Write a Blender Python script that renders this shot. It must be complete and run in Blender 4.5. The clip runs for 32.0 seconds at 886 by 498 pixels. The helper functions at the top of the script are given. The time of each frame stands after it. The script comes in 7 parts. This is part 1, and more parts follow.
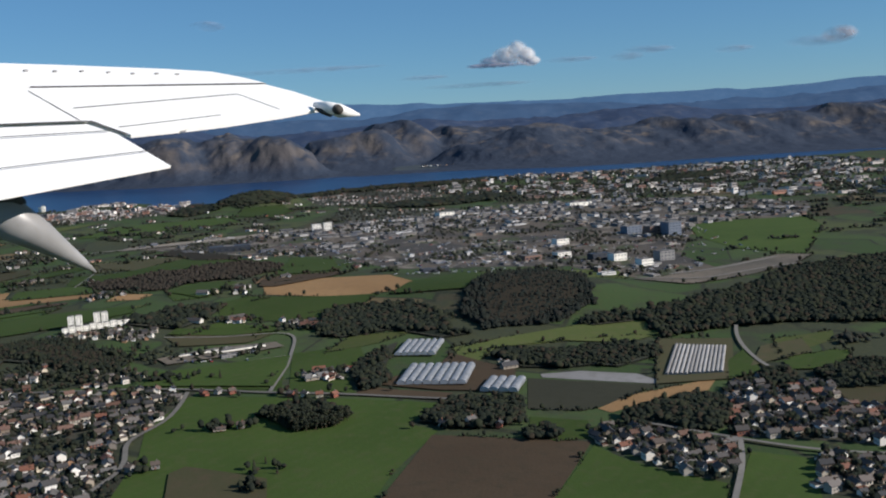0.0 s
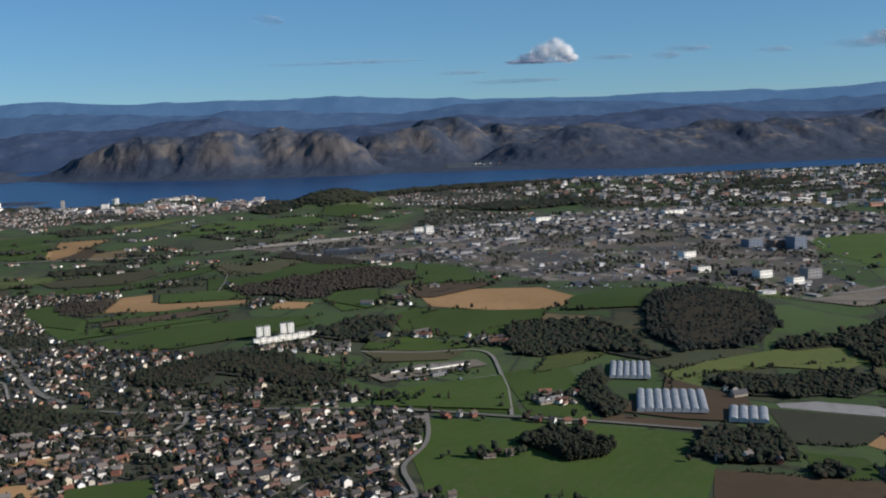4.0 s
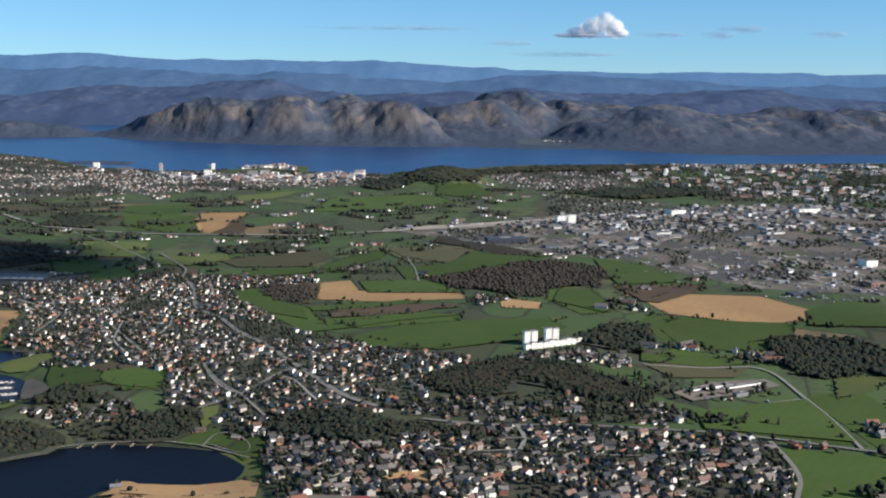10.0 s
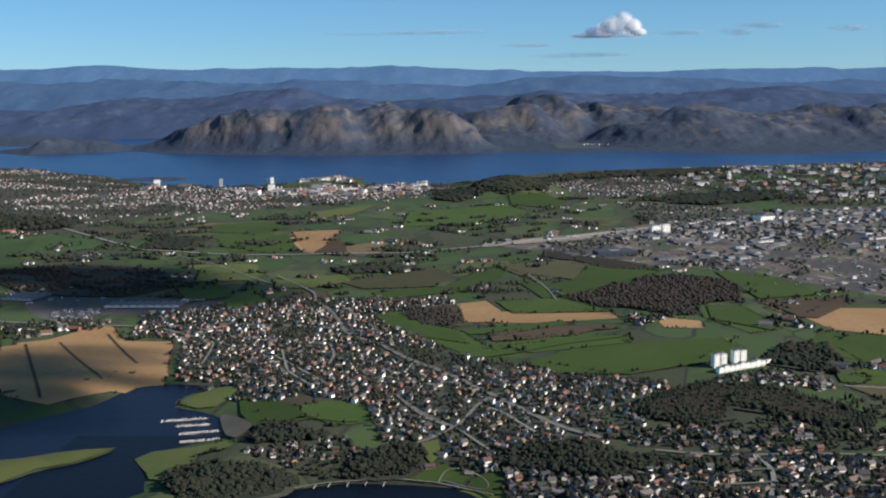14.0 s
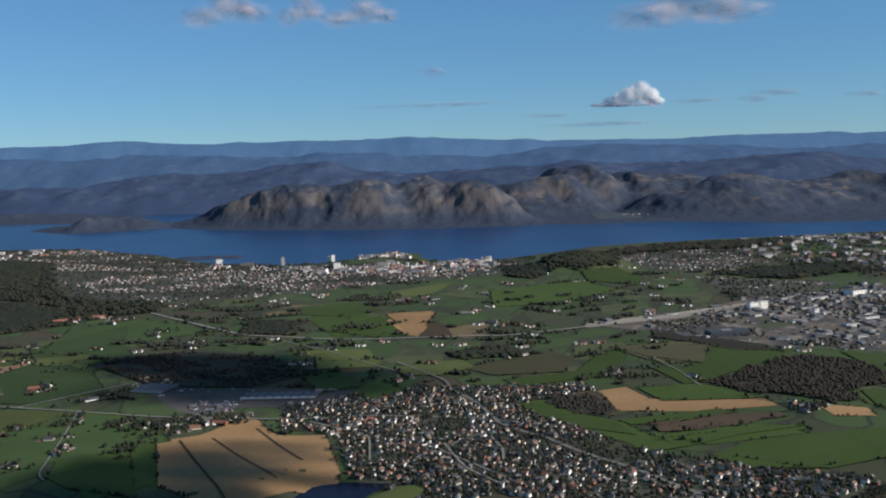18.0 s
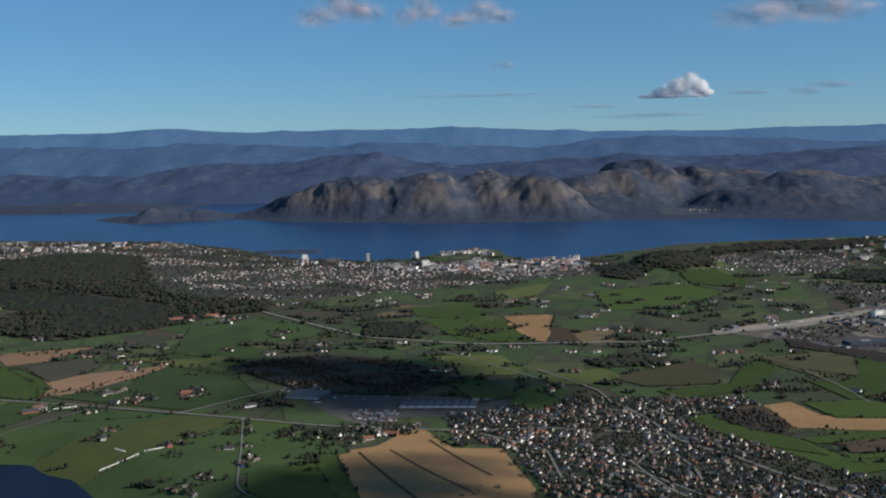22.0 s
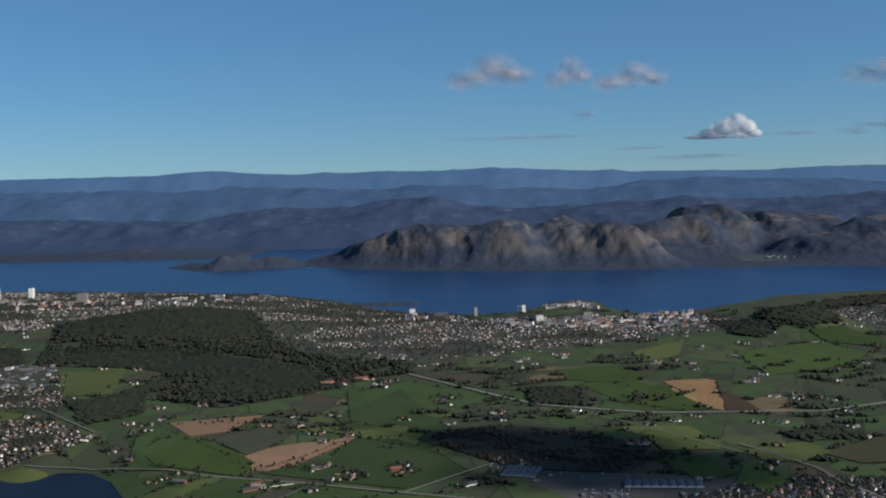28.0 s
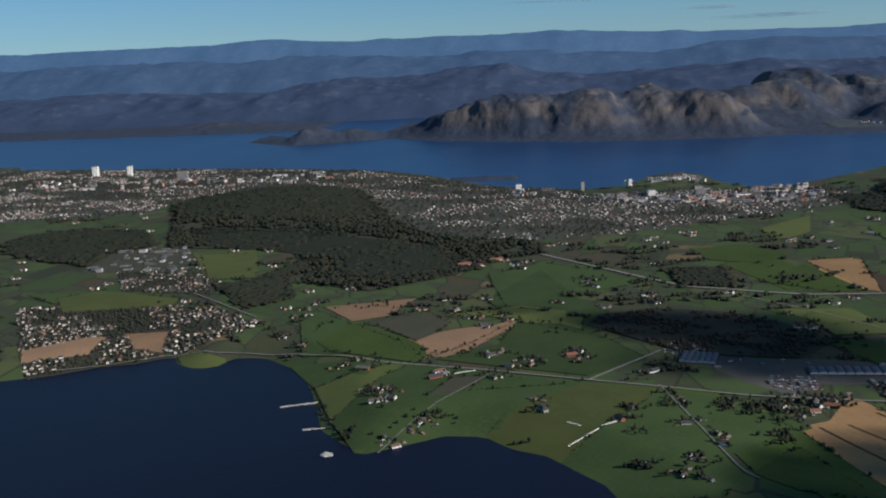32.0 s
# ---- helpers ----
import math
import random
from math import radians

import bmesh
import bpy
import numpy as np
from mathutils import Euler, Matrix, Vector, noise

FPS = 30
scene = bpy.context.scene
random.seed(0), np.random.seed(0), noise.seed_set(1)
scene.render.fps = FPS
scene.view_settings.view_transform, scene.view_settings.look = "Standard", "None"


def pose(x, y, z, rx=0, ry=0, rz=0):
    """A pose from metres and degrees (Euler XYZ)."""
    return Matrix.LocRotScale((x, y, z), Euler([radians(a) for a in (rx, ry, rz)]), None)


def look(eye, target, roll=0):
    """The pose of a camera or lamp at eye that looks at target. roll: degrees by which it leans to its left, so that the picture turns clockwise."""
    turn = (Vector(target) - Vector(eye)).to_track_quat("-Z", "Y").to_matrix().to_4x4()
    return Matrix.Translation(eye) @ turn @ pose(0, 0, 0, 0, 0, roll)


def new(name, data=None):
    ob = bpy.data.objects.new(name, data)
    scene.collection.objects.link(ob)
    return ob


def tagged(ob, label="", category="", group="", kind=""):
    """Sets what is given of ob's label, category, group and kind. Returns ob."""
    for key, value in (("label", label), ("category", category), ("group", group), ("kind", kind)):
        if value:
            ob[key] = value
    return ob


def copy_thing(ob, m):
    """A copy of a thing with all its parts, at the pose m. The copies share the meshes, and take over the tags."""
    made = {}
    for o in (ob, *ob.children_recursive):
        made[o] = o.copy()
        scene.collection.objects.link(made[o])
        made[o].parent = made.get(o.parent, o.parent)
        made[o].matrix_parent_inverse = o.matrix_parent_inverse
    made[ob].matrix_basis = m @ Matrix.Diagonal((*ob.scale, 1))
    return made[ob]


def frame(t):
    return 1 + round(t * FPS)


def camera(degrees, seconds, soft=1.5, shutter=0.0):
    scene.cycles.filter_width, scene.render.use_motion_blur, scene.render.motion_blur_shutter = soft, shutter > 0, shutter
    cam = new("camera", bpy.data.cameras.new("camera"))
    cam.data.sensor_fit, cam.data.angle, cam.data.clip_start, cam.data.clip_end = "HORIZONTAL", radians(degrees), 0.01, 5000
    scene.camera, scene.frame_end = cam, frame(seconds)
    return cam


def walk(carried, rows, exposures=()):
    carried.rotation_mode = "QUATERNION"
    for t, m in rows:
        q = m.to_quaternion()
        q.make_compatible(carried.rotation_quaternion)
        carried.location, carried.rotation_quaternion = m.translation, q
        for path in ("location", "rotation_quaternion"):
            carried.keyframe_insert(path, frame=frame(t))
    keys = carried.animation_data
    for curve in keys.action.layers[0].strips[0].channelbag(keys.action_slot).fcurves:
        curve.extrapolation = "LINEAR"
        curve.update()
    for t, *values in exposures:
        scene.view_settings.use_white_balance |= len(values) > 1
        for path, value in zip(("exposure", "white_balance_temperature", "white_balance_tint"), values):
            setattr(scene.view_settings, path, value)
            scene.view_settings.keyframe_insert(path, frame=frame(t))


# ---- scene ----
cam = camera(47.8, 32.0, soft=2.1)
METRES, EYE, TILT, LEAN, TURN = 400.0, 58.0, -6.8, 3.3, 0.0
ROWS = [
    (0.0, 0.0, 0.0, 0.0, 0.0, 0.0, -0.0),
    (0.5, -0.0147, -0.0001, 0.0021, 0.41, 1.32, 0.41),
    (1.0, -0.0295, -0.0008, 0.004, 0.06, 1.08, -0.12),
    (1.5, -0.044, -0.0, 0.0044, 0.99, 0.38, -0.2),
    (2.0, -0.0586, 0.0003, 0.0066, 1.38, -0.96, 0.59),
    (2.5, -0.0731, 0.0003, 0.009, 1.49, -0.95, -0.09),
    (3.0, -0.0879, -0.0006, 0.0108, 0.69, 0.02, -1.67),
    (3.5, -0.1029, -0.0006, 0.0129, 0.97, -0.22, -1.59),
    (5.5, -0.1614, -0.0011, 0.0214, 0.8, -0.65, -0.38),
    (6.0, -0.176, -0.001, 0.0226, 0.7, -0.86, -0.15),
    (6.5, -0.1909, -0.0009, 0.025, 1.03, -0.41, -0.96),
    (7.0, -0.2055, -0.0016, 0.0261, 0.44, -0.05, -2.52),
    (7.5, -0.2208, -0.0017, 0.0281, 0.44, 0.28, -3.11),
    (8.0, -0.2357, -0.0016, 0.0292, 0.56, 0.1, -3.62),
    (8.5, -0.2504, -0.0011, 0.0318, 0.94, -0.38, -3.62),
    (9.0, -0.2657, -0.0013, 0.0322, 1.02, -0.99, -3.66),
    (9.5, -0.2806, -0.0004, 0.0332, 1.91, -1.69, -4.29),
    (10.0, -0.2955, -0.0003, 0.0343, 2.18, -2.35, -4.17),
    (10.5, -0.3105, -0.0002, 0.0351, 2.71, -2.79, -3.97),
    (11.0, -0.326, 0.0001, 0.037, 3.04, -4.01, -4.14),
    (11.5, -0.3412, 0.0, 0.0372, 3.33, -3.49, -4.06),
    (12.0, -0.3563, 0.0003, 0.0391, 3.25, -3.15, -4.22),
    (12.5, -0.3719, -0.0002, 0.0408, 2.92, -2.81, -4.04),
    (13.0, -0.3873, -0.0003, 0.0406, 3.11, -2.07, -3.9),
    (13.5, -0.4032, -0.0005, 0.0423, 2.7, -2.1, -3.36),
    (14.0, -0.4187, -0.0008, 0.0436, 2.6, -2.26, -2.74),
    (14.5, -0.4342, -0.0004, 0.0451, 2.99, -1.58, -2.5),
    (15.0, -0.4499, -0.0006, 0.0459, 3.1, -0.12, -1.63),
    (15.5, -0.4653, -0.0006, 0.0483, 3.21, 0.05, -1.45),
    (17.5, -0.5272, -0.0021, 0.0546, 3.26, 1.44, -1.59),
    (18.0, -0.5433, -0.0026, 0.057, 3.06, 1.59, -1.87),
    (18.5, -0.5593, -0.0033, 0.0598, 2.92, 1.87, -1.98),
    (19.0, -0.5746, -0.0038, 0.0602, 3.13, 1.82, -2.77),
    (19.5, -0.5906, -0.0039, 0.0622, 3.48, 2.68, -2.94),
    (20.0, -0.6066, -0.0028, 0.0647, 4.36, 1.66, -3.25),
    (20.5, -0.622, -0.0038, 0.0668, 4.35, 0.9, -3.2),
    (21.0, -0.6375, -0.0043, 0.069, 4.48, 0.43, -2.97),
    (21.5, -0.6537, -0.005, 0.0706, 4.71, 0.82, -3.31),
    (22.0, -0.6695, -0.0058, 0.0733, 4.79, 0.84, -2.51),
    (22.5, -0.6851, -0.0059, 0.0745, 5.28, 0.67, -2.06),
    (23.0, -0.7017, -0.0067, 0.0784, 5.44, 0.33, -2.14),
    (23.5, -0.7175, -0.0073, 0.0804, 5.75, 0.42, -2.53),
    (24.0, -0.7325, -0.0076, 0.0826, 6.22, 0.07, -2.73),
    (24.5, -0.748, -0.0094, 0.0855, 5.75, 0.65, -2.31),
    (25.0, -0.7648, -0.0109, 0.0882, 5.67, 1.59, -2.12),
    (25.5, -0.7805, -0.012, 0.0907, 5.75, 1.56, -2.26),
    (27.5, -0.8441, -0.0199, 0.1001, 6.42, 3.28, -2.77),
    (28.0, -0.8606, -0.0218, 0.1032, 6.21, 2.92, -2.37),
    (28.5, -0.877, -0.0232, 0.1065, 6.44, 3.2, -2.34),
    (29.0, -0.8933, -0.0255, 0.1093, 6.58, 3.71, -2.32),
    (29.5, -0.9094, -0.0271, 0.1109, 6.93, 4.07, -2.64),
    (30.0, -0.9255, -0.029, 0.1149, 6.82, 2.63, -2.07),
    (30.5, -0.9416, -0.0298, 0.1157, 7.57, 0.64, -2.2),
    (31.0, -0.9571, -0.0306, 0.119, 8.27, -1.11, -1.82),
    (31.5, -0.9745, -0.0324, 0.1218, 8.81, -2.62, -1.78),
    (32.0, -0.9891, -0.0347, 0.1236, 9.07, -4.91, -1.63),
]
walk(cam, [(t, pose(0, 0, EYE, TILT, LEAN, TURN) @ pose(METRES * x, METRES * y, METRES * z, 90 + pitch, roll, yaw)) for t, x, y, z, yaw, pitch, roll in ROWS], exposures=[(0, 0.32), (2, 0.40), (3, 0.36), (6, 0.44), (7, 0.46), (8, 0.5), (9, 0.86), (10, 0.98), (12, 0.8), (14, 0.74), (15, 0.72), (16, 0.58), (18, 0.46), (20, 0.34), (24, 0.32), (28, 0.22), (32, 0.2)])

# ---- world, sun, exposure ----
SUN_FROM = Vector((0.84, -0.24, 0.49)).normalized()
world = bpy.data.worlds.new("sky")
scene.world = world
world.use_nodes = True
sky = world.node_tree.nodes.new("ShaderNodeTexSky")
sky.sky_type, sky.sun_disc = "NISHITA", False
sky.sun_elevation, sky.sun_rotation = math.asin(SUN_FROM.z), math.atan2(SUN_FROM.x, SUN_FROM.y)
sky.altitude, sky.air_density, sky.dust_density, sky.ozone_density = 1500, 1.0, 0.0, 5.0
back = world.node_tree.nodes["Background"]
tint = world.node_tree.nodes.new("ShaderNodeMix")
tint.data_type, tint.blend_type = "RGBA", "MULTIPLY"
tint.inputs[0].default_value, tint.inputs[7].default_value = 1.0, (0.74, 0.96, 1.08, 1)
world.node_tree.links.new(sky.outputs[0], tint.inputs[6])
even = world.node_tree.nodes.new("ShaderNodeMix")
even.data_type = "RGBA"
even.inputs[0].default_value, even.inputs[7].default_value = 0.35, (1.20, 3.3, 5.8, 1)
world.node_tree.links.new(tint.outputs[2], even.inputs[6])
world.node_tree.links.new(even.outputs[2], back.inputs[0])
back.inputs[1].default_value = 0.066
sun = new("sun", bpy.data.lights.new("sun", "SUN"))
sun.data.energy, sun.data.angle, sun.data.color = 5.0, radians(0.5), (1.0, 0.925, 0.86)
sun.matrix_world = look(SUN_FROM * 100, (0, 0, 0))


# ---- materials ----
def nodes_of(name, rough=0.8, metal=0.0, spec=0.3):
    m = bpy.data.materials.new(name)
    m.use_nodes = True
    b = m.node_tree.nodes["Principled BSDF"]
    b.inputs["Roughness"].default_value, b.inputs["Metallic"].default_value = rough, metal
    b.inputs["Specular IOR Level"].default_value = spec
    return m, m.node_tree.nodes, m.node_tree.links, b


def ramp(nd, stops, flat=False):
    r = nd.new("ShaderNodeValToRGB")
    e = r.color_ramp.elements
    while len(e) < len(stops):
        e.new(0.5)
    for el, (p, c) in zip(e, stops):
        el.position, el.color = p, (*c, 1)
    if flat:
        r.color_ramp.interpolation = "CONSTANT"
    return r


def place(nd, lk, sx=1.0, sy=1.0, sz=1.0, turn=0.0):
    g, mp = nd.new("ShaderNodeNewGeometry"), nd.new("ShaderNodeMapping")
    mp.inputs["Scale"].default_value, mp.inputs["Rotation"].default_value = (sx, sy, sz), (0, 0, turn)
    lk.new(g.outputs["Position"], mp.inputs["Vector"])
    return mp.outputs["Vector"]


def blend(nd, lk, fac, a, b, kind="MIX"):
    m = nd.new("ShaderNodeMix")
    m.data_type, m.blend_type = "RGBA", kind
    for sock, v in ((m.inputs[0], fac), (m.inputs[6], a), (m.inputs[7], b)):
        if isinstance(v, (int, float)):
            sock.default_value = v
        elif isinstance(v, tuple):
            sock.default_value = (*v, 1)
        else:
            lk.new(v, sock)
    return m.outputs[2]


def noise_fac(nd, lk, vec, scale, detail=4, lo=0.35, hi=0.65):
    n, r = nd.new("ShaderNodeTexNoise"), nd.new("ShaderNodeMapRange")
    n.inputs["Scale"].default_value, n.inputs["Detail"].default_value = scale, detail
    lk.new(vec, n.inputs["Vector"])
    lk.new(n.outputs["Fac"], r.inputs["Value"])
    r.inputs["From Min"].default_value, r.inputs["From Max"].default_value = lo, hi
    return r.outputs[0]


def bumped(nd, lk, b, fac, dist, strength=0.6):
    n = nd.new("ShaderNodeBump")
    n.inputs["Distance"].default_value, n.inputs["Strength"].default_value = dist, strength
    lk.new(fac, n.inputs["Height"])
    lk.new(n.outputs[0], b.inputs["Normal"])


def field_mat(name, a, b2, wear, rows=0.0, turn=0.0):
    """Grass or soil: broad patches, fine grain, worn spots and, where rows > 0, drill or mowing lines."""
    m, nd, lk, b = nodes_of(name, 0.95, 0, 0.1)
    v = place(nd, lk)
    c = blend(nd, lk, noise_fac(nd, lk, v, 0.045, 5), a, b2)
    c = blend(nd, lk, noise_fac(nd, lk, v, 0.5, 6, 0.5, 0.8), c, wear)
    info = nd.new("ShaderNodeObjectInfo")
    hs = nd.new("ShaderNodeHueSaturation")
    mr = nd.new("ShaderNodeMapRange")
    mr.inputs["To Min"].default_value, mr.inputs["To Max"].default_value = 0.78, 1.22
    lk.new(info.outputs["Random"], mr.inputs["Value"])
    lk.new(mr.outputs[0], hs.inputs["Value"])
    lk.new(c, hs.inputs["Color"])
    c = hs.outputs[0]
    if rows:
        w = nd.new("ShaderNodeTexWave")
        w.inputs["Scale"].default_value, w.inputs["Distortion"].default_value = rows, 1.2
        lk.new(place(nd, lk, turn=turn), w.inputs["Vector"])
        c = blend(nd, lk, 0.018, c, w.outputs["Color"], "OVERLAY")
    lk.new(c, b.inputs["Base Color"])
    bumped(nd, lk, b, noise_fac(nd, lk, v, 1.5, 5, 0.2, 0.8), 0.04)
    return m


def pick_mat(name, colours, rough=0.8, spec=0.3, source="island", grain=0.25):
    """One of several paints for each piece, with weathering over it."""
    m, nd, lk, b = nodes_of(name, rough, 0, spec)
    if source == "island":
        rnd = nd.new("ShaderNodeNewGeometry").outputs["Random Per Island"]
    else:
        rnd = nd.new("ShaderNodeObjectInfo").outputs["Random"]
    r = ramp(nd, [(i / len(colours), c) for i, c in enumerate(colours)], True)
    lk.new(rnd, r.inputs[0])
    v = place(nd, lk)
    c = blend(nd, lk, noise_fac(nd, lk, v, 3.0, 5), r.outputs[0], (0.5, 0.5, 0.5), "OVERLAY")
    c = blend(nd, lk, grain, r.outputs[0], c)
    lk.new(c, b.inputs["Base Color"])
    return m


GRASS = field_mat("grass", (0.033, 0.056, 0.013), (0.041, 0.066, 0.016), (0.050, 0.062, 0.022), 0.12, 0.6)
# A cooler, slightly darker variant of GRASS for the western fields.
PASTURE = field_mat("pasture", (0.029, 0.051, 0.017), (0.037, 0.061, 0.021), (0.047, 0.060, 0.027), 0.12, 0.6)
MEADOW = field_mat("meadow", (0.070, 0.084, 0.026), (0.056, 0.074, 0.023), (0.082, 0.082, 0.036))
STUBBLE = field_mat("stubble", (0.228, 0.138, 0.066), (0.270, 0.168, 0.081), (0.19, 0.120, 0.062), 0.35, 0.4)
PLOUGH = field_mat("ploughed_soil", (0.052, 0.037, 0.024), (0.062, 0.045, 0.029), (0.046, 0.037, 0.024), 0.4, 1.2)
EARTH = field_mat("bare_earth", (0.215, 0.130, 0.078), (0.18, 0.115, 0.070), (0.14, 0.105, 0.07))
CROP = field_mat("dark_crop", (0.040, 0.041, 0.028), (0.047, 0.047, 0.032), (0.035, 0.038, 0.025), 0.5, 0.2)
FLEECE = field_mat("crop_fleece", (0.23, 0.225, 0.22), (0.28, 0.275, 0.27), (0.18, 0.175, 0.165), 0.6, 0.1)
GARDEN = field_mat("garden_ground", (0.033, 0.041, 0.024), (0.043, 0.044, 0.033), (0.080, 0.070, 0.060))


def estate_ground():
    """Brown gravel broken up by dark asphalt, pale hard standing and green verges."""
    m, nd, lk, b = nodes_of("estate_ground", 0.95, 0, 0.1)
    v = place(nd, lk, 1, 0.7, 1, 0.42)
    c = blend(nd, lk, noise_fac(nd, lk, v, 0.05, 5, 0.44, 0.56), (0.098, 0.083, 0.068), (0.052, 0.050, 0.048))
    c = blend(nd, lk, noise_fac(nd, lk, v, 0.11, 4, 0.58, 0.64), c, (0.17, 0.152, 0.130))
    c = blend(nd, lk, noise_fac(nd, lk, v, 0.075, 6, 0.57, 0.63), c, (0.050, 0.062, 0.032))
    c = blend(nd, lk, noise_fac(nd, lk, v, 0.6, 5, 0.5, 0.8), c, (0.08, 0.075, 0.066))
    lk.new(c, b.inputs["Base Color"])
    bumped(nd, lk, b, noise_fac(nd, lk, v, 1.5, 5, 0.2, 0.8), 0.15)
    return m


ESTATE = estate_ground()
GRAVEL = field_mat("gravel_yard", (0.152, 0.128, 0.103), (0.094, 0.085, 0.073), (0.070, 0.073, 0.054))
# Streets and gardens of far towns, greyed and lightened for haze.
HAZY_TOWN_GROUND = field_mat("hazy_streets_and_gardens", (0.056, 0.057, 0.048), (0.044, 0.049, 0.036), (0.085, 0.080, 0.070))
HEATH = field_mat("rough_pasture", (0.050, 0.052, 0.025), (0.062, 0.056, 0.031), (0.070, 0.055, 0.034))
# Gravel darkened for the yard that lies in the cloud's shade.
SHADED_YARD = field_mat("cloud_shaded_yard", (0.060, 0.058, 0.056), (0.085, 0.080, 0.074), (0.05, 0.055, 0.042))
SAND = field_mat("pale_building_ground", (0.26, 0.225, 0.18), (0.19, 0.17, 0.145), (0.13, 0.12, 0.10))
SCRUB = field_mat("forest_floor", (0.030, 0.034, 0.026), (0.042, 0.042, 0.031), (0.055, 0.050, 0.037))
ASPHALT = field_mat("asphalt", (0.145, 0.138, 0.126), (0.175, 0.166, 0.150), (0.12, 0.115, 0.106))
LEAF = pick_mat("autumn_foliage", [(0.021, 0.026, 0.020), (0.027, 0.032, 0.021), (0.023, 0.028, 0.021), (0.032, 0.036, 0.023), (0.036, 0.031, 0.023), (0.020, 0.025, 0.020)], 0.95, 0.02)
# Lighter copy of LEAF for far trees; the lift stands in for haze.
HAZY_LEAF = pick_mat("hazy_mixed_foliage", [(0.034, 0.039, 0.028), (0.040, 0.045, 0.030), (0.044, 0.041, 0.032), (0.031, 0.037, 0.031), (0.038, 0.040, 0.034)], 0.95, 0.02)
BROWNWOOD = pick_mat("bare_brown_twigs", [(0.036, 0.031, 0.026), (0.040, 0.035, 0.028), (0.032, 0.030, 0.025), (0.043, 0.036, 0.030)], 0.95, 0.02)
CONIFER = pick_mat("spruce_needles", [(0.018, 0.023, 0.021), (0.022, 0.026, 0.022), (0.025, 0.029, 0.024), (0.028, 0.028, 0.024)], 0.95, 0.02)
def feathered(m):
    """Foliage scatters light: its face turns half towards the sky, whatever way the leaf mass lies."""
    nd, lk = m.node_tree.nodes, m.node_tree.links
    g, mix = nd.new("ShaderNodeNewGeometry"), nd.new("ShaderNodeMix")
    mix.data_type = "VECTOR"
    mix.inputs[0].default_value, mix.inputs[5].default_value = 0.62, (0.0, 0.0, 1.0)
    lk.new(g.outputs["Normal"], mix.inputs[4])
    lk.new(mix.outputs[1], nd["Principled BSDF"].inputs["Normal"])


for m in (LEAF, HAZY_LEAF, BROWNWOOD, CONIFER):
    feathered(m)
BARK = pick_mat("bark", [(0.06, 0.045, 0.03), (0.08, 0.06, 0.045)], 0.95, 0.1)
WALLS = pick_mat("painted_boards", [(0.72, 0.69, 0.63), (0.80, 0.78, 0.73), (0.50, 0.45, 0.37), (0.70, 0.67, 0.61), (0.22, 0.18, 0.14), (0.54, 0.47, 0.36), (0.22, 0.09, 0.062), (0.34, 0.31, 0.27), (0.76, 0.74, 0.69), (0.17, 0.15, 0.13), (0.60, 0.56, 0.50), (0.34, 0.20, 0.12), (0.30, 0.27, 0.23)])
ROOFS = pick_mat("roof_tiles", [(0.030, 0.030, 0.032), (0.042, 0.040, 0.040), (0.072, 0.055, 0.045), (0.034, 0.034, 0.037), (0.15, 0.066, 0.043), (0.070, 0.064, 0.061), (0.10, 0.056, 0.040), (0.050, 0.045, 0.042), (0.11, 0.105, 0.10), (0.036, 0.036, 0.038), (0.045, 0.042, 0.042), (0.055, 0.048, 0.044), (0.13, 0.115, 0.105), (0.14, 0.085, 0.065), (0.12, 0.10, 0.088)], 0.7)
FAR_WALLS = pick_mat("far_painted_boards", [(0.58, 0.54, 0.50), (0.78, 0.74, 0.70), (0.42, 0.38, 0.35), (0.24, 0.20, 0.18), (0.68, 0.62, 0.57), (0.36, 0.22, 0.17), (0.20, 0.19, 0.19), (0.52, 0.47, 0.43), (0.74, 0.69, 0.64), (0.34, 0.18, 0.13), (0.26, 0.25, 0.24)])
CLADDING = pick_mat("metal_cladding", [(0.19, 0.185, 0.18), (0.34, 0.335, 0.33), (0.56, 0.55, 0.54), (0.12, 0.12, 0.125), (0.085, 0.085, 0.09), (0.18, 0.165, 0.145), (0.11, 0.12, 0.145), (0.24, 0.22, 0.195), (0.10, 0.092, 0.085), (0.15, 0.10, 0.08), (0.20, 0.19, 0.18)], 0.6)
FLATROOF = pick_mat("roof_felt", [(0.082, 0.080, 0.080), (0.115, 0.110, 0.105), (0.060, 0.060, 0.062), (0.15, 0.145, 0.140), (0.070, 0.069, 0.070)], 0.85)
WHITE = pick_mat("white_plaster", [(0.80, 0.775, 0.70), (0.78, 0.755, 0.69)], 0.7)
REDPAINT = pick_mat("red_painted_metal", [(0.19, 0.024, 0.028), (0.17, 0.024, 0.028)], 0.6)
REDTILE = pick_mat("red_roof_tiles", [(0.24, 0.09, 0.06), (0.21, 0.085, 0.06)], 0.8)
PANE, _n, _l, _b = nodes_of("window_glass", 0.12, 0, 0.5)
_b.inputs["Base Color"].default_value = (0.03, 0.04, 0.055, 1)


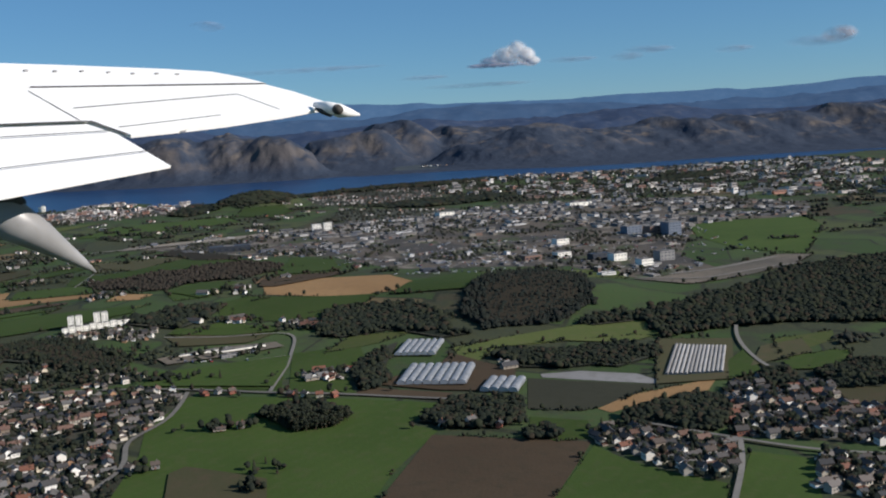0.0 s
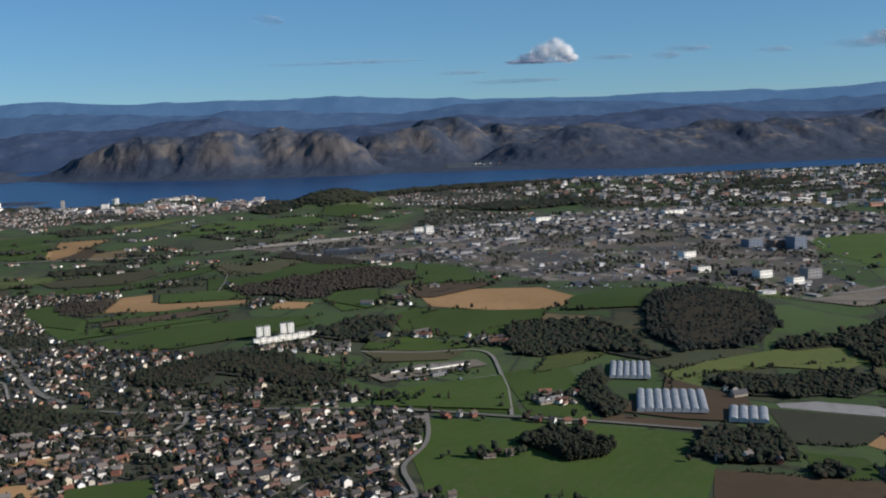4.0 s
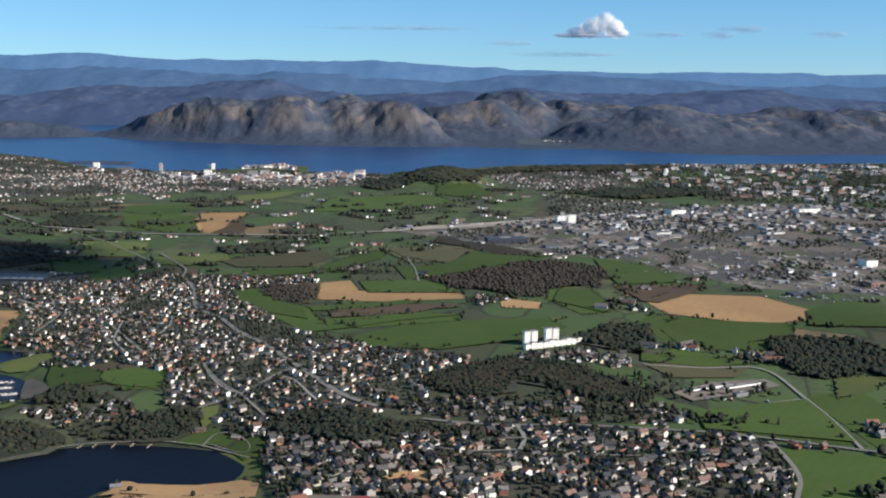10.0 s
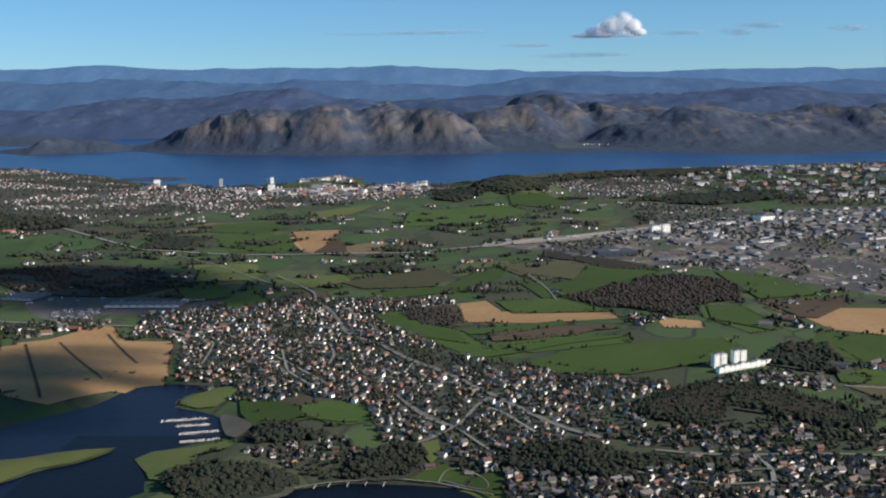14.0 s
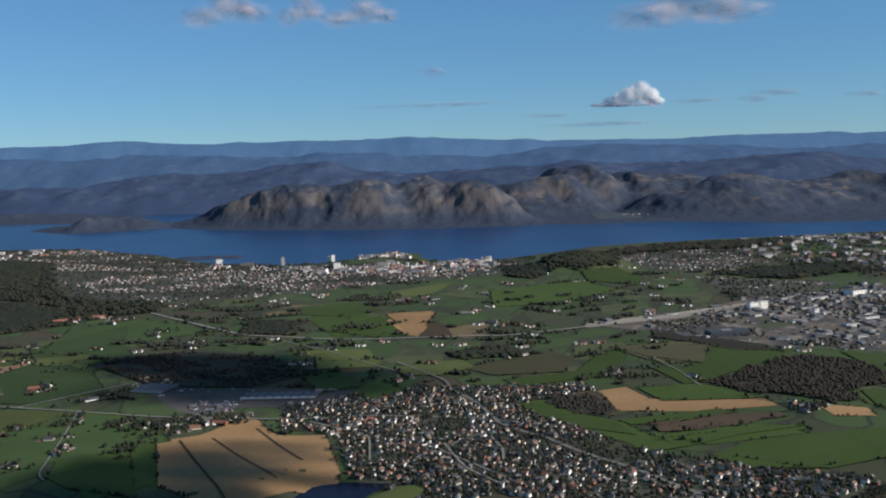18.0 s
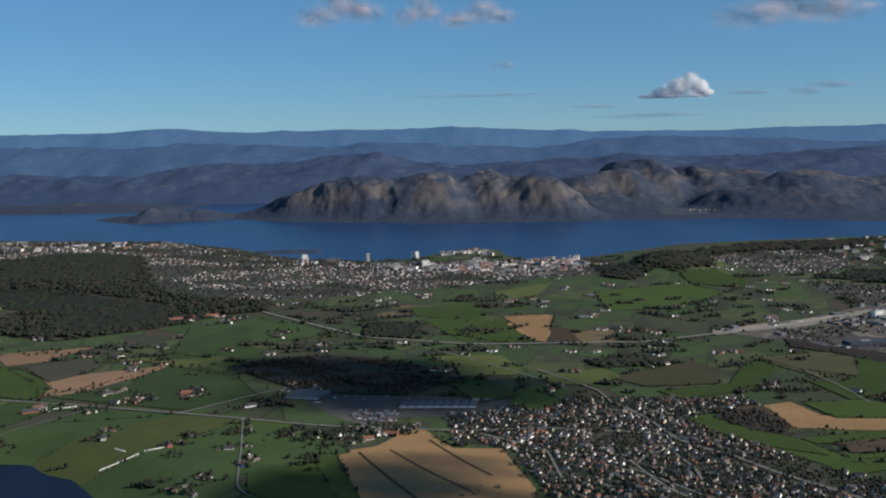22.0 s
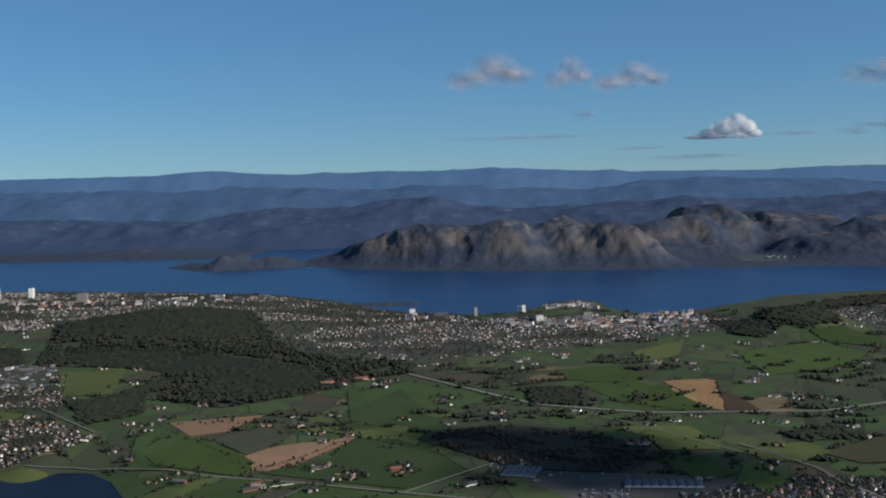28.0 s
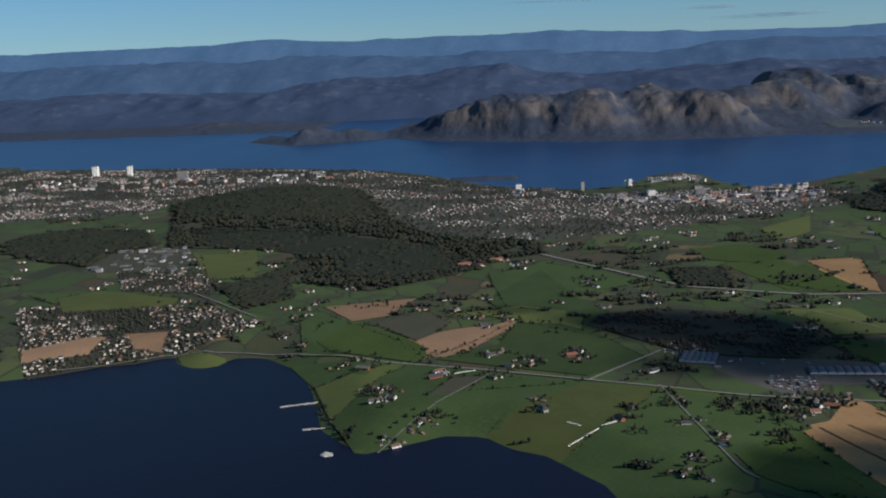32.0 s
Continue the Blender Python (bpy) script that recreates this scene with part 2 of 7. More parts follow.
def farmland():
    """Ground between the fields: small closes of grass, scrub and stubble with dark hedges between."""
    m, nd, lk, b = nodes_of("farmland", 0.95, 0, 0.1)
    v = place(nd, lk, 0.036, 0.022, 0.02, 0.35)
    cell, second = nd.new("ShaderNodeTexVoronoi"), nd.new("ShaderNodeTexVoronoi")
    second.feature = "F2"
    for n in (cell, second):
        n.distance = "CHEBYCHEV"
        n.inputs["Scale"].default_value = 1.0
        lk.new(v, n.inputs["Vector"])
    edge = nd.new("ShaderNodeMath")
    edge.operation = "SUBTRACT"
    lk.new(second.outputs["Distance"], edge.inputs[0])
    lk.new(cell.outputs["Distance"], edge.inputs[1])
    sep = nd.new("ShaderNodeSeparateColor")
    lk.new(cell.outputs["Color"], sep.inputs[0])
    r = ramp(nd, [(0.0, (0.036, 0.060, 0.022)), (0.26, (0.047, 0.072, 0.028)), (0.46, (0.044, 0.050, 0.028)), (0.56, (0.041, 0.066, 0.025)), (0.76, (0.060, 0.073, 0.032)), (0.88, (0.055, 0.046, 0.030)), (0.96, (0.12, 0.09, 0.05))], True)
    lk.new(sep.outputs[0], r.inputs[0])
    w = place(nd, lk)
    c = blend(nd, lk, noise_fac(nd, lk, w, 0.06, 5, 0.48, 0.6), r.outputs[0], (0.040, 0.047, 0.029))
    hedge = nd.new("ShaderNodeMapRange")
    hedge.inputs["From Min"].default_value, hedge.inputs["From Max"].default_value = 0.040, 0.012
    lk.new(edge.outputs[0], hedge.inputs["Value"])
    c = blend(nd, lk, hedge.outputs[0], c, (0.028, 0.033, 0.022))
    c = blend(nd, lk, noise_fac(nd, lk, w, 0.7, 6, 0.55, 0.8), c, (0.062, 0.066, 0.030))
    lk.new(c, b.inputs["Base Color"])
    bumped(nd, lk, b, noise_fac(nd, lk, w, 1.0, 5, 0.2, 0.8), 0.08)
    return m


def rock_mat(name, rock, heath, wood, relief, glow=None):
    """Bare rock on steep and weathered parts, heath on the tops, wood low down; glow adds the light of haze."""
    m, nd, lk, b = nodes_of(name, 0.95, 0, 0.05)
    v = place(nd, lk)
    g, sep = nd.new("ShaderNodeNewGeometry"), nd.new("ShaderNodeSeparateXYZ")
    lk.new(g.outputs["Normal"], sep.inputs[0])
    steep = nd.new("ShaderNodeMapRange")
    steep.inputs["From Min"].default_value, steep.inputs["From Max"].default_value = 0.90, 0.66
    steep.inputs["To Max"].default_value = 0.75
    lk.new(sep.outputs["Z"], steep.inputs["Value"])
    hz = nd.new("ShaderNodeSeparateXYZ")
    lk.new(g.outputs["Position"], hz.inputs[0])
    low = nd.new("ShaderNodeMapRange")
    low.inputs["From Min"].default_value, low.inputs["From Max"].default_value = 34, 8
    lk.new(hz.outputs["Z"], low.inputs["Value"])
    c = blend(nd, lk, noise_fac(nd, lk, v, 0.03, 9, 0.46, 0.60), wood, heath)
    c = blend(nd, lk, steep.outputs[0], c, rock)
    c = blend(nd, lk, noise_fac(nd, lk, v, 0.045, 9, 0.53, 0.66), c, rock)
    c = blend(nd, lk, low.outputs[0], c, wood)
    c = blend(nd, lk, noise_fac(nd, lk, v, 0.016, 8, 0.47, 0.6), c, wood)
    lk.new(c, b.inputs["Base Color"])
    bumped(nd, lk, b, noise_fac(nd, lk, v, 0.055, 9, 0.2, 0.8), relief, 0.8)
    # Faces turned a little skyward: softer contrast in place of haze.
    soft_face = nd.new("ShaderNodeMix")
    soft_face.data_type = "VECTOR"
    soft_face.inputs[0].default_value, soft_face.inputs[5].default_value = 0.22, (0.0, 0.0, 1.0)
    lk.new(b.inputs["Normal"].links[0].from_socket, soft_face.inputs[4])
    lk.new(soft_face.outputs[1], b.inputs["Normal"])
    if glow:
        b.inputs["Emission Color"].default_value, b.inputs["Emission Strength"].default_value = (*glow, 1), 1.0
    return m


def water_mat(name, deep, spec=0.11):
    m, nd, lk, b = nodes_of(name, 0.32, 0, spec)
    v = place(nd, lk, 1, 0.5)
    lk.new(blend(nd, lk, noise_fac(nd, lk, v, 0.01, 5, 0.3, 0.7), deep, tuple(0.75 * k for k in deep)), b.inputs["Base Color"])
    bumped(nd, lk, b, noise_fac(nd, lk, v, 0.6, 6, 0.2, 0.8), 0.1, 0.4)
    return m


FJORD = water_mat("fjord_water", (0.012, 0.04, 0.11))
LAKE = water_mat("lake_water", (0.004, 0.006, 0.011), 0.035)
BAY = water_mat("bay_water", (0.005, 0.007, 0.018), 0.06)


# ---- plan of the land ----
def V2(pts):
    return np.array(pts, float)


LAKE_SHORE = V2([(-243, 179),(-232, 190),(-219, 199),(-209, 208),(-199, 211),(-185, 210),(-174, 208),(-166, 200),(-166, 192),(-172, 187),(-184, 188),(-191, 188),(-194, 180),(-194, 172),(-191, 147),(-217, 129)])
MARINA_BAY = V2([(-264, 287),(-273, 285),(-276, 275),(-279, 265),(-289, 255),(-308, 234),(-268, 163),(-253, 164),(-250, 178),(-248, 195),(-247, 200),(-242, 206),(-246, 212),(-246, 217),(-252, 225),(-250, 229),(-242, 234),(-235, 240),(-240, 256),(-247, 261),(-255, 264),(-257, 269),(-254, 278),(-249, 285)])
WEST_BAY = V2([(-749, 335), (-690, 358), (-637, 380), (-618, 394), (-606, 397), (-597, 405), (-590, 408), (-585, 397), (-572, 392), (-566, 396), (-564, 403), (-559, 407), (-546, 406), (-532, 394), (-518, 375), (-511, 360), (-496, 321),(-487, 311),(-477, 301),(-469, 306),(-451, 319),(-436, 319),(-425, 308),(-413, 303),(-403, 291),(-393, 280),(-384, 254),(-606, 208),(-708, 233)])
FJORD_SHORE = V2([(-3000,1450),(-1400,1300),(-1005,1214),(-921,1205),(-798,1179),(-724,1150),(-646,1118),(-588,1070),(-545,1012),(-505,968),(-480,946),(-435,934),(-405,932),(-382,945),(-362,985),(-353,1018),(-322,1038),(-300,1015),(-294,972),(-281,940),(-261,918),(-229,925),(-206,950),(-150,1010),(-117,1050),(-19,1083),(84,1104),(195,1136),(382,1180),(484,1242),(900,1340),(3000,1600),(3000,9000),(-3000,9000)])
SPIT = V2([(-300, 205), (-277, 209), (-273, 217), (-266, 221), (-262, 226), (-259, 231), (-266, 230), (-272, 228), (-279, 224), (-290, 221), (-300, 219)])
WATERS = [LAKE_SHORE, MARINA_BAY, WEST_BAY, FJORD_SHORE]


def inside(poly, x, y):
    x, y = np.asarray(x, float), np.asarray(y, float)
    odd = np.zeros(x.shape, bool)
    for (x0, y0), (x1, y1) in zip(poly, np.roll(poly, -1, 0)):
        if y0 != y1:
            odd ^= ((y0 > y) != (y1 > y)) & (x < (x1 - x0) * (y - y0) / (y1 - y0) + x0)
    return odd


def off_line(pts, x, y, closed=False):
    """Distance from an open or closed line."""
    best = np.full(np.shape(x), 1e9)
    ends = np.roll(pts, -1, 0) if closed else pts[1:]
    for (x0, y0), (x1, y1) in zip(pts, ends):
        dx, dy = x1 - x0, y1 - y0
        k = np.clip(((x - x0) * dx + (y - y0) * dy) / (dx * dx + dy * dy + 1e-9), 0, 1)
        best = np.minimum(best, np.hypot(x - x0 - k * dx, y - y0 - k * dy))
    return best


def bump(x, y, cx, cy, sx, sy, h):
    return h * np.exp(-((x - cx) / sx) ** 2 - ((y - cy) / sy) ** 2)


_TAB = np.random.RandomState(3).rand(256, 256)


def value_noise(x, y):
    xi, yi = np.floor(x).astype(int), np.floor(y).astype(int)
    fx, fy = x - xi, y - yi
    fx, fy = fx * fx * (3 - 2 * fx), fy * fy * (3 - 2 * fy)
    t = lambda a, b: _TAB[a % 256, b % 256]
    return (t(xi, yi) * (1 - fx) + t(xi + 1, yi) * fx) * (1 - fy) + (t(xi, yi + 1) * (1 - fx) + t(xi + 1, yi + 1) * fx) * fy


def fbm(x, y, octaves=5, ridged=False):
    total, amp, norm = 0, 1.0, 0
    for o in range(octaves):
        n = value_noise(x * 2**o + 17 * o, y * 2**o + 5 * o)
        total, norm, amp = total + amp * (1 - abs(2 * n - 1) if ridged else n), norm + amp, amp * 0.5
    return total / norm


def land(x, y):
    """Height of the ground over the fjord."""
    x, y = np.asarray(x, float), np.asarray(y, float)
    h = 4.6 + bump(x, y, -100, 300, 55, 75, 5.0) + bump(x, y, -10, 335, 60, 60, 3.5) + bump(x, y, -255, 575, 60, 50, 2.5) + bump(x, y, -141, 415, 50, 50, 1.5)
    h += bump(x, y, -40, 205, 35, 30, 1.2) - bump(x, y, -275, 320, 60, 45, 3.2)
    h += bump(x, y, 25, 300, 34, 24, 5.0) + bump(x, y, -154, 815, 34, 40, 11.5) + bump(x, y, -670, 830, 100, 90, 12.0) + bump(x, y, 60, 930, 160, 60, 5.0)
    h += bump(x, y, -700, 1010, 160, 60, 8.0) + bump(x, y, -100, 245, 22, 14, 2.0) + 1.2 * (fbm(x / 90, y / 90, 3) - 0.5)
    for w in WATERS:
        d = off_line(w, x, y, True) * np.where(inside(w, x, y), -1, 1)
        h = np.minimum(h, np.clip(0.08 * d + 0.004 * np.clip(d - 30, 0, None) ** 2 if w is FJORD_SHORE else 0.22 * d, -2.0, None))
    d = off_line(SPIT, x, y, True) * np.where(inside(SPIT, x, y), 1, -1)
    return np.maximum(h, np.clip(0.25 * d, -2.0, 0.9))


def poly_mesh(name, verts, faces, mats=(), index=None, smooth=False):
    me = bpy.data.meshes.new(name)
    me.from_pydata([tuple(v) for v in verts], [], [tuple(int(i) for i in f) for f in faces])
    for m in mats:
        me.materials.append(m)
    if index is not None:
        me.polygons.foreach_set("material_index", np.asarray(index, np.int32))
    if smooth:
        me.polygons.foreach_set("use_smooth", np.ones(len(me.polygons), bool))
    me.update()
    return me


def sheet(name, xs, ys, zf, mat, smooth=True):
    X, Y = np.meshgrid(xs, ys)
    v = np.stack([X, Y, zf(X, Y)], -1).reshape(-1, 3)
    n, k = len(xs), np.arange(len(xs) * (len(ys) - 1))
    k = k[k % n != n - 1]
    return new(name, poly_mesh(name, v, np.stack([k, k + 1, k + n + 1, k + n], -1), [mat], None, smooth))


STEP = 5.0
xs = np.r_[np.arange(-3000, -1000, 80), np.arange(-1000, 425, STEP), np.arange(425, 3000, 80)]
ys = np.r_[np.arange(-400, 60, 40), np.arange(60, 1255, STEP), np.arange(1255, 5000, 120)]
ground = tagged(sheet("ground", xs, ys, land, farmland()), "rolling green farmland with hedges and scrub", "ground", kind="structure")


def water(name, label, poly, mat, z=0.0):
    lo, hi = poly.min(0) - 30, poly.max(0) + 30
    v = [(lo[0], lo[1], z), (hi[0], lo[1], z), (hi[0], hi[1], z), (lo[0], hi[1], z)]
    tagged(new(name, poly_mesh(name, v, [(0, 1, 2, 3)], [mat])), label, "water", kind="structure")


water("water_fjord", "deep blue fjord below the mountains", V2([(-3000, 930), (3000, 930), (3000, 4900), (-3000, 4900)]), FJORD)
water("water_lake", "dark still lake beside the suburb", LAKE_SHORE, LAKE)
water("water_marina_bay", "dark blue bay with a small marina", MARINA_BAY, BAY, -0.02)
water("water_west_bay", "dark blue bay beside the farm fields", WEST_BAY, BAY, -0.04)

from mathutils.geometry import delaunay_2d_cdt


def drape(poly, lift):
    """A polygon laid over the ground."""
    poly = V2(poly)
    nxt = np.roll(poly, -1, 0)
    edge = []
    for a, b in zip(poly, nxt):
        n = max(1, int(np.hypot(*(b - a)) / STEP))
        edge += [a + (b - a) * k / n for k in range(n)]
    edge = V2(edge)
    gx = np.arange(math.floor(poly[:, 0].min() / STEP) * STEP, poly[:, 0].max(), STEP)
    gy = np.arange(math.floor(poly[:, 1].min() / STEP) * STEP, poly[:, 1].max(), STEP)
    X, Y = [a.ravel() for a in np.meshgrid(gx, gy)]
    ok = inside(poly, X, Y) & (off_line(poly, X, Y, True) > 1.0)
    pts = np.r_[edge, np.stack([X[ok], Y[ok]], -1)]
    n = len(edge)
    v, _, f, *_ = delaunay_2d_cdt([Vector(p) for p in pts], [(i, (i + 1) % n) for i in range(n)], [], 1, 1e-4)
    v = np.array([(p.x, p.y) for p in v])
    return np.c_[v, land(v[:, 0], v[:, 1]) + lift], [g if (v[g[1]][0] - v[g[0]][0]) * (v[g[2]][1] - v[g[0]][1]) > (v[g[1]][1] - v[g[0]][1]) * (v[g[2]][0] - v[g[0]][0]) else g[::-1] for g in f]


def field(name, label, mat, poly, lift=0.06):
    v, f = drape(poly, lift + 0.003 * len(FIELDS))
    FIELDS.append(V2(poly))
    return tagged(new(name, poly_mesh(name, v, f, [mat], None, True)), label, "field", kind="structure")


FIELDS = []
KINDS = {
    "grass": ("grass_field", "bright green grass field with mowing lines", GRASS),
    "heath": ("rough_pasture", "brown-green rough pasture", HEATH),
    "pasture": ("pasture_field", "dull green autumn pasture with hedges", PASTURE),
    "meadow": ("meadow", "yellow-green rough meadow", MEADOW),
    "stubble": ("stubble_field", "golden stubble field after harvest", STUBBLE),
    "plough": ("ploughed_field", "dark brown ploughed field", PLOUGH),
    "earth": ("bare_field", "reddish brown bare earth field", EARTH),
    "crop": ("crop_field", "dark green-brown vegetable field", CROP),
    "fleece": ("fleece_strip", "pale grey crop fleece laid over a field", FLEECE),
}
field(*KINDS["grass"], [(-59, 182),(-56, 203),(-21, 196),(-4, 191),(-9, 178),(-4, 173),(-11, 153),(-15, 133),(-54, 139),(-56, 168)])
field(*KINDS["plough"], [(-5, 171),(22, 163),(13, 138),(7, 120),(-17, 123),(-12, 143)])
field(*KINDS["grass"], [(22, 161),(26, 153),(31, 147),(39, 140),(36, 131),(31, 117),(7, 120),(13, 138)])
field(*KINDS["grass"], [(46, 154),(54, 149),(50, 135),(44, 115),(32, 117),(38, 135)])
field(*KINDS["grass"], [(13, 179),(23, 175),(23, 165),(16, 164),(12, 170)])
field(*KINDS["crop"], [(15, 208),(40, 197),(31, 186),(23, 181),(13, 184)])
field(*KINDS["fleece"], [(18, 211),(27, 212),(38, 207),(41, 201),(40, 198),(18, 208)])
field(*KINDS["stubble"], [(26, 182),(33, 190),(45, 196),(53, 200),(49, 191),(36, 185),(28, 179)])
field(*KINDS["plough"], [(-21, 198),(-20, 206),(-13, 202),(-1, 198),(-2, 193)])
field(*KINDS["grass"], [(-67, 211),(-61, 219),(-41, 236),(-37, 205),(-61, 208)])
field(*KINDS["grass"], [(-40, 240),(-24, 247),(-21, 228),(-31, 218),(-24, 213),(-21, 200),(-35, 202)])
field(*KINDS["stubble"], [(-64, 336),(-52, 352),(-22, 348),(-11, 322),(-16, 309),(-32, 305),(-60, 316)])
field(*KINDS["earth"], [(-69, 345),(-70, 372),(-43, 363),(-55, 344),(-63, 336)])
field(*KINDS["stubble"], [(-18, 307),(3, 304),(4, 298),(-10, 300)])
field(*KINDS["grass"], [(-72, 299),(-65, 313),(-35, 308),(-37, 288),(-53, 276),(-67, 283)])
field(*KINDS["grass"], [(-76, 262),(-64, 276),(-52, 269),(-52, 256),(-66, 258)])
field(*KINDS["meadow"], [(-1, 240),(20, 252),(49, 264),(46, 244),(28, 242),(9, 237),(1, 231)])
field(*KINDS["grass"], [(117, 489),(141, 501),(179, 504),(172, 457),(132, 368),(113, 395),(110, 440)])
field(*KINDS["meadow"], [(36, 349),(58, 346),(57, 320),(44, 320)])
field(*KINDS["grass"], [(72, 215),(87, 218),(85, 210),(73, 204)])
field(*KINDS["meadow"], [(75, 232),(91, 237),(88, 228),(71, 215)])
field(*KINDS["stubble"], [(-178, 347),(-181, 376),(-170, 380),(-164, 361),(-152, 355),(-126, 350),(-124, 337),(-149, 338)])
field(*KINDS["stubble"], [(-113, 337),(-99, 327),(-100, 316),(-112, 318)])
field(*KINDS["stubble"], [(-283, 538),(-277, 569),(-258, 575),(-257, 523),(-261, 505),(-273, 514)])
field(*KINDS["grass"], [(-167, 380),(-155, 378),(-131, 353),(-160, 359)])
field(*KINDS["grass"], [(-212, 360),(-202, 367),(-177, 331),(-166, 302),(-177, 304)])
field(*KINDS["grass"], [(-165, 309),(-124, 312),(-125, 301),(-156, 298)])
field(*KINDS["meadow"], [(-156, 289),(-93, 303),(-110, 277),(-133, 270),(-142, 277)])
field(*KINDS["grass"], [(-95, 357),(-77, 357),(-77, 314),(-87, 308),(-97, 333)])
field(*KINDS["grass"], [(-66, 403),(-41, 413),(-45, 372),(-69, 362)])
field(*KINDS["grass"], [(-66, 297),(-57, 310),(-22, 307),(-30, 282),(-49, 276),(-63, 279)])
field(*KINDS["grass"], [(-74, 265),(-69, 269),(-47, 266),(-50, 259),(-74, 258)])
field(*KINDS["grass"], [(-68, 223),(-39, 236),(-41, 209),(-60, 210)])
field(*KINDS["meadow"], [(-27, 257),(-9, 261),(-19, 248),(-32, 239)])
field(*KINDS["heath"], [(-168, 462),(-129, 473),(-112, 436),(-150, 416)])
field(*KINDS["plough"], [(-69, 369),(-36, 377),(-62, 339)])
field(*KINDS["grass"], [(-324, 475),(-296, 476),(-280, 451),(-284, 431)])
field(*KINDS["grass"], [(-331, 571),(-297, 578),(-276, 514),(-304, 510)])
field(*KINDS["grass"], [(-305, 418),(-289, 427),(-271, 394),(-288, 382)])
field(*KINDS["grass"], [(-215, 250),(-201, 254),(-197, 238),(-207, 235)])
field(*KINDS["meadow"], [(-234, 254),(-219, 253),(-211, 241),(-226, 238)])
field(*KINDS["meadow"], [(-182, 206),(-166, 207),(-161, 193),(-164, 190),(-170, 197)])
field(*KINDS["stubble"], [(-188, 165),(-187, 176),(-161, 179),(-160, 173),(-179, 170),(-184, 163)])
field(*KINDS["meadow"], [(-185, 168),(-159, 171),(-158, 163),(-184, 161)])
field(*KINDS["stubble"], [(-159, 171),(-153, 170),(-149, 164),(-157, 163)])
field(*KINDS["stubble"], [(-138, 166),(-132, 172),(-127, 173),(-122, 166)])
field(*KINDS["stubble"], [(-138, 183),(-131, 188),(-127, 186),(-128, 182)])
field(*KINDS["meadow"], [(-171, 199),(-165, 204),(-162, 195),(-166, 190)])
field(*KINDS["stubble"], [(-315, 273),(-332, 321),(-320, 329),(-310, 350),(-306, 350),(-294, 331),(-277, 331),(-266, 292),(-265, 279),(-278, 277),(-290, 262),(-303, 263)])
field(*KINDS["grass"], [(-387, 361),(-356, 355),(-344, 335),(-331, 318),(-316, 275),(-330, 258)])
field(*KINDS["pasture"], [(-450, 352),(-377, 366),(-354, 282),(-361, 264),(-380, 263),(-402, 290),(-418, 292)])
field(*KINDS["grass"], [(-372, 358),(-359, 357),(-339, 336),(-335, 304),(-351, 282)])
field(*KINDS["earth"], [(-468, 394),(-478, 417),(-452, 435),(-439, 454),(-436, 441),(-450, 412),(-456, 394)])
field(*KINDS["grass"], [(-340, 270),(-352, 281),(-334, 303),(-317, 262)])
field(*KINDS["stubble"], [(-284, 570),(-266, 575),(-254, 570),(-260, 503),(-265, 510)])
field(*KINDS["plough"], [(-256, 541),(-247, 534),(-242, 502),(-259, 503)])
field(*KINDS["grass"], [(-314, 527),(-286, 564),(-266, 507),(-282, 504)])
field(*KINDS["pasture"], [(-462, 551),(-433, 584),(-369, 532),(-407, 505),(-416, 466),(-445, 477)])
field(*KINDS["meadow"], [(-293, 684),(-251, 733),(-263, 668),(-290, 634)])
field(*KINDS["meadow"], [(-316, 472),(-281, 473),(-275, 450),(-297, 444)])
field(*KINDS["grass"], [(-225, 677),(-161, 722),(-139, 668),(-184, 604),(-222, 590)])
field(*KINDS["grass"], [(-344, 619),(-308, 625),(-288, 586),(-308, 569),(-335, 582)])
field(*KINDS["earth"], [(-539, 478),(-494, 496),(-501, 461),(-517, 450)])
field(*KINDS["earth"], [(-485, 419),(-466, 435),(-437, 450),(-455, 412),(-471, 390)])
field(*KINDS["pasture"], [(-533, 409),(-530, 448),(-499, 440),(-479, 401),(-489, 394)])
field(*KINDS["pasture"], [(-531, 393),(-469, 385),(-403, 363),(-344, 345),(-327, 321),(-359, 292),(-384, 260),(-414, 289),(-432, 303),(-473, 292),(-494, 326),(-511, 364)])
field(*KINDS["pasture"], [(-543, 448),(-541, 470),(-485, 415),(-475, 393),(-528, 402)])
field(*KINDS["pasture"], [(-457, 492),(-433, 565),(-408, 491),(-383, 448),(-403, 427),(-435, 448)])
field(*KINDS["meadow"], [(-666, 620),(-633, 637),(-606, 565),(-633, 550)])
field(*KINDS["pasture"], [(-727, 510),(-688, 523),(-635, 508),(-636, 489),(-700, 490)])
field(*KINDS["earth"], [(-625, 428),(-604, 433),(-598, 410),(-612, 410)])
field(*KINDS["earth"], [(-663, 400),(-642, 423),(-631, 423),(-630, 401),(-655, 387)])
field(*KINDS["meadow"], [(-590, 408), (-582, 395), (-570, 388), (-564, 392), (-562, 399), (-565, 404), (-572, 405), (-588, 410)])
field(*KINDS["meadow"], [(-440, 469),(-406, 458),(-405, 429),(-435, 448)])

field(*KINDS["meadow"], [(-511,364),(-477,388),(-484,368),(-494,326)])
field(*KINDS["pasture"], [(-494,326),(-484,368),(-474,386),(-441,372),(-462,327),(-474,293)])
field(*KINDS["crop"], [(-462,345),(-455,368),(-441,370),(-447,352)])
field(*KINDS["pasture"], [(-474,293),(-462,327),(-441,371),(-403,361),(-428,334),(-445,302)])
field(*KINDS["meadow"], [(-445,302),(-428,334),(-403,361),(-373,356),(-394,319),(-414,289)])

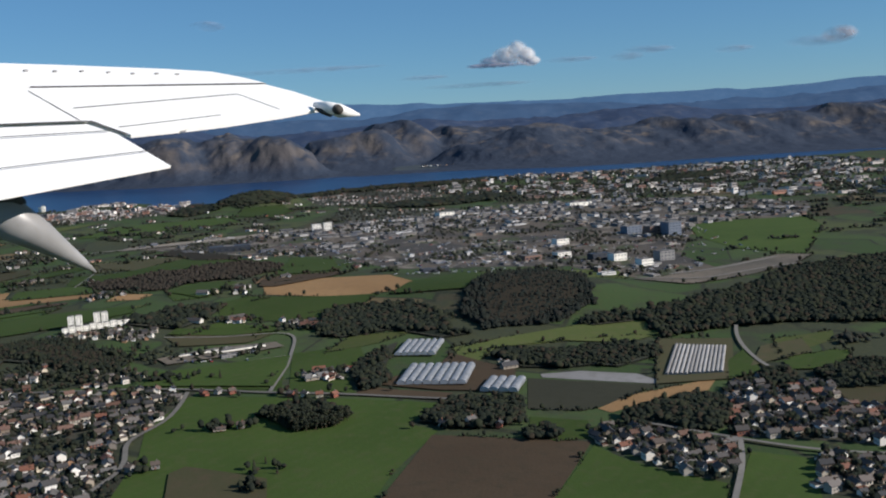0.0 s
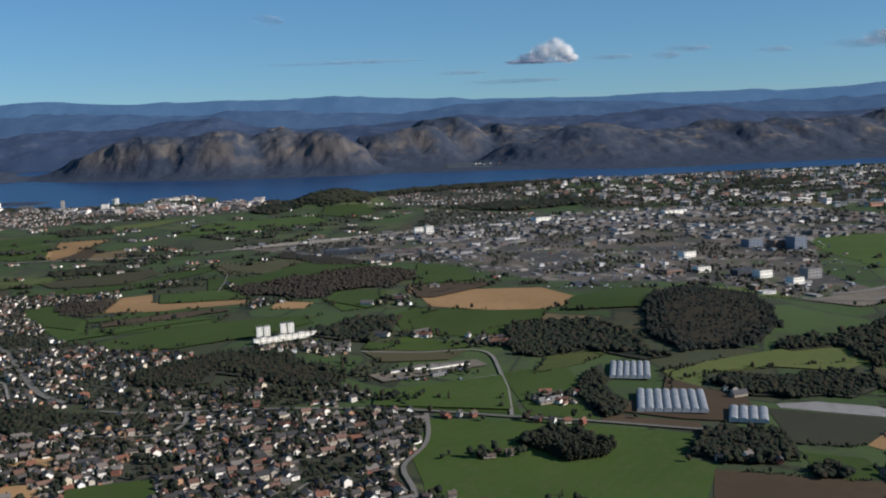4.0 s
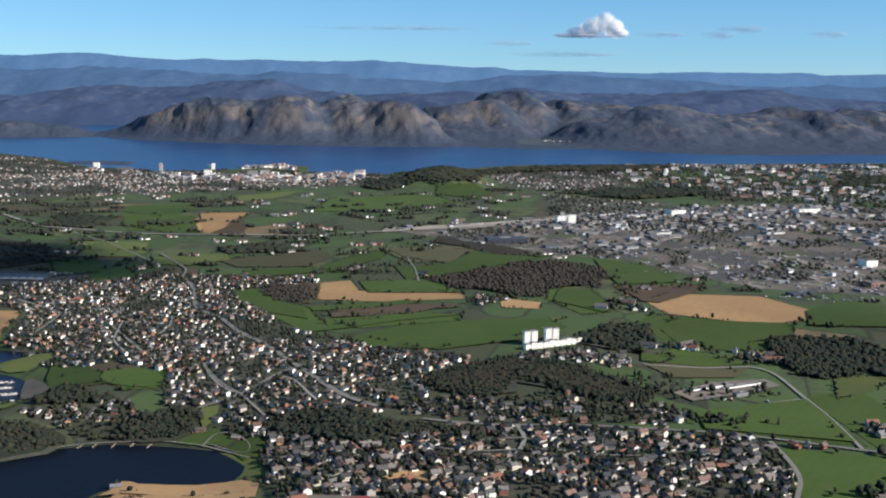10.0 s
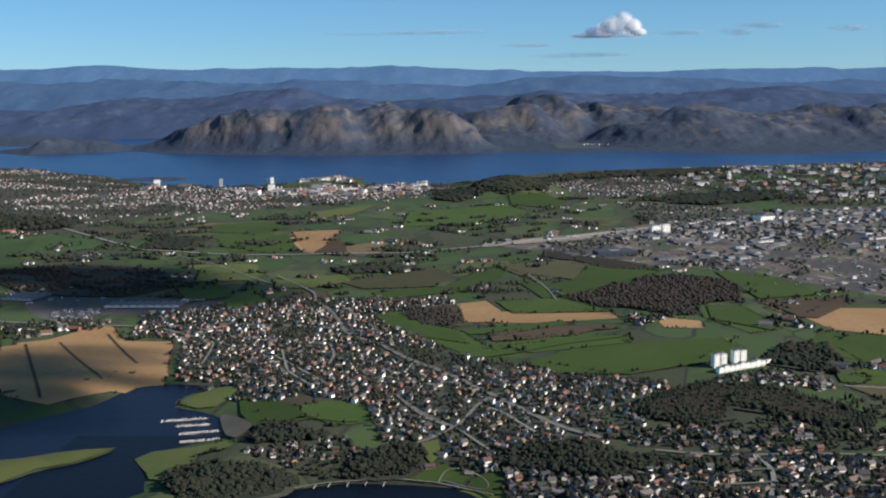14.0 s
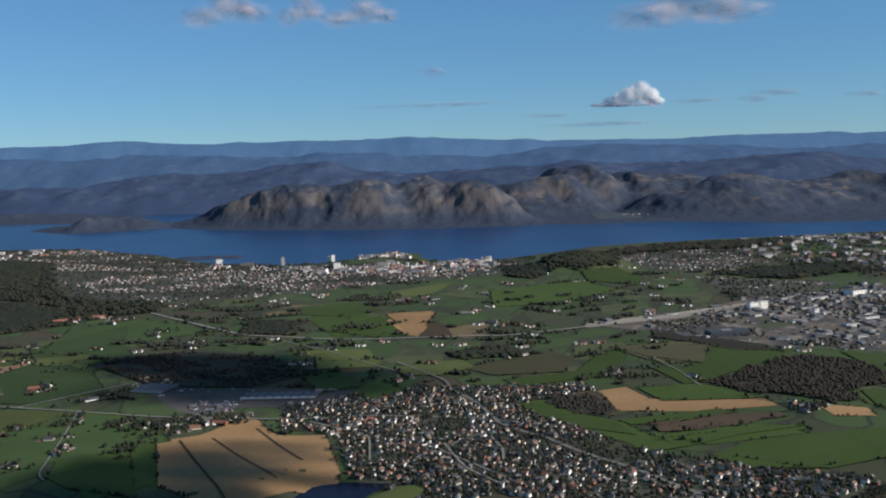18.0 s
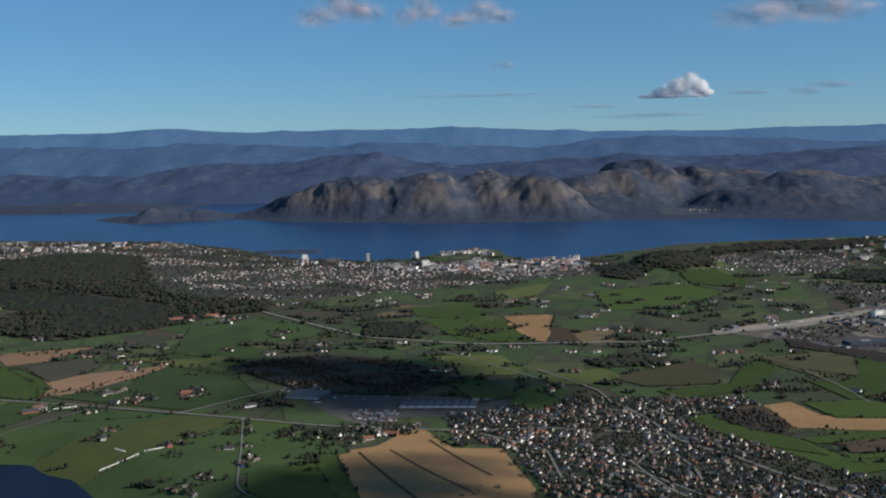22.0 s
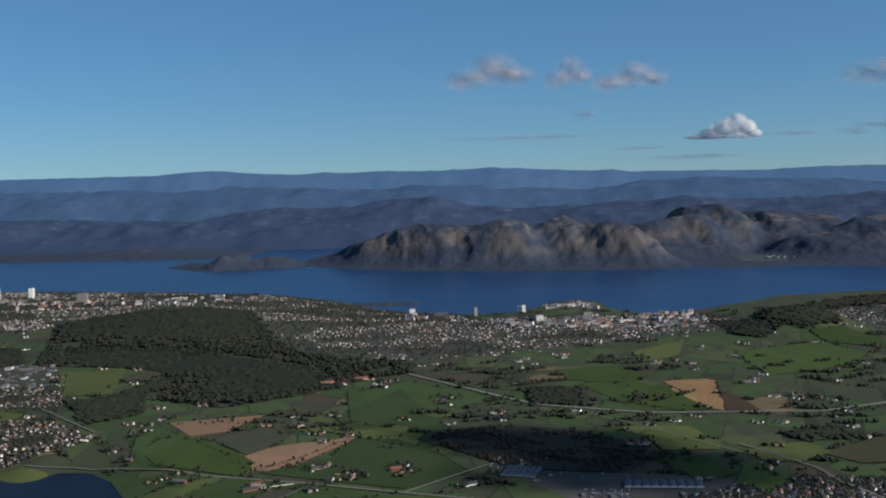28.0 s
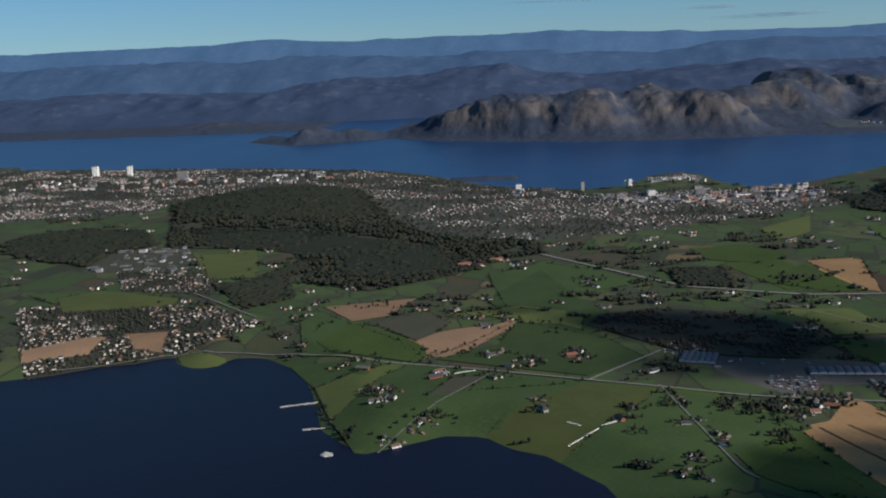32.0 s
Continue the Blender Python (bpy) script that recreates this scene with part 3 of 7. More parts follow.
field("ditch", "dark reedy ditch across the stubble", PLOUGH, [(-325,322),(-324,322),(-293,265),(-294,265)], 0.12)
FIELDS.pop()
field("ditch", "dark reedy ditch across the stubble", PLOUGH, [(-303,338),(-302,338),(-279,303),(-280,303)], 0.12)
FIELDS.pop()
field("ditch", "dark reedy ditch across the stubble", PLOUGH, [(-315,326),(-314,326),(-283,284),(-284,284)], 0.12)
FIELDS.pop()
field(*KINDS["meadow"], [(-673, 622), (-629, 622), (-603, 550), (-632, 546)])
field(*KINDS["meadow"], [(-703, 501), (-686, 520), (-627, 499), (-626, 482), (-682, 470)])
field(*KINDS["meadow"], [(1, 238), (12, 248), (29, 256), (53, 267), (52, 245), (42, 236), (26, 242), (10, 238), (4, 222), (-2, 222)])
field(*KINDS["heath"], [(-75, 256), (-66, 264), (-48, 261), (-53, 252), (-70, 248)])
field(*KINDS["plough"], [(-19, 207), (-4, 200), (11, 197), (13, 215), (6, 224), (-1, 234), (-4, 222)])
field(*KINDS["grass"], [(-120, 170), (-106, 174), (-102, 165), (-105, 160), (-116, 158)])
field(*KINDS["heath"], [(-48, 158), (-46, 161), (-38, 157), (-31, 153), (-29, 141), (-45, 144)])
field(*KINDS["plough"], [(-170, 326), (-152, 333), (-127, 327), (-126, 321), (-153, 317)])
field("building_ground", "pale levelled ground of a building site", SAND, [(-174, 519), (-120, 543), (-66, 588), (-58, 604), (-120, 562), (-172, 535)])
field("building_ground", "grey-brown gravel plain beside the estate", GRAVEL, [(58, 318), (93, 346), (122, 370), (134, 366), (120, 345), (95, 322), (74, 308)])
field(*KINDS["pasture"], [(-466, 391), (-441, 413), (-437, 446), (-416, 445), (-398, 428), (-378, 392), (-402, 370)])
field(*KINDS["meadow"], [(-477, 461), (-437, 479), (-414, 468), (-416, 447), (-435, 452), (-454, 459)])
field(*KINDS["crop"], [(-511, 448), (-491, 466), (-472, 460), (-485, 424)])
field(*KINDS["heath"], [(49, 238), (66, 234), (56, 198), (40, 197)])
field(*KINDS["grass"], [(59, 213), (66, 224), (63, 202), (55, 198)])
field(*KINDS["heath"], [(70, 225), (81, 230), (79, 217), (68, 211), (62, 207)])
field(*KINDS["heath"], [(72, 187), (83, 189), (76, 174), (71, 173)])
field(*KINDS["grass"], [(70, 210), (85, 219), (83, 208), (75, 202), (69, 203)])
field(*KINDS["heath"], [(-234, 424), (-194, 457), (-185, 437), (-191, 410), (-221, 408)])
field(*KINDS["heath"], [(-162, 456), (-121, 462), (-134, 416), (-153, 433)])
field(*KINDS["grass"], [(-156, 410), (-143, 407), (-134, 416), (-122, 459), (-90, 444), (-119, 404), (-136, 385), (-148, 379)])
field(*KINDS["grass"], [(-166, 377), (-146, 379), (-136, 373), (-125, 350), (-160, 356)])
field(*KINDS["grass"], [(-178, 334), (-145, 339), (-139, 332), (-168, 327), (-175, 327)])
field(*KINDS["plough"], [(-169, 323), (-147, 330), (-129, 326), (-141, 314), (-167, 316)])
field(*KINDS["grass"], [(-210, 359), (-198, 361), (-180, 335), (-175, 315), (-190, 326), (-206, 346)])
field(*KINDS["grass"], [(-178, 302), (-169, 313), (-139, 316), (-124, 308), (-145, 305), (-161, 298), (-173, 295)])
field(*KINDS["grass"], [(-158, 286), (-143, 298), (-98, 301), (-94, 290), (-107, 276), (-129, 269), (-149, 274)])
field(*KINDS["grass"], [(-217, 400), (-187, 409), (-173, 448), (-162, 456), (-163, 431), (-178, 399), (-210, 387)])
field(*KINDS["meadow"], [(-264, 428), (-235, 444), (-229, 426), (-243, 410), (-259, 412)])
field(*KINDS["grass"], [(-276, 380), (-268, 407), (-254, 382), (-265, 370)])
field(*KINDS["meadow"], [(-305, 461), (-290, 468), (-271, 444), (-274, 430), (-298, 427)])
field(*KINDS["heath"], [(-180, 372), (-199, 368), (-198, 361), (-185, 340), (-178, 340)])
field("farm_yard", "grey gravel yard round the red hall", GRAVEL, [(-151, 166), (-136, 166), (-135, 174), (-150, 174)])
field("retail_yard", "brown gravel yard of the roadside halls", GRAVEL, [(-72, 236), (-60, 247), (-46, 252), (-43, 247), (-56, 238), (-68, 231)])
field(*KINDS["stubble"], [(-191, 156), (-190, 170), (-187, 180), (-178, 182), (-168, 181), (-161, 184), (-160, 172), (-174, 171), (-184, 166), (-186, 156)])
field("sports_pitch", "bright green football pitch", GRASS, [(-217, 251), (-212, 255), (-206, 254), (-200, 244), (-200, 238), (-205, 238), (-211, 240), (-216, 245)])
field(*KINDS["grass"], [(-232, 250), (-228, 255), (-221, 254), (-214, 243), (-227, 241)])
field(*KINDS["plough"], [(-198, 366), (-185, 377), (-179, 365), (-177, 346), (-184, 344), (-192, 351)])
field(*KINDS["meadow"], [(-255, 266), (-254, 271), (-249, 274), (-248, 278), (-240, 274), (-239, 269), (-241, 265), (-243, 262), (-248, 262)])
field(*KINDS["grass"], [(-237, 264), (-224, 258), (-219, 252), (-214, 242), (-220, 242), (-231, 249), (-234, 254)])
field(*KINDS["meadow"], [(-252, 224), (-249, 228), (-239, 228), (-232, 232), (-228, 227), (-229, 221), (-236, 221), (-234, 213), (-238, 208), (-244, 211), (-246, 215)])
field(*KINDS["grass"], [(-186, 211), (-182, 215), (-178, 217), (-175, 214), (-172, 212), (-174, 209), (-176, 210), (-182, 210)])
field(*KINDS["grass"], [(-173, 208), (-172, 210), (-168, 213), (-165, 209), (-164, 206), (-168, 202)])
field(*KINDS["meadow"], [(-183, 221), (-184, 226), (-180, 227), (-179, 221), (-181, 217)])
field(*KINDS["grass"], [(-69, 213), (-69, 224), (-61, 227), (-53, 231), (-40, 237), (-39, 225), (-39, 207)])
field(*KINDS["grass"], [(-76, 260), (-75, 267), (-66, 265), (-59, 269), (-49, 270), (-48, 264), (-59, 259)])
field(*KINDS["stubble"], [(-191, 180), (-189, 184), (-190, 190), (-188, 190), (-186, 188), (-180, 188), (-169, 190), (-166, 191), (-161, 186), (-159, 174)])
field(*KINDS["grass"], [(-514, 401), (-525, 416), (-516, 446), (-487, 424), (-475, 409), (-470, 395), (-474, 386)])
field(*KINDS["crop"], [(-503, 443), (-500, 452), (-482, 467), (-468, 446), (-472, 430), (-479, 417)])
field(*KINDS["plough"], [(-68, 355), (-54, 366), (-35, 374), (-42, 355), (-59, 332), (-65, 333)])
field(*KINDS["grass"], [(-95, 329), (-91, 356), (-80, 356), (-76, 319), (-80, 312)])
field(*KINDS["grass"], [(-70, 440), (-50, 427), (-44, 380), (-68, 372)])
field(*KINDS["grass"], [(-14, 322), (4, 343), (17, 340), (4, 296), (-19, 303)])
field(*KINDS["grass"], [(-156, 762), (-127, 775), (-113, 736), (-123, 689), (-155, 718)])
# Dark ground on the outline of the cloud shadow, to deepen that shade.
SHADED_MOOR = V2([(-404, 442), (-399, 460), (-372, 473), (-337, 465), (-314, 446), (-306, 410), (-318, 394), (-344, 396), (-366, 404), (-386, 425)])
field("dark_moor", "dark moor ground that deepens the cloud shadow on it", SCRUB, SHADED_MOOR)
MOORS = [V2([(-764, 799), (-579, 771), (-512, 673), (-446, 652), (-431, 612), (-460, 593), (-481, 553), (-523, 513), (-569, 535), (-578, 581), (-610, 636), (-659, 640), (-701, 644)])]
for p in MOORS:
    field("rough_moor", "dark brown rough moor with scrub", SCRUB if p[:, 1].mean() > 560 else HEATH, p, 0.03)

TOWNS, YARDS, WOODS = [], [], []
TOWNS.append(V2([(-137, 212),(-100, 213),(-62, 207),(-57, 187),(-62, 172),(-51, 159),(-54, 137),(-119, 137),(-161, 191)]))
TOWNS.append(V2([(-170, 220),(-136, 210),(-93, 205),(-57, 198),(-55, 187),(-64, 166),(-74, 150),(-150, 159),(-161, 189)]))
TOWNS.append(V2([(-160, 184),(-137, 205),(-103, 209),(-55, 209),(-57, 184),(-69, 155),(-127, 151),(-148, 175)]))
TOWNS.append(V2([(-273, 330),(-295, 339),(-299, 364),(-270, 379),(-245, 390),(-184, 387),(-182, 376),(-211, 359),(-198, 343),(-179, 302),(-147, 275),(-121, 260),(-121, 244),(-141, 221),(-167, 217),(-192, 222),(-201, 251),(-218, 262),(-233, 258),(-250, 276),(-263, 289)]))
TOWNS.append(V2([(-127, 227),(-77, 225),(-76, 219),(-109, 219)]))
TOWNS.append(V2([(23, 170), (28, 171), (35, 165), (44, 160), (44, 154), (40, 142), (30, 143), (30, 151), (26, 157), (23, 162)]))
TOWNS.append(V2([(51, 191), (62, 198), (71, 191), (78, 178), (80, 167), (72, 149), (67, 153), (57, 158), (48, 161), (45, 163), (50, 179)]))
TOWNS.append(V2([(-118, 880), (-80, 933), (-23, 984), (0, 900), (-17, 792), (-63, 761), (-98, 776), (-114, 810)]))
TOWNS.append(V2([(-917, 1059),(-728, 1081),(-619, 1004),(-480, 931),(-407, 855),(-339, 885),(-275, 874),(-194, 861),(-213, 784),(-313, 721),(-408, 666),(-474, 649),(-563, 735),(-623, 880),(-795, 846)]))
TOWNS.append(V2([(-715, 481),(-656, 483),(-600, 480),(-562, 443),(-580, 419),(-594, 401),(-642, 368)]))
TOWNS.append(V2([(-701, 571), (-629, 570), (-613, 505), (-673, 520)]))
TOWNS.append(V2([(-118, 230), (-110, 228), (-105, 233), (-82, 233), (-68, 221), (-78, 215), (-115, 221)]))
YARDS.append(V2([(-171, 533),(-117, 562),(-68, 613),(-41, 623),(19, 664),(94, 683),(167, 658),(212, 582),(179, 504),(122, 493),(89, 383),(93, 342),(54, 323),(43, 359),(-18, 368),(-52, 440),(-102, 459)]))
YARDS.append(V2([(-371, 407),(-346, 416),(-337, 393),(-307, 393),(-272, 385),(-278, 365),(-316, 364),(-327, 351),(-341, 363)]))
YARDS.append(V2([(-767, 648), (-683, 650), (-654, 571), (-722, 567)]))
WOODS.append(V2([(3, 293), (13, 321), (22, 335), (36, 331), (44, 312), (41, 279), (31, 264), (18, 257), (6, 256), (2, 273)]))
WOODS.append(V2([(-39, 278), (-38, 286), (-33, 291), (-23, 290), (-14, 289), (-7, 282), (0, 271), (1, 260), (7, 255), (5, 251), (-2, 248), (-10, 255), (-16, 261), (-20, 259), (-31, 253), (-37, 257)]))
WOODS.append(V2([(46, 267),(82, 294),(115, 336),(156, 356),(178, 346),(126, 245),(107, 243),(73, 246),(50, 238)]))
WOODS.append(V2([(7, 228), (13, 234), (23, 233), (35, 234), (43, 234), (48, 228), (46, 220), (36, 212), (30, 215), (24, 214), (13, 216)]))
WOODS.append(V2([(-39, 187),(-31, 195),(-20, 185),(-22, 178),(-30, 176)]))
WOODS.append(V2([(-9, 178),(-1, 194),(13, 191),(12, 175),(2, 172)]))
WOODS.append(V2([(-21, 238), (-14, 250), (-16, 222), (-14, 208), (-20, 199), (-23, 217)]))
WOODS.append(V2([(29, 176), (35, 181), (46, 189), (51, 184), (48, 171), (44, 165), (37, 166), (31, 169)]))
WOODS.append(V2([(11, 170),(17, 171),(17, 165),(11, 165)]))
WOODS.append(V2([(-133, 238), (-133, 248), (-127, 252), (-118, 254), (-114, 262), (-103, 254), (-94, 248), (-88, 244), (-82, 242), (-78, 236), (-78, 231), (-82, 227), (-87, 227), (-96, 232), (-103, 234), (-110, 237), (-110, 231), (-118, 230), (-129, 234)]))
WOODS.append(V2([(-169, 217), (-165, 221), (-158, 223), (-146, 222), (-139, 216), (-123, 210), (-117, 210), (-118, 206), (-132, 208), (-135, 204), (-136, 199), (-146, 203), (-156, 208), (-164, 212)]))
WOODS.append(V2([(-139, 380), (-127, 394), (-102, 423), (-88, 436), (-70, 416), (-68, 395), (-74, 368), (-93, 358), (-98, 336), (-106, 334), (-120, 354), (-128, 358), (-136, 369)]))
WOODS.append(V2([(-200, 213), (-200, 218), (-197, 222), (-193, 226), (-186, 227), (-182, 221), (-182, 215), (-186, 211), (-193, 210), (-198, 211)]))
WOODS.append(V2([(-94, 273), (-83, 292), (-75, 297), (-67, 297), (-69, 278), (-74, 265), (-81, 267), (-86, 269)]))
WOODS.append(V2([(-239, 203), (-241, 213), (-236, 216), (-227, 214), (-221, 214), (-214, 213), (-209, 210), (-209, 205), (-210, 203), (-218, 197), (-230, 194)]))
WOODS.append(V2([(-229, 244), (-220, 239), (-210, 232), (-204, 230), (-209, 227), (-217, 225), (-223, 222), (-227, 230), (-226, 237)]))
WOODS.append(V2([(-779, 819), (-767, 895), (-729, 930), (-674, 922), (-616, 871), (-560, 754), (-579, 724), (-683, 735), (-747, 749)]))
WOODS.append(V2([(-720, 721), (-609, 700), (-541, 665), (-500, 632), (-466, 569), (-490, 548), (-512, 528), (-549, 543), (-562, 600), (-624, 632), (-684, 650)]))
WOODS.append(V2([(-625, 532), (-602, 546), (-588, 568), (-559, 497), (-581, 471)]))
WOODS.append(V2([(-603, 545), (-590, 600), (-576, 600), (-575, 560), (-590, 545)]))
WOODS.append(V2([(-366, 561),(-327, 563),(-325, 514),(-356, 519)]))
WOODS.append(V2([(-246, 460),(-213, 470),(-197, 451),(-236, 443)]))
WOODS.append(V2([(-188, 812), (-181, 782), (-156, 767), (-126, 782), (-118, 817), (-131, 850), (-161, 860), (-181, 842)]))
WOODS.append(V2([(-150, 880), (-110, 935), (-60, 972), (0, 985), (60, 995), (60, 945), (0, 900), (-60, 905)]))
WOODS.append(V2([(-64, 754), (-25, 762), (7, 786), (60, 800), (50, 740), (-17, 701), (-51, 723)]))
WOODS.append(V2([(-220, 824), (-192, 820), (-172, 778), (-191, 736), (-212, 757)]))
WOODS.append(V2([(-143, 511), (-126, 493), (-94, 456), (-94, 440), (-115, 444), (-129, 469), (-146, 487)]))
WOODS.append(V2([(-203, 363), (-196, 373), (-183, 372), (-177, 348), (-181, 335), (-192, 344)]))
WOODS.append(V2([(150, 800), (190, 880), (270, 940), (262, 905), (200, 830)]))
WOODS.append(V2([(73, 200), (83, 208), (90, 206), (86, 192), (81, 185), (72, 187)]))
WOODS.append(V2([(62, 202), (69, 206), (68, 192), (60, 189)]))
TOWNS.append(V2([(-1320, 1180), (-1010, 1160), (-925, 1060), (-800, 850), (-1000, 820), (-1320, 900)]))
WOODS.append(V2([(31, 259), (38, 267), (48, 272), (48, 258), (36, 255)]))
WOODS.append(V2([(-863, 693), (-811, 730), (-750, 714), (-708, 652), (-735, 632), (-731, 584), (-819, 626)]))
TOWNS.append(V2([(-212, 216), (-197, 224), (-179, 229), (-162, 215), (-164, 204), (-183, 204), (-202, 201)]))
TOWNS.append(V2([(-1087, 1042), (-979, 977), (-864, 881), (-786, 836), (-792, 790), (-868, 785), (-916, 776)]))
TOWNS.append(V2([(-225, 219), (-216, 225), (-203, 229), (-197, 223), (-196, 213), (-203, 212), (-211, 213), (-214, 215)]))
TOWNS.append(V2([(56, 152), (65, 148), (70, 145), (62, 129), (57, 130), (50, 135)]))
TOWNS.append(V2([(-136, 227), (-129, 230), (-116, 231), (-90, 228), (-77, 226), (-81, 216), (-109, 215), (-126, 218), (-136, 220)]))
TOWNS.append(V2([(-110, 261), (-104, 265), (-91, 270), (-80, 264), (-79, 254), (-86, 252), (-104, 258)]))
TOWNS.append(V2([(-1320, 1180), (-1100, 1210), (-1005, 1200), (-921, 1192), (-798, 1166), (-724, 1138), (-650, 1105), (-594, 1060), (-550, 1004), (-512, 962), (-485, 940), (-435, 925), (-407, 855), (-480, 931), (-619, 1004), (-728, 1081), (-917, 1059), (-1010, 1160)]))
TOWNS.append(V2([(-77, 712), (-52, 716), (-22, 690), (10, 680), (-20, 640), (-44, 606), (-62, 613), (-75, 664)]))
kept = list(FIELDS)
FIELDS.clear()
for i, p in enumerate(YARDS):
    field("industrial_yard", ("grey gravel and asphalt of an industrial estate", "yard beside the glasshouses, darkened for cloud shade", "dark asphalt yard of a small works")[i], (ESTATE, SHADED_YARD, GARDEN)[i], p, 0.01)
for p in TOWNS:
    field("garden_ground", "gardens and drives between the houses", HAZY_TOWN_GROUND if p[:, 1].mean() > 560 else GARDEN, p, 0.01)
FIELDS[:] = kept
for p in WOODS:
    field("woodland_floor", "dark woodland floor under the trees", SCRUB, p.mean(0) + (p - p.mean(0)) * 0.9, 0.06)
del FIELDS[-len(WOODS):]
ROADS = []


def road(label, width, pts):
    pts = V2(pts)
    fine = [pts[0]]
    for a, b in zip(pts, pts[1:]):
        n = max(2, int(np.hypot(*(b - a)) / 3))
        fine += [a + (b - a) * k / n for k in range(1, n + 1)]
    fine = V2(fine)
    for _ in range(3):
        fine[1:-1] = (fine[:-2] + 2 * fine[1:-1] + fine[2:]) / 4
    d = np.gradient(fine, axis=0)
    d /= np.hypot(d[:, 0], d[:, 1])[:, None] + 1e-9
    side = np.stack([-d[:, 1], d[:, 0]], -1) * width / 2
    v = np.r_[fine + side, fine - side]
    n = len(fine)
    z = land(fine[:, 0], fine[:, 1]) + 0.34 + 0.006 * len(ROADS)
    f = [(i, i + n, i + n + 1, i + 1) for i in range(n - 1)]
    ROADS.append(pts)
    return tagged(new("road", poly_mesh("road", np.c_[v, np.r_[z, z]], f, [ASPHALT], None, True)), label, "road", kind="structure")


road("pale grey asphalt road", 1.1, [(-131, 217), (-122, 214), (-109, 213), (-99, 214), (-86, 213), (-68, 211), (-56, 208), (-39, 202), (-23, 199), (1, 192)])
road("pale grey asphalt road", 0.85, [(-39, 203), (-39, 212), (-39, 226), (-40, 238), (-41, 252), (-42, 260), (-46, 263), (-59, 258), (-76, 257)])
road("narrow school road", 0.55, [(-68, 224), (-61, 226), (-53, 231), (-41, 237)])
road("pale grey asphalt road", 0.95, [(-57, 206), (-56, 196), (-56, 186), (-59, 180), (-61, 176), (-59, 170), (-56, 162), (-58, 155), (-59, 150)])
road("narrow suburban street", 0.6, [(-61, 176), (-66, 173), (-74, 173), (-77, 170), (-81, 156)])
road("wide main road through the suburb", 1.7, [(-237, 384), (-229, 370), (-223, 354), (-218, 336), (-211, 326), (-203, 317), (-194, 299), (-186, 288), (-179, 278), (-171, 264), (-166, 256), (-160, 246), (-155, 238), (-149, 230), (-142, 225)])
road("narrow suburban street", 0.8, [(-220, 342), (-230, 345), (-247, 349), (-264, 351)])
road("narrow suburban street", 0.8, [(-218, 330), (-228, 322), (-232, 318), (-235, 309)])
road("narrow suburban street", 0.8, [(-221, 321), (-217, 306), (-217, 294)])
road("pale grey asphalt road", 1.0, [(-164, 258), (-166, 260), (-170, 252), (-172, 248), (-174, 238), (-177, 231), (-181, 228), (-185, 226)])
road("narrow suburban street", 0.7, [(-193, 260), (-189, 250), (-183, 239), (-176, 232)])
road("narrow suburban street", 0.7, [(-172, 249), (-166, 247), (-162, 238), (-157, 229)])
road("narrow suburban street", 0.7, [(-214, 360), (-206, 368), (-200, 373)])
road("pale grey asphalt road", 1.0, [(-110, 213), (-109, 209), (-108, 205), (-110, 198), (-113, 190)])
road("narrow suburban street", 0.6, [(-125, 202), (-115, 205), (-108, 206)])
road("gravel park path", 0.4, [(-179, 210), (-178, 215), (-176, 216), (-170, 213), (-167, 207), (-168, 204), (-174, 209), (-179, 211)])
road("gravel path along the lake shore", 0.45, [(-220, 200), (-215, 203), (-208, 209), (-200, 211), (-187, 212), (-179, 210), (-174, 208), (-167, 203)])
road("narrow suburban street", 0.7, [(-192, 257), (-185, 244), (-175, 231), (-168, 222)])
road("narrow suburban street", 0.6, [(-237, 309), (-223, 286), (-214, 272)])
road("pale grey asphalt road", 1.1, [(-650, 519), (-627, 513), (-610, 497), (-584, 472), (-569, 458)])
road("pale grey asphalt road", 3.0, [(-164, 524), (-121, 549), (-66, 595)])
road("pale grey asphalt road", 1.2, [(-639, 383), (-618, 394), (-603, 401), (-595, 409), (-573, 407), (-560, 411), (-533, 406), (-509, 396), (-487, 386), (-467, 382), (-442, 377),  (-403, 365), (-344, 350), (-291, 348), (-264, 351)])
road("pale grey asphalt road", 1.1, [(-401, 365), (-372, 404)])
road("pale grey asphalt lane", 0.65, [(-375, 360), (-364, 320), (-354, 281), (-350, 277)])
road("pale grey asphalt road", 2.0, [(-435, 607), (-376, 541), (-352, 516), (-296, 499), (-213, 501), (-165, 527)])
road("pale grey asphalt road", 0.9, [(71, 248), (68, 238), (66, 226), (65, 212), (66, 198)])
road("pale farm track", 0.9, [(46, 160), (43, 148), (37, 132)])
road("grey village road", 0.9, [(30, 173), (44, 161), (55, 152), (65, 148), (82, 146)])
road("pale grey asphalt road", 2.0, [(73, 331), (93, 342), (120, 364)])
road("pale gravel site road", 1.2, [(60, 322), (80, 318), (104, 336), (122, 345)])
road("narrow gravel farm track", 0.6, [(-474, 293), (-462, 327), (-441, 371)])
road("narrow suburban street", 0.6, [(-285, 345), (-262, 330), (-258, 300)])
road("narrow suburban street", 0.6, [(-236, 316), (-228, 286), (-218, 270)])
road("narrow suburban street", 0.6, [(-140, 206), (-122, 197), (-104, 200), (-88, 196), (-74, 200)])
road("pale grey asphalt road", 1.5, [(-670, 676), (-593, 647), (-534, 631)])
road("pale grey asphalt road", 1.0, [(-264, 440), (-240, 400), (-237, 384)])
road("pale gravel farm lane", 0.45, [(-152, 432), (-150, 419), (-146, 399), (-143, 374)])
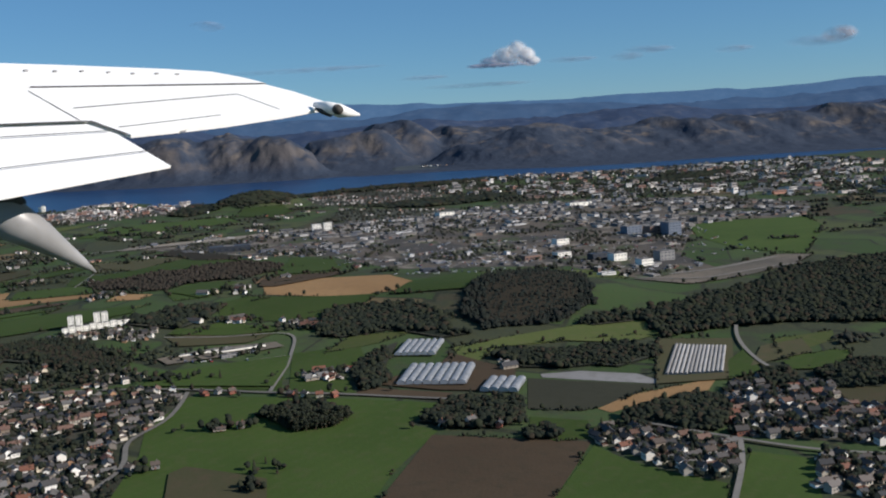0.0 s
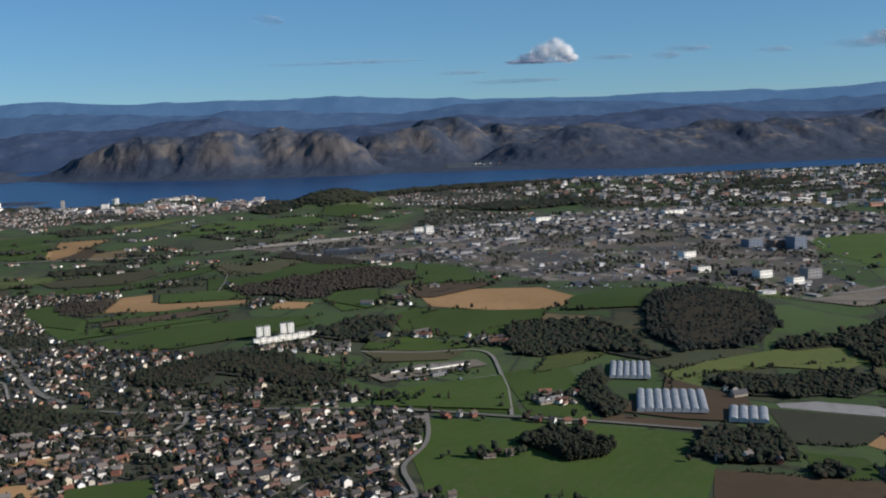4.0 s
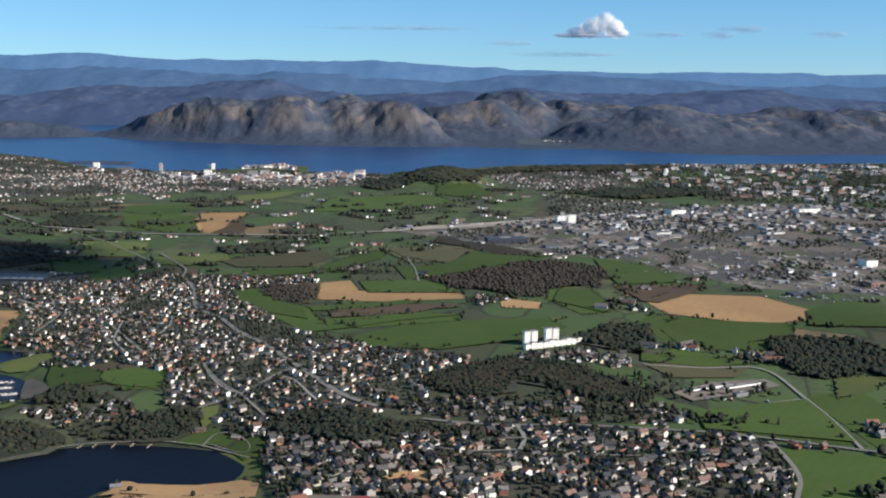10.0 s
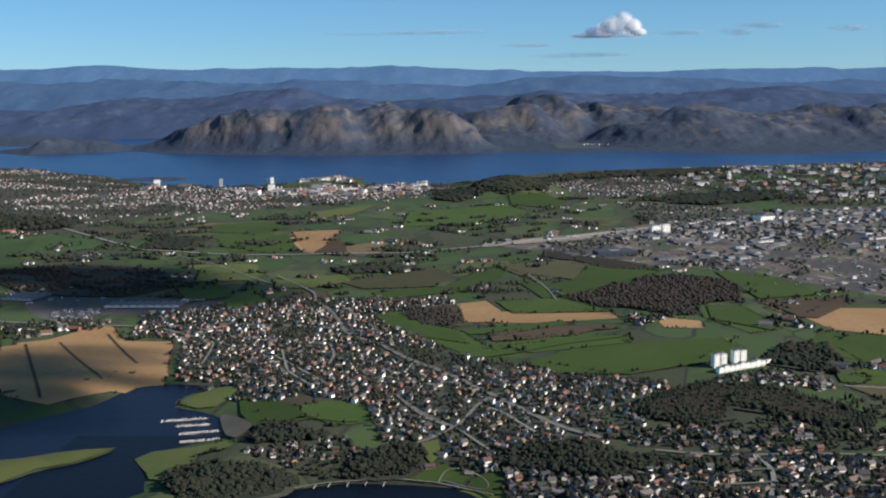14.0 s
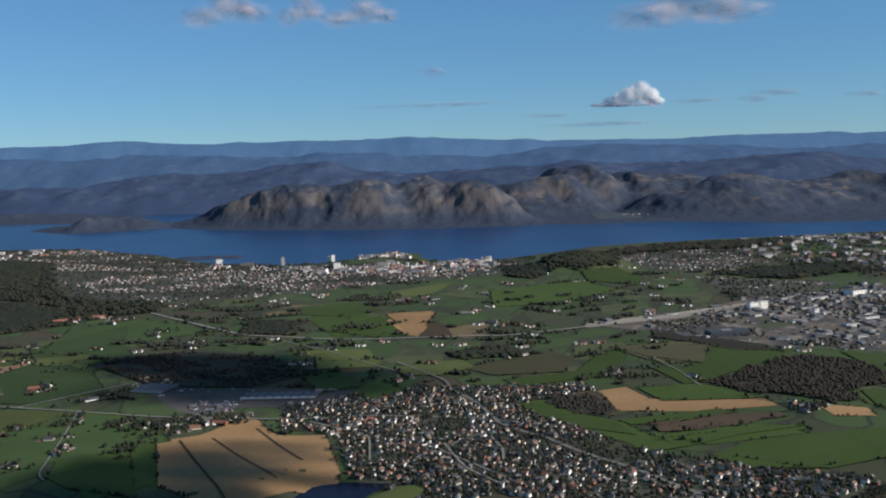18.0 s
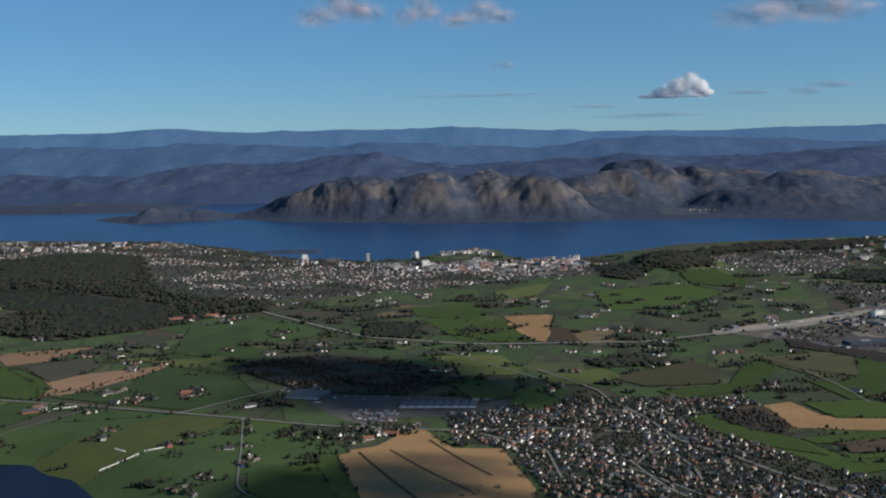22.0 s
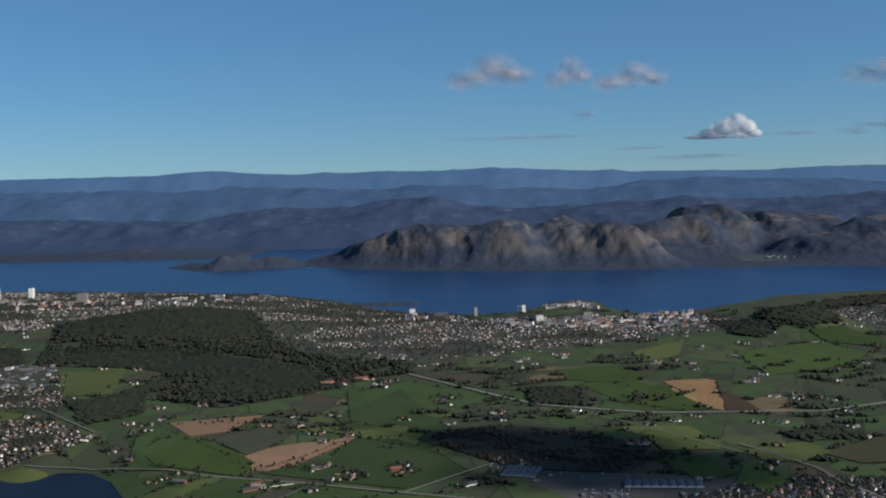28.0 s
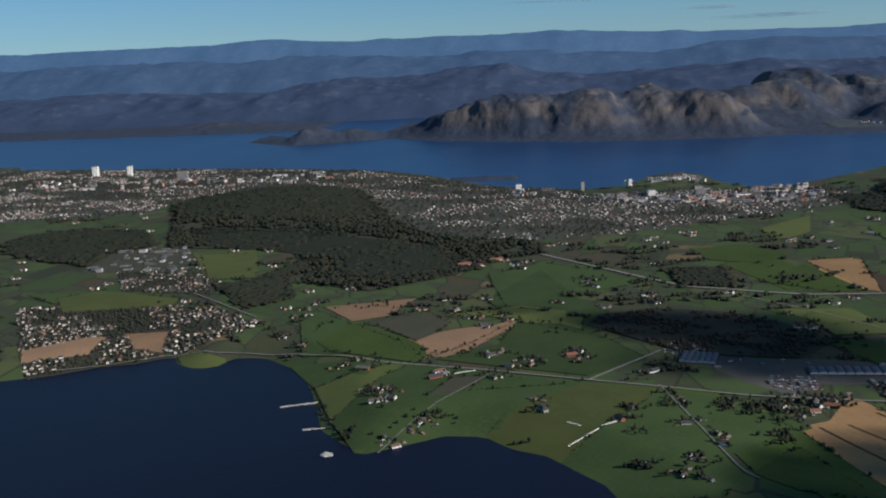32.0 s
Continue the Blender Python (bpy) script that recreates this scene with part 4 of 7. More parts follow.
road("pale farm lane between two fields", 0.6, [(-262, 420), (-300, 470), (-330, 500)])

# ---- mountains and clouds ----
def massif(name, label, mat, y0, y1, crest, rough, grain, nx, ny, peak=0.45):
    """A range from the shore at y0 to its back at y1, with the crest heights given along x."""
    cx, cz = V2(crest).T
    xs = np.linspace(cx[0], cx[-1], nx)
    ys = np.linspace(y0 - 0.09 * (y1 - y0), y1, ny)

    def zf(X, Y):
        warp = 0.12 * (y1 - y0) * (fbm(X / grain / 1.7, Y / grain / 1.7, 3) - 0.5)
        k = (Y + warp - y0) / (y1 - y0)
        prof = np.where(k < peak, np.sin(np.clip(k / peak, 0, 1) * math.pi / 2) ** 0.8, np.cos(np.clip((k - peak) / (1 - peak), 0, 1) * math.pi / 2))
        ridge = 0.55 * fbm(X / grain / 1.25, Y / grain / 1.25, 3, True) + 0.45 * fbm(X / grain / 2.0, Y / grain / 2.0, 5) - 0.56
        fine = fbm(X / grain * 3.2, Y / grain * 2.2, 5, True) - 0.6
        return 0.16 * rough * fine * np.clip(prof * 2, 0, 1) + np.interp(X + 0.5 * warp, cx, cz) * prof * (1 + 0.22 * ridge) + rough * ridge * np.clip(prof * 1.6, 0, 1) + np.clip((prof - 0.06) * 40, -2.5, 0)

    return tagged(sheet(name, xs, ys, zf, mat), label, "mountain", kind="structure")


# Heath and wood are blued to stand for haze; the rock is not.
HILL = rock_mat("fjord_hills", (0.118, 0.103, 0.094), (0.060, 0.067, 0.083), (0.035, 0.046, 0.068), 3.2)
# Farther hills: haze painted in as stronger blue in every colour.
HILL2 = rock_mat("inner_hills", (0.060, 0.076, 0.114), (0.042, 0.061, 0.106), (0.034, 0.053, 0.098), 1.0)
# The two farthest also glow faintly blue, as hazy air would.
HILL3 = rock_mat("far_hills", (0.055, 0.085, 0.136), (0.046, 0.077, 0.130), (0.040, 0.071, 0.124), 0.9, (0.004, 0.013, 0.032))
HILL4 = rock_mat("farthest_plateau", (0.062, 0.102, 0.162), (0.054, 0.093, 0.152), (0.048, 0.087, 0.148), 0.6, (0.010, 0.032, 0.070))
# Meadow green shifted to blue-grey for the haze over the far shore.
HAZY_MEADOW = field_mat("far_meadow", (0.045, 0.058, 0.066), (0.042, 0.054, 0.066), (0.06, 0.066, 0.072))


def knoll_range(name, label, mat, shore, knolls, depth, nx, ny, gully=62.0, rough=7.0):
    """Steep rounded knolls that rise behind a shore line, each with a spur running down to the water, cut by gullies."""
    sx, sy = V2(shore).T
    X, K = np.meshgrid(np.linspace(sx[0], sx[-1], nx), np.linspace(-0.04, 1, ny))
    S = np.interp(X, sx, sy) + 22 * (fbm(X / 55, X * 0 + 3, 3) - 0.5)
    Y = S + K * depth
    wx, wy = 46 * (fbm(X / 60 + 5, Y / 60, 4) - 0.5), 46 * (fbm(X / 60 + 90, Y / 60, 4) - 0.5)
    total = 0
    for x, y, h, rx, ry in knolls:
        u = X + wx - x - 0.42 * np.clip(y - Y, 0, 90)
        v = Y + wy - y
        r2 = (u / rx / 1.25) ** 2 + (v / np.where(v < 0, ry, 1.3 * ry)) ** 2
        total = total + (h * np.exp(-0.75 * r2**1.25)) ** 4
    body = np.maximum(total, 1e-6) ** 0.25 * 0.97
    cut = 0.75 * (fbm(X / gully + 0.35 * (Y / gully), Y / gully / 2.6, 3, True) - 0.62) + 0.5 * (fbm(X / 38 + 7, Y / 38, 4) - 0.5)
    crag = fbm(X / 13, Y / 13, 4, True) - 0.6
    up = np.clip((Y - S) / 70, 0, 1)
    Z = up * (body * (1 + 0.20 * cut) + rough * cut * np.clip(body / 30, 0, 1) + 0.16 * rough * crag * np.clip(body / 22, 0, 1)) + np.clip((Y - S) / 30, -2.5, 1) * 1.6
    v = np.stack([X, Y, Z], -1).reshape(-1, 3)
    k = np.arange(nx * (ny - 1))
    k = k[k % nx != nx - 1]
    return tagged(new(name, poly_mesh(name, v, np.stack([k, k + 1, k + nx + 1, k + nx], -1), [mat], None, True)), label, "mountain", kind="structure")


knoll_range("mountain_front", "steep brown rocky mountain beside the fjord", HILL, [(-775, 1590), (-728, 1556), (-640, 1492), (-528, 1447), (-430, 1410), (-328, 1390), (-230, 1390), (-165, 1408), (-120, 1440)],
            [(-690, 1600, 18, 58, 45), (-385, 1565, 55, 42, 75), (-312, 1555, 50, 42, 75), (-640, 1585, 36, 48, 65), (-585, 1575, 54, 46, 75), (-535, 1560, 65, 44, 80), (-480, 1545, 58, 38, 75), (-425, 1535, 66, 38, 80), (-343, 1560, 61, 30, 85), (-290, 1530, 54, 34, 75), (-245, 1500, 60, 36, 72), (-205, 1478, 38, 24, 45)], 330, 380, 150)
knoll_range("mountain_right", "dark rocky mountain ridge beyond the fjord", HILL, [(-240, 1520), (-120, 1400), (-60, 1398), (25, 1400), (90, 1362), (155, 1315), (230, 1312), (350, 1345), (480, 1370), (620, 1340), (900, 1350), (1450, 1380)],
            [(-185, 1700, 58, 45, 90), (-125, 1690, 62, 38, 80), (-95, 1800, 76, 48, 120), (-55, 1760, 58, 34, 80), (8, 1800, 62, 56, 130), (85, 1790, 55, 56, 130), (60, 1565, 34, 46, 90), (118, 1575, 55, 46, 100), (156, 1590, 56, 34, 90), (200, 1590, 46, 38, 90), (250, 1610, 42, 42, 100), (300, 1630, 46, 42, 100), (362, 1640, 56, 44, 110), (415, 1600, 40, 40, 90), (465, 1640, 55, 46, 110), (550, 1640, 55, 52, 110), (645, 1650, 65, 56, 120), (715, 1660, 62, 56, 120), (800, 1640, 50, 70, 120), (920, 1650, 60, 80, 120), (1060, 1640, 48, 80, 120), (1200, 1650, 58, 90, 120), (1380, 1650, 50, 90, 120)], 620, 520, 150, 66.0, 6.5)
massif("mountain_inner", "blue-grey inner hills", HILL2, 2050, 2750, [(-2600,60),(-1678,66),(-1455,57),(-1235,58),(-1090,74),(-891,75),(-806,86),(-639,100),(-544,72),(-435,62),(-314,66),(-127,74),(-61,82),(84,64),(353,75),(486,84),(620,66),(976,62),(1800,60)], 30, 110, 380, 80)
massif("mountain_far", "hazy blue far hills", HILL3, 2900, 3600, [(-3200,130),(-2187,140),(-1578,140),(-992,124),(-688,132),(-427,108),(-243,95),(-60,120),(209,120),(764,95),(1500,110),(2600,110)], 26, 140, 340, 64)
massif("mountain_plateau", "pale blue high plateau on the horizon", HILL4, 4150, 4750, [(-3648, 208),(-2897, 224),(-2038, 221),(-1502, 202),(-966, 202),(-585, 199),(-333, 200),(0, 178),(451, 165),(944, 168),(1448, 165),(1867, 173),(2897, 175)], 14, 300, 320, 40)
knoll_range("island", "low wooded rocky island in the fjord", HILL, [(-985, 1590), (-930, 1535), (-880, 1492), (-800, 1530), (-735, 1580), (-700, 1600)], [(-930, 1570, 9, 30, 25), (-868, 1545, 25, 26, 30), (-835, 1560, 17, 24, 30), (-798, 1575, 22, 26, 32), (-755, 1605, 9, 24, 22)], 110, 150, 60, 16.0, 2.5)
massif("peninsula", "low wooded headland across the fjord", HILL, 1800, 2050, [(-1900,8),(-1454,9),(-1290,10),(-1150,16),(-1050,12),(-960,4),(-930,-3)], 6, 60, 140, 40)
massif("islet", "small flat skerry in the fjord", HILL, 1010, 1045, [(-570,-3),(-555,1.5),(-520,2.5),(-490,1.5),(-480,-3)], 1, 20, 40, 16)
massif("far_shore_flat", "green farmed flat in the valley on the far shore", HAZY_MEADOW, 1460, 1690, [(-95, -3), (-75, 5), (-30, 6), (5, 4), (28, -3)], 2.5, 24, 60, 40, 0.7)

# ---- bulk things ----
def tris_of(bm):
    bmesh.ops.triangulate(bm, faces=bm.faces)
    bm.verts.index_update()
    return np.array([v.co for v in bm.verts]), np.array([[v.index for v in f.verts] for f in bm.faces]), np.array([f.material_index for f in bm.faces])


def bulk(name, variants, mats, xs, ys, zs, scale, turn, pick, smooth=False):
    """Many alike pieces as one mesh."""
    allv, allf, alli, base = [], [], [], 0
    for k, (v, f, mi) in enumerate(variants):
        sel = np.nonzero(pick == k)[0]
        if not len(sel):
            continue
        c, s2 = np.cos(turn[sel])[:, None], np.sin(turn[sel])[:, None]
        sc = scale[sel]
        sc = sc[:, None, :] if sc.ndim == 2 else np.repeat(sc[:, None, None], 3, 2)
        p = v[None] * sc
        q = np.stack([p[..., 0] * c - p[..., 1] * s2 + xs[sel][:, None], p[..., 0] * s2 + p[..., 1] * c + ys[sel][:, None], p[..., 2] + zs[sel][:, None]], -1)
        allv.append(q.reshape(-1, 3))
        allf.append((f[None] + (np.arange(len(sel)) * len(v))[:, None, None] + base).reshape(-1, 3))
        alli.append(np.tile(mi, len(sel)))
        base += len(sel) * len(v)
    v, f, mi = np.concatenate(allv), np.concatenate(allf).astype(np.int32), np.concatenate(alli).astype(np.int32)
    me = bpy.data.meshes.new(name)
    me.vertices.add(len(v))
    me.vertices.foreach_set("co", v.astype(np.float32).ravel())
    me.loops.add(len(f) * 3)
    me.loops.foreach_set("vertex_index", f.ravel())
    me.polygons.add(len(f))
    me.polygons.foreach_set("loop_start", np.arange(0, len(f) * 3, 3, dtype=np.int32))
    for m in mats:
        me.materials.append(m)
    me.polygons.foreach_set("material_index", mi)
    me.polygons.foreach_set("use_smooth", np.full(len(f), smooth))
    me.update(calc_edges=True)
    me.validate()
    return new(name, me)


def box(bm, x0, x1, y0, y1, z0, z1, mat=0):
    v = [bm.verts.new(p) for p in ((x0, y0, z0), (x1, y0, z0), (x1, y1, z0), (x0, y1, z0), (x0, y0, z1), (x1, y0, z1), (x1, y1, z1), (x0, y1, z1))]
    for f in ((0, 3, 2, 1), (4, 5, 6, 7), (0, 1, 5, 4), (1, 2, 6, 5), (2, 3, 7, 6), (3, 0, 4, 7)):
        bm.faces.new([v[i] for i in f]).material_index = mat


def gable(bm, w, d, h, top, mat=0):
    """Walls with a gable at both ends, ridge along x."""
    a = [bm.verts.new(p) for p in ((-w, -d, 0), (w, -d, 0), (w, d, 0), (-w, d, 0), (-w, -d, h), (w, -d, h), (w, d, h), (-w, d, h), (-w, 0, top), (w, 0, top))]
    for f in ((0, 1, 5, 4), (1, 2, 6, 9, 5), (2, 3, 7, 6), (3, 0, 4, 8, 7), (4, 5, 9, 8), (6, 7, 8, 9)):
        bm.faces.new([a[i] for i in f]).material_index = mat


def roof(bm, w, d, h, top, over, thick, mat=1):
    """Two slabs meeting at the ridge, with eaves."""
    k = (top - h) / d
    y, e = d + over, h - over * k
    p = []
    for x in (-w - over, w + over):
        p.append([bm.verts.new(q) for q in ((x, -y, e + 0.02), (x, 0, top + 0.02), (x, y, e + 0.02), (x, y, e + thick), (x, 0, top + thick), (x, -y, e + thick))])
    a, b = p
    for i in range(6):
        j = (i + 1) % 6
        bm.faces.new((a[j], a[i], b[i], b[j])).material_index = mat
    bm.faces.new(a[::-1][:6]).material_index = mat
    bm.faces.new(b).material_index = mat


HOUSES = [(0.72, 0.52, 0.80, 1.16), (0.84, 0.58, 0.64, 0.98), (0.62, 0.56, 0.95, 1.28), (0.95, 0.50, 0.56, 0.84), (0.58, 0.46, 0.68, 1.02)]


def house_bulk(w, d, h, top, wing):
    bm = bmesh.new()
    gable(bm, w, d, h, top)
    roof(bm, w, d, h, top, 0.12, 0.10)
    box(bm, 0.25 * w, 0.25 * w + 0.16, -0.1, 0.08, h, top + 0.28, 2)
    for x in (-0.6, -0.1, 0.4):
        box(bm, x * w, (x + 0.25) * w, -d - 0.01, d + 0.01, 0.3, 0.52, 3)
    if wing:
        box(bm, -w - 0.7, -w, -0.45, 0.45, 0, 0.42, 0)
        box(bm, -w - 0.76, -w + 0.02, -0.5, 0.5, 0.42, 0.5, 1)
    return tris_of(bm)


HOUSE_SHAPES = [house_bulk(*h, i % 2) for i, h in enumerate(HOUSES)]
HOUSE_MATS = [WALLS, ROOFS, BARK, PANE]


def house_far(w, d, h, top):
    bm = bmesh.new()
    gable(bm, w, d, h, top)
    roof(bm, w, d, h, top, 0.12, 0.10)
    return tris_of(bm)


FAR_HOUSES = [house_far(*h) for h in HOUSES]
FAR_MATS = [FAR_WALLS, ROOFS]


def lump(bm, x, y, z, rx, rz, seed, mat=0, sub=1):
    """One uneven clump of leaves."""
    r = random.Random(seed)
    got = bmesh.ops.create_icosphere(bm, subdivisions=sub, radius=1.0)["verts"]
    for v in got:
        k = 0.72 + 0.55 * r.random()
        v.co = Vector((x + v.co.x * rx * k, y + v.co.y * rx * k, z + v.co.z * rz * k))
    for f in {f for v in got for f in v.link_faces}:
        f.material_index = mat


def tree_bulk(seed, clumps, tall):
    bm, r = bmesh.new(), random.Random(seed)
    lump(bm, 0, 0, 0.62 * tall, 0.5, 0.42 * tall, seed)
    for k in range(clumps):
        a, q = r.uniform(0, 6.28), r.uniform(0.25, 0.5)
        lump(bm, q * math.cos(a), q * math.sin(a), tall * r.uniform(0.4, 0.85), r.uniform(0.25, 0.42), r.uniform(0.2, 0.32), seed * 31 + k)
    return tris_of(bm)


def conifer_bulk(seed, tall):
    bm, r = bmesh.new(), random.Random(seed)
    for k in range(3):
        z, w = tall * (0.15 + 0.27 * k), 0.42 - 0.11 * k
        ring = [bm.verts.new((w * q * math.cos(a), w * q * math.sin(a), z + r.uniform(-0.06, 0.06))) for a, q in ((i * math.tau / 7, r.uniform(0.7, 1.2)) for i in range(7))]
        tip = bm.verts.new((r.uniform(-0.04, 0.04), r.uniform(-0.04, 0.04), z + tall * 0.45))
        for i in range(7):
            bm.faces.new((ring[i], ring[(i + 1) % 7], tip))
    return tris_of(bm)


TREES = [tree_bulk(1, 3, 1.4), tree_bulk(2, 4, 1.25), tree_bulk(3, 2, 1.6), conifer_bulk(4, 1.7), tree_bulk(5, 3, 1.0), conifer_bulk(6, 1.5)]
WOOD_TREES = [tree_bulk(21, 0, 1.25), tree_bulk(22, 0, 1.05), conifer_bulk(23, 1.5), tree_bulk(24, 1, 1.2)]
FAR_TREES = [tree_bulk(11, 1, 1.3), tree_bulk(12, 1, 1.1), conifer_bulk(13, 1.5), tree_bulk(14, 0, 1.2)]
rng = np.random.RandomState(11)


def scatter(poly, step, jitter=0.9):
    lo, hi = poly.min(0), poly.max(0)
    X, Y = [a.ravel() for a in np.meshgrid(np.arange(lo[0], hi[0], step), np.arange(lo[1], hi[1], step))]
    X, Y = X + rng.uniform(-jitter, jitter, X.shape) * step / 2, Y + rng.uniform(-jitter, jitter, X.shape) * step / 2
    ok = inside(poly, X, Y)
    return X[ok], Y[ok]


def clear(x, y, polys, margin=0.0):
    ok = np.ones(x.shape, bool)
    for p in polys:
        ok &= ~inside(p, x, y)
        if margin:
            ok &= off_line(p, x, y, True) > margin
    return ok


def off_roads(x, y, gap):
    ok = np.ones(x.shape, bool)
    for p in ROADS:
        ok &= off_line(p, x, y) > gap
    return ok


def plant(name, label, x, y, size, category="trees", light=False, spruce=False, leaf=None):
    z = land(x, y) - 0.05
    ok = z > 0.15
    x, y, z, size = x[ok], y[ok], z[ok], size[ok]
    mid = np.median(y)
    if spruce:
        shapes, odds = WOOD_TREES, [0.2, 0.1, 0.6, 0.1]
    elif mid > 420 or name == "woodland" and mid > 270:
        shapes, odds = WOOD_TREES, [0.42, 0.38, 0.05, 0.15]
    elif name == "hedges":
        shapes, odds = WOOD_TREES, [0.5, 0.45, 0.0, 0.05]
    elif light or mid > 225:
        shapes, odds = FAR_TREES, [0.36, 0.36, 0.08, 0.2]
    else:
        shapes, odds = TREES, [0.27, 0.30, 0.14, 0.03, 0.25, 0.01]
    pick = rng.choice(len(shapes), len(x), p=odds)
    s3 = size[:, None] * rng.uniform(0.8, 1.25, (len(x), 3)) * np.array([1.0, 1.0, (1.1 if mid < 420 and not spruce else 0.9 if mid < 420 else 0.5) if name == "woodland" else 1.1]) * np.array([1.45, 1.45, 0.95] if mid > 420 else [1.3, 1.3, 0.95] if name == "woodland" else [1, 1, 1])
    return tagged(bulk(name, shapes, [leaf or (CONIFER if spruce and mid < 420 else HAZY_LEAF if mid > 420 and name != "woodland" else LEAF)], x, y, z, s3, rng.uniform(0, 6.28, len(x)), pick, True), label, category, kind="stuff")



def understorey(p, high, leaf):
    """The closed lower canopy of a wood, under the single crowns."""
    mid = p.mean(0)
    q = mid + (p - mid) * 0.9
    v, f = drape(q, 0.0)
    rim = np.clip(off_line(q, v[:, 0], v[:, 1], True) / (2.5 * high), 0, 1)
    v[:, 2] += high * (0.12 + rim * (0.2 + 1.1 * fbm(v[:, 0] / 9, v[:, 1] / 9, 4)))
    tagged(new("understorey", poly_mesh("understorey", v, f, [leaf], None, True)), "dense dark lower canopy of the wood", "trees", kind="stuff")


SINGLE_TREES = []
for i, p in enumerate(WOODS):
    mid = p.mean(0)
    step = float(np.clip(mid[1] / 250, 0.85, 2.9))
    x, y = scatter(p, step)
    if len(SINGLE_TREES) == 0 and mid[1] < 190 and -40 < mid[0] < -20:
        SINGLE_TREES += list(zip(x, y))
        continue
    keep = (fbm(x / (34 if mid[1] > 520 else 25), y / 25, 3) > (0.30 if 520 < mid[1] < 700 else 0.14 if mid[1] < 300 else 0.24)) & off_roads(x, y, 1.0) & (off_line(p, x, y, True) > 7 * step * (fbm(x / 8, y / 8, 3) - 0.38)) & clear(x, y, WOODS[:i])
    x, y = x[keep], y[keep]
    if len(x) < 5:
        continue
    low = 0.62 if -210 < mid[0] < -60 and 330 < mid[1] < 480 else 1.0
    understorey(p, step * (0.72 if mid[1] > 420 else 0.5 if low < 1 else 1.2), LEAF if low == 1 else BROWNWOOD)
    spruce = 0 < mid[0] < 44 and 270 < mid[1] < 320 or -120 < mid[0] < -85 and 230 < mid[1] < 260 
    plant("woodland", "dense dark spruce wood on a hill" if spruce else "dense dark autumn woodland of mixed trees" if low == 1 else "low brown scrub wood between the fields", x, y, low * step * rng.uniform(0.85, 1.35, len(x)) * (0.7 + 0.7 * fbm(x / 9, y / 9, 3)), spruce=spruce, leaf=BROWNWOOD if low < 1 else LEAF if mid[0] < -60 and mid[1] < 300 else None)

for p in MOORS:
    big = p[:, 1].mean() > 560
    x, y = scatter(p, 3.0 if big else 2.6)
    ok = (fbm(x / 14, y / 9, 3) > (0.36 if big else 0.5)) & clear(x, y, WOODS) & clear(x, y, FIELDS[:-len(MOORS)]) & off_roads(x, y, 1.2)
    plant("moor_scrub", "low dark scrub on the rough moor", x[ok], y[ok], rng.uniform(0.9, 1.8, ok.sum()) * (1.5 if big else 1.0), "scrub", True, leaf=LEAF)

x, y = scatter(SHADED_MOOR.mean(0) + (SHADED_MOOR - SHADED_MOOR.mean(0)) * 0.97, 2.0)
ok = (fbm(x / 11, y / 8, 3) > 0.47) & off_roads(x, y, 1.2)
plant("moor_scrub", "low brown scrub on the dark moor", x[ok], y[ok], rng.uniform(0.6, 1.4, ok.sum()), "scrub", True, leaf=BROWNWOOD)

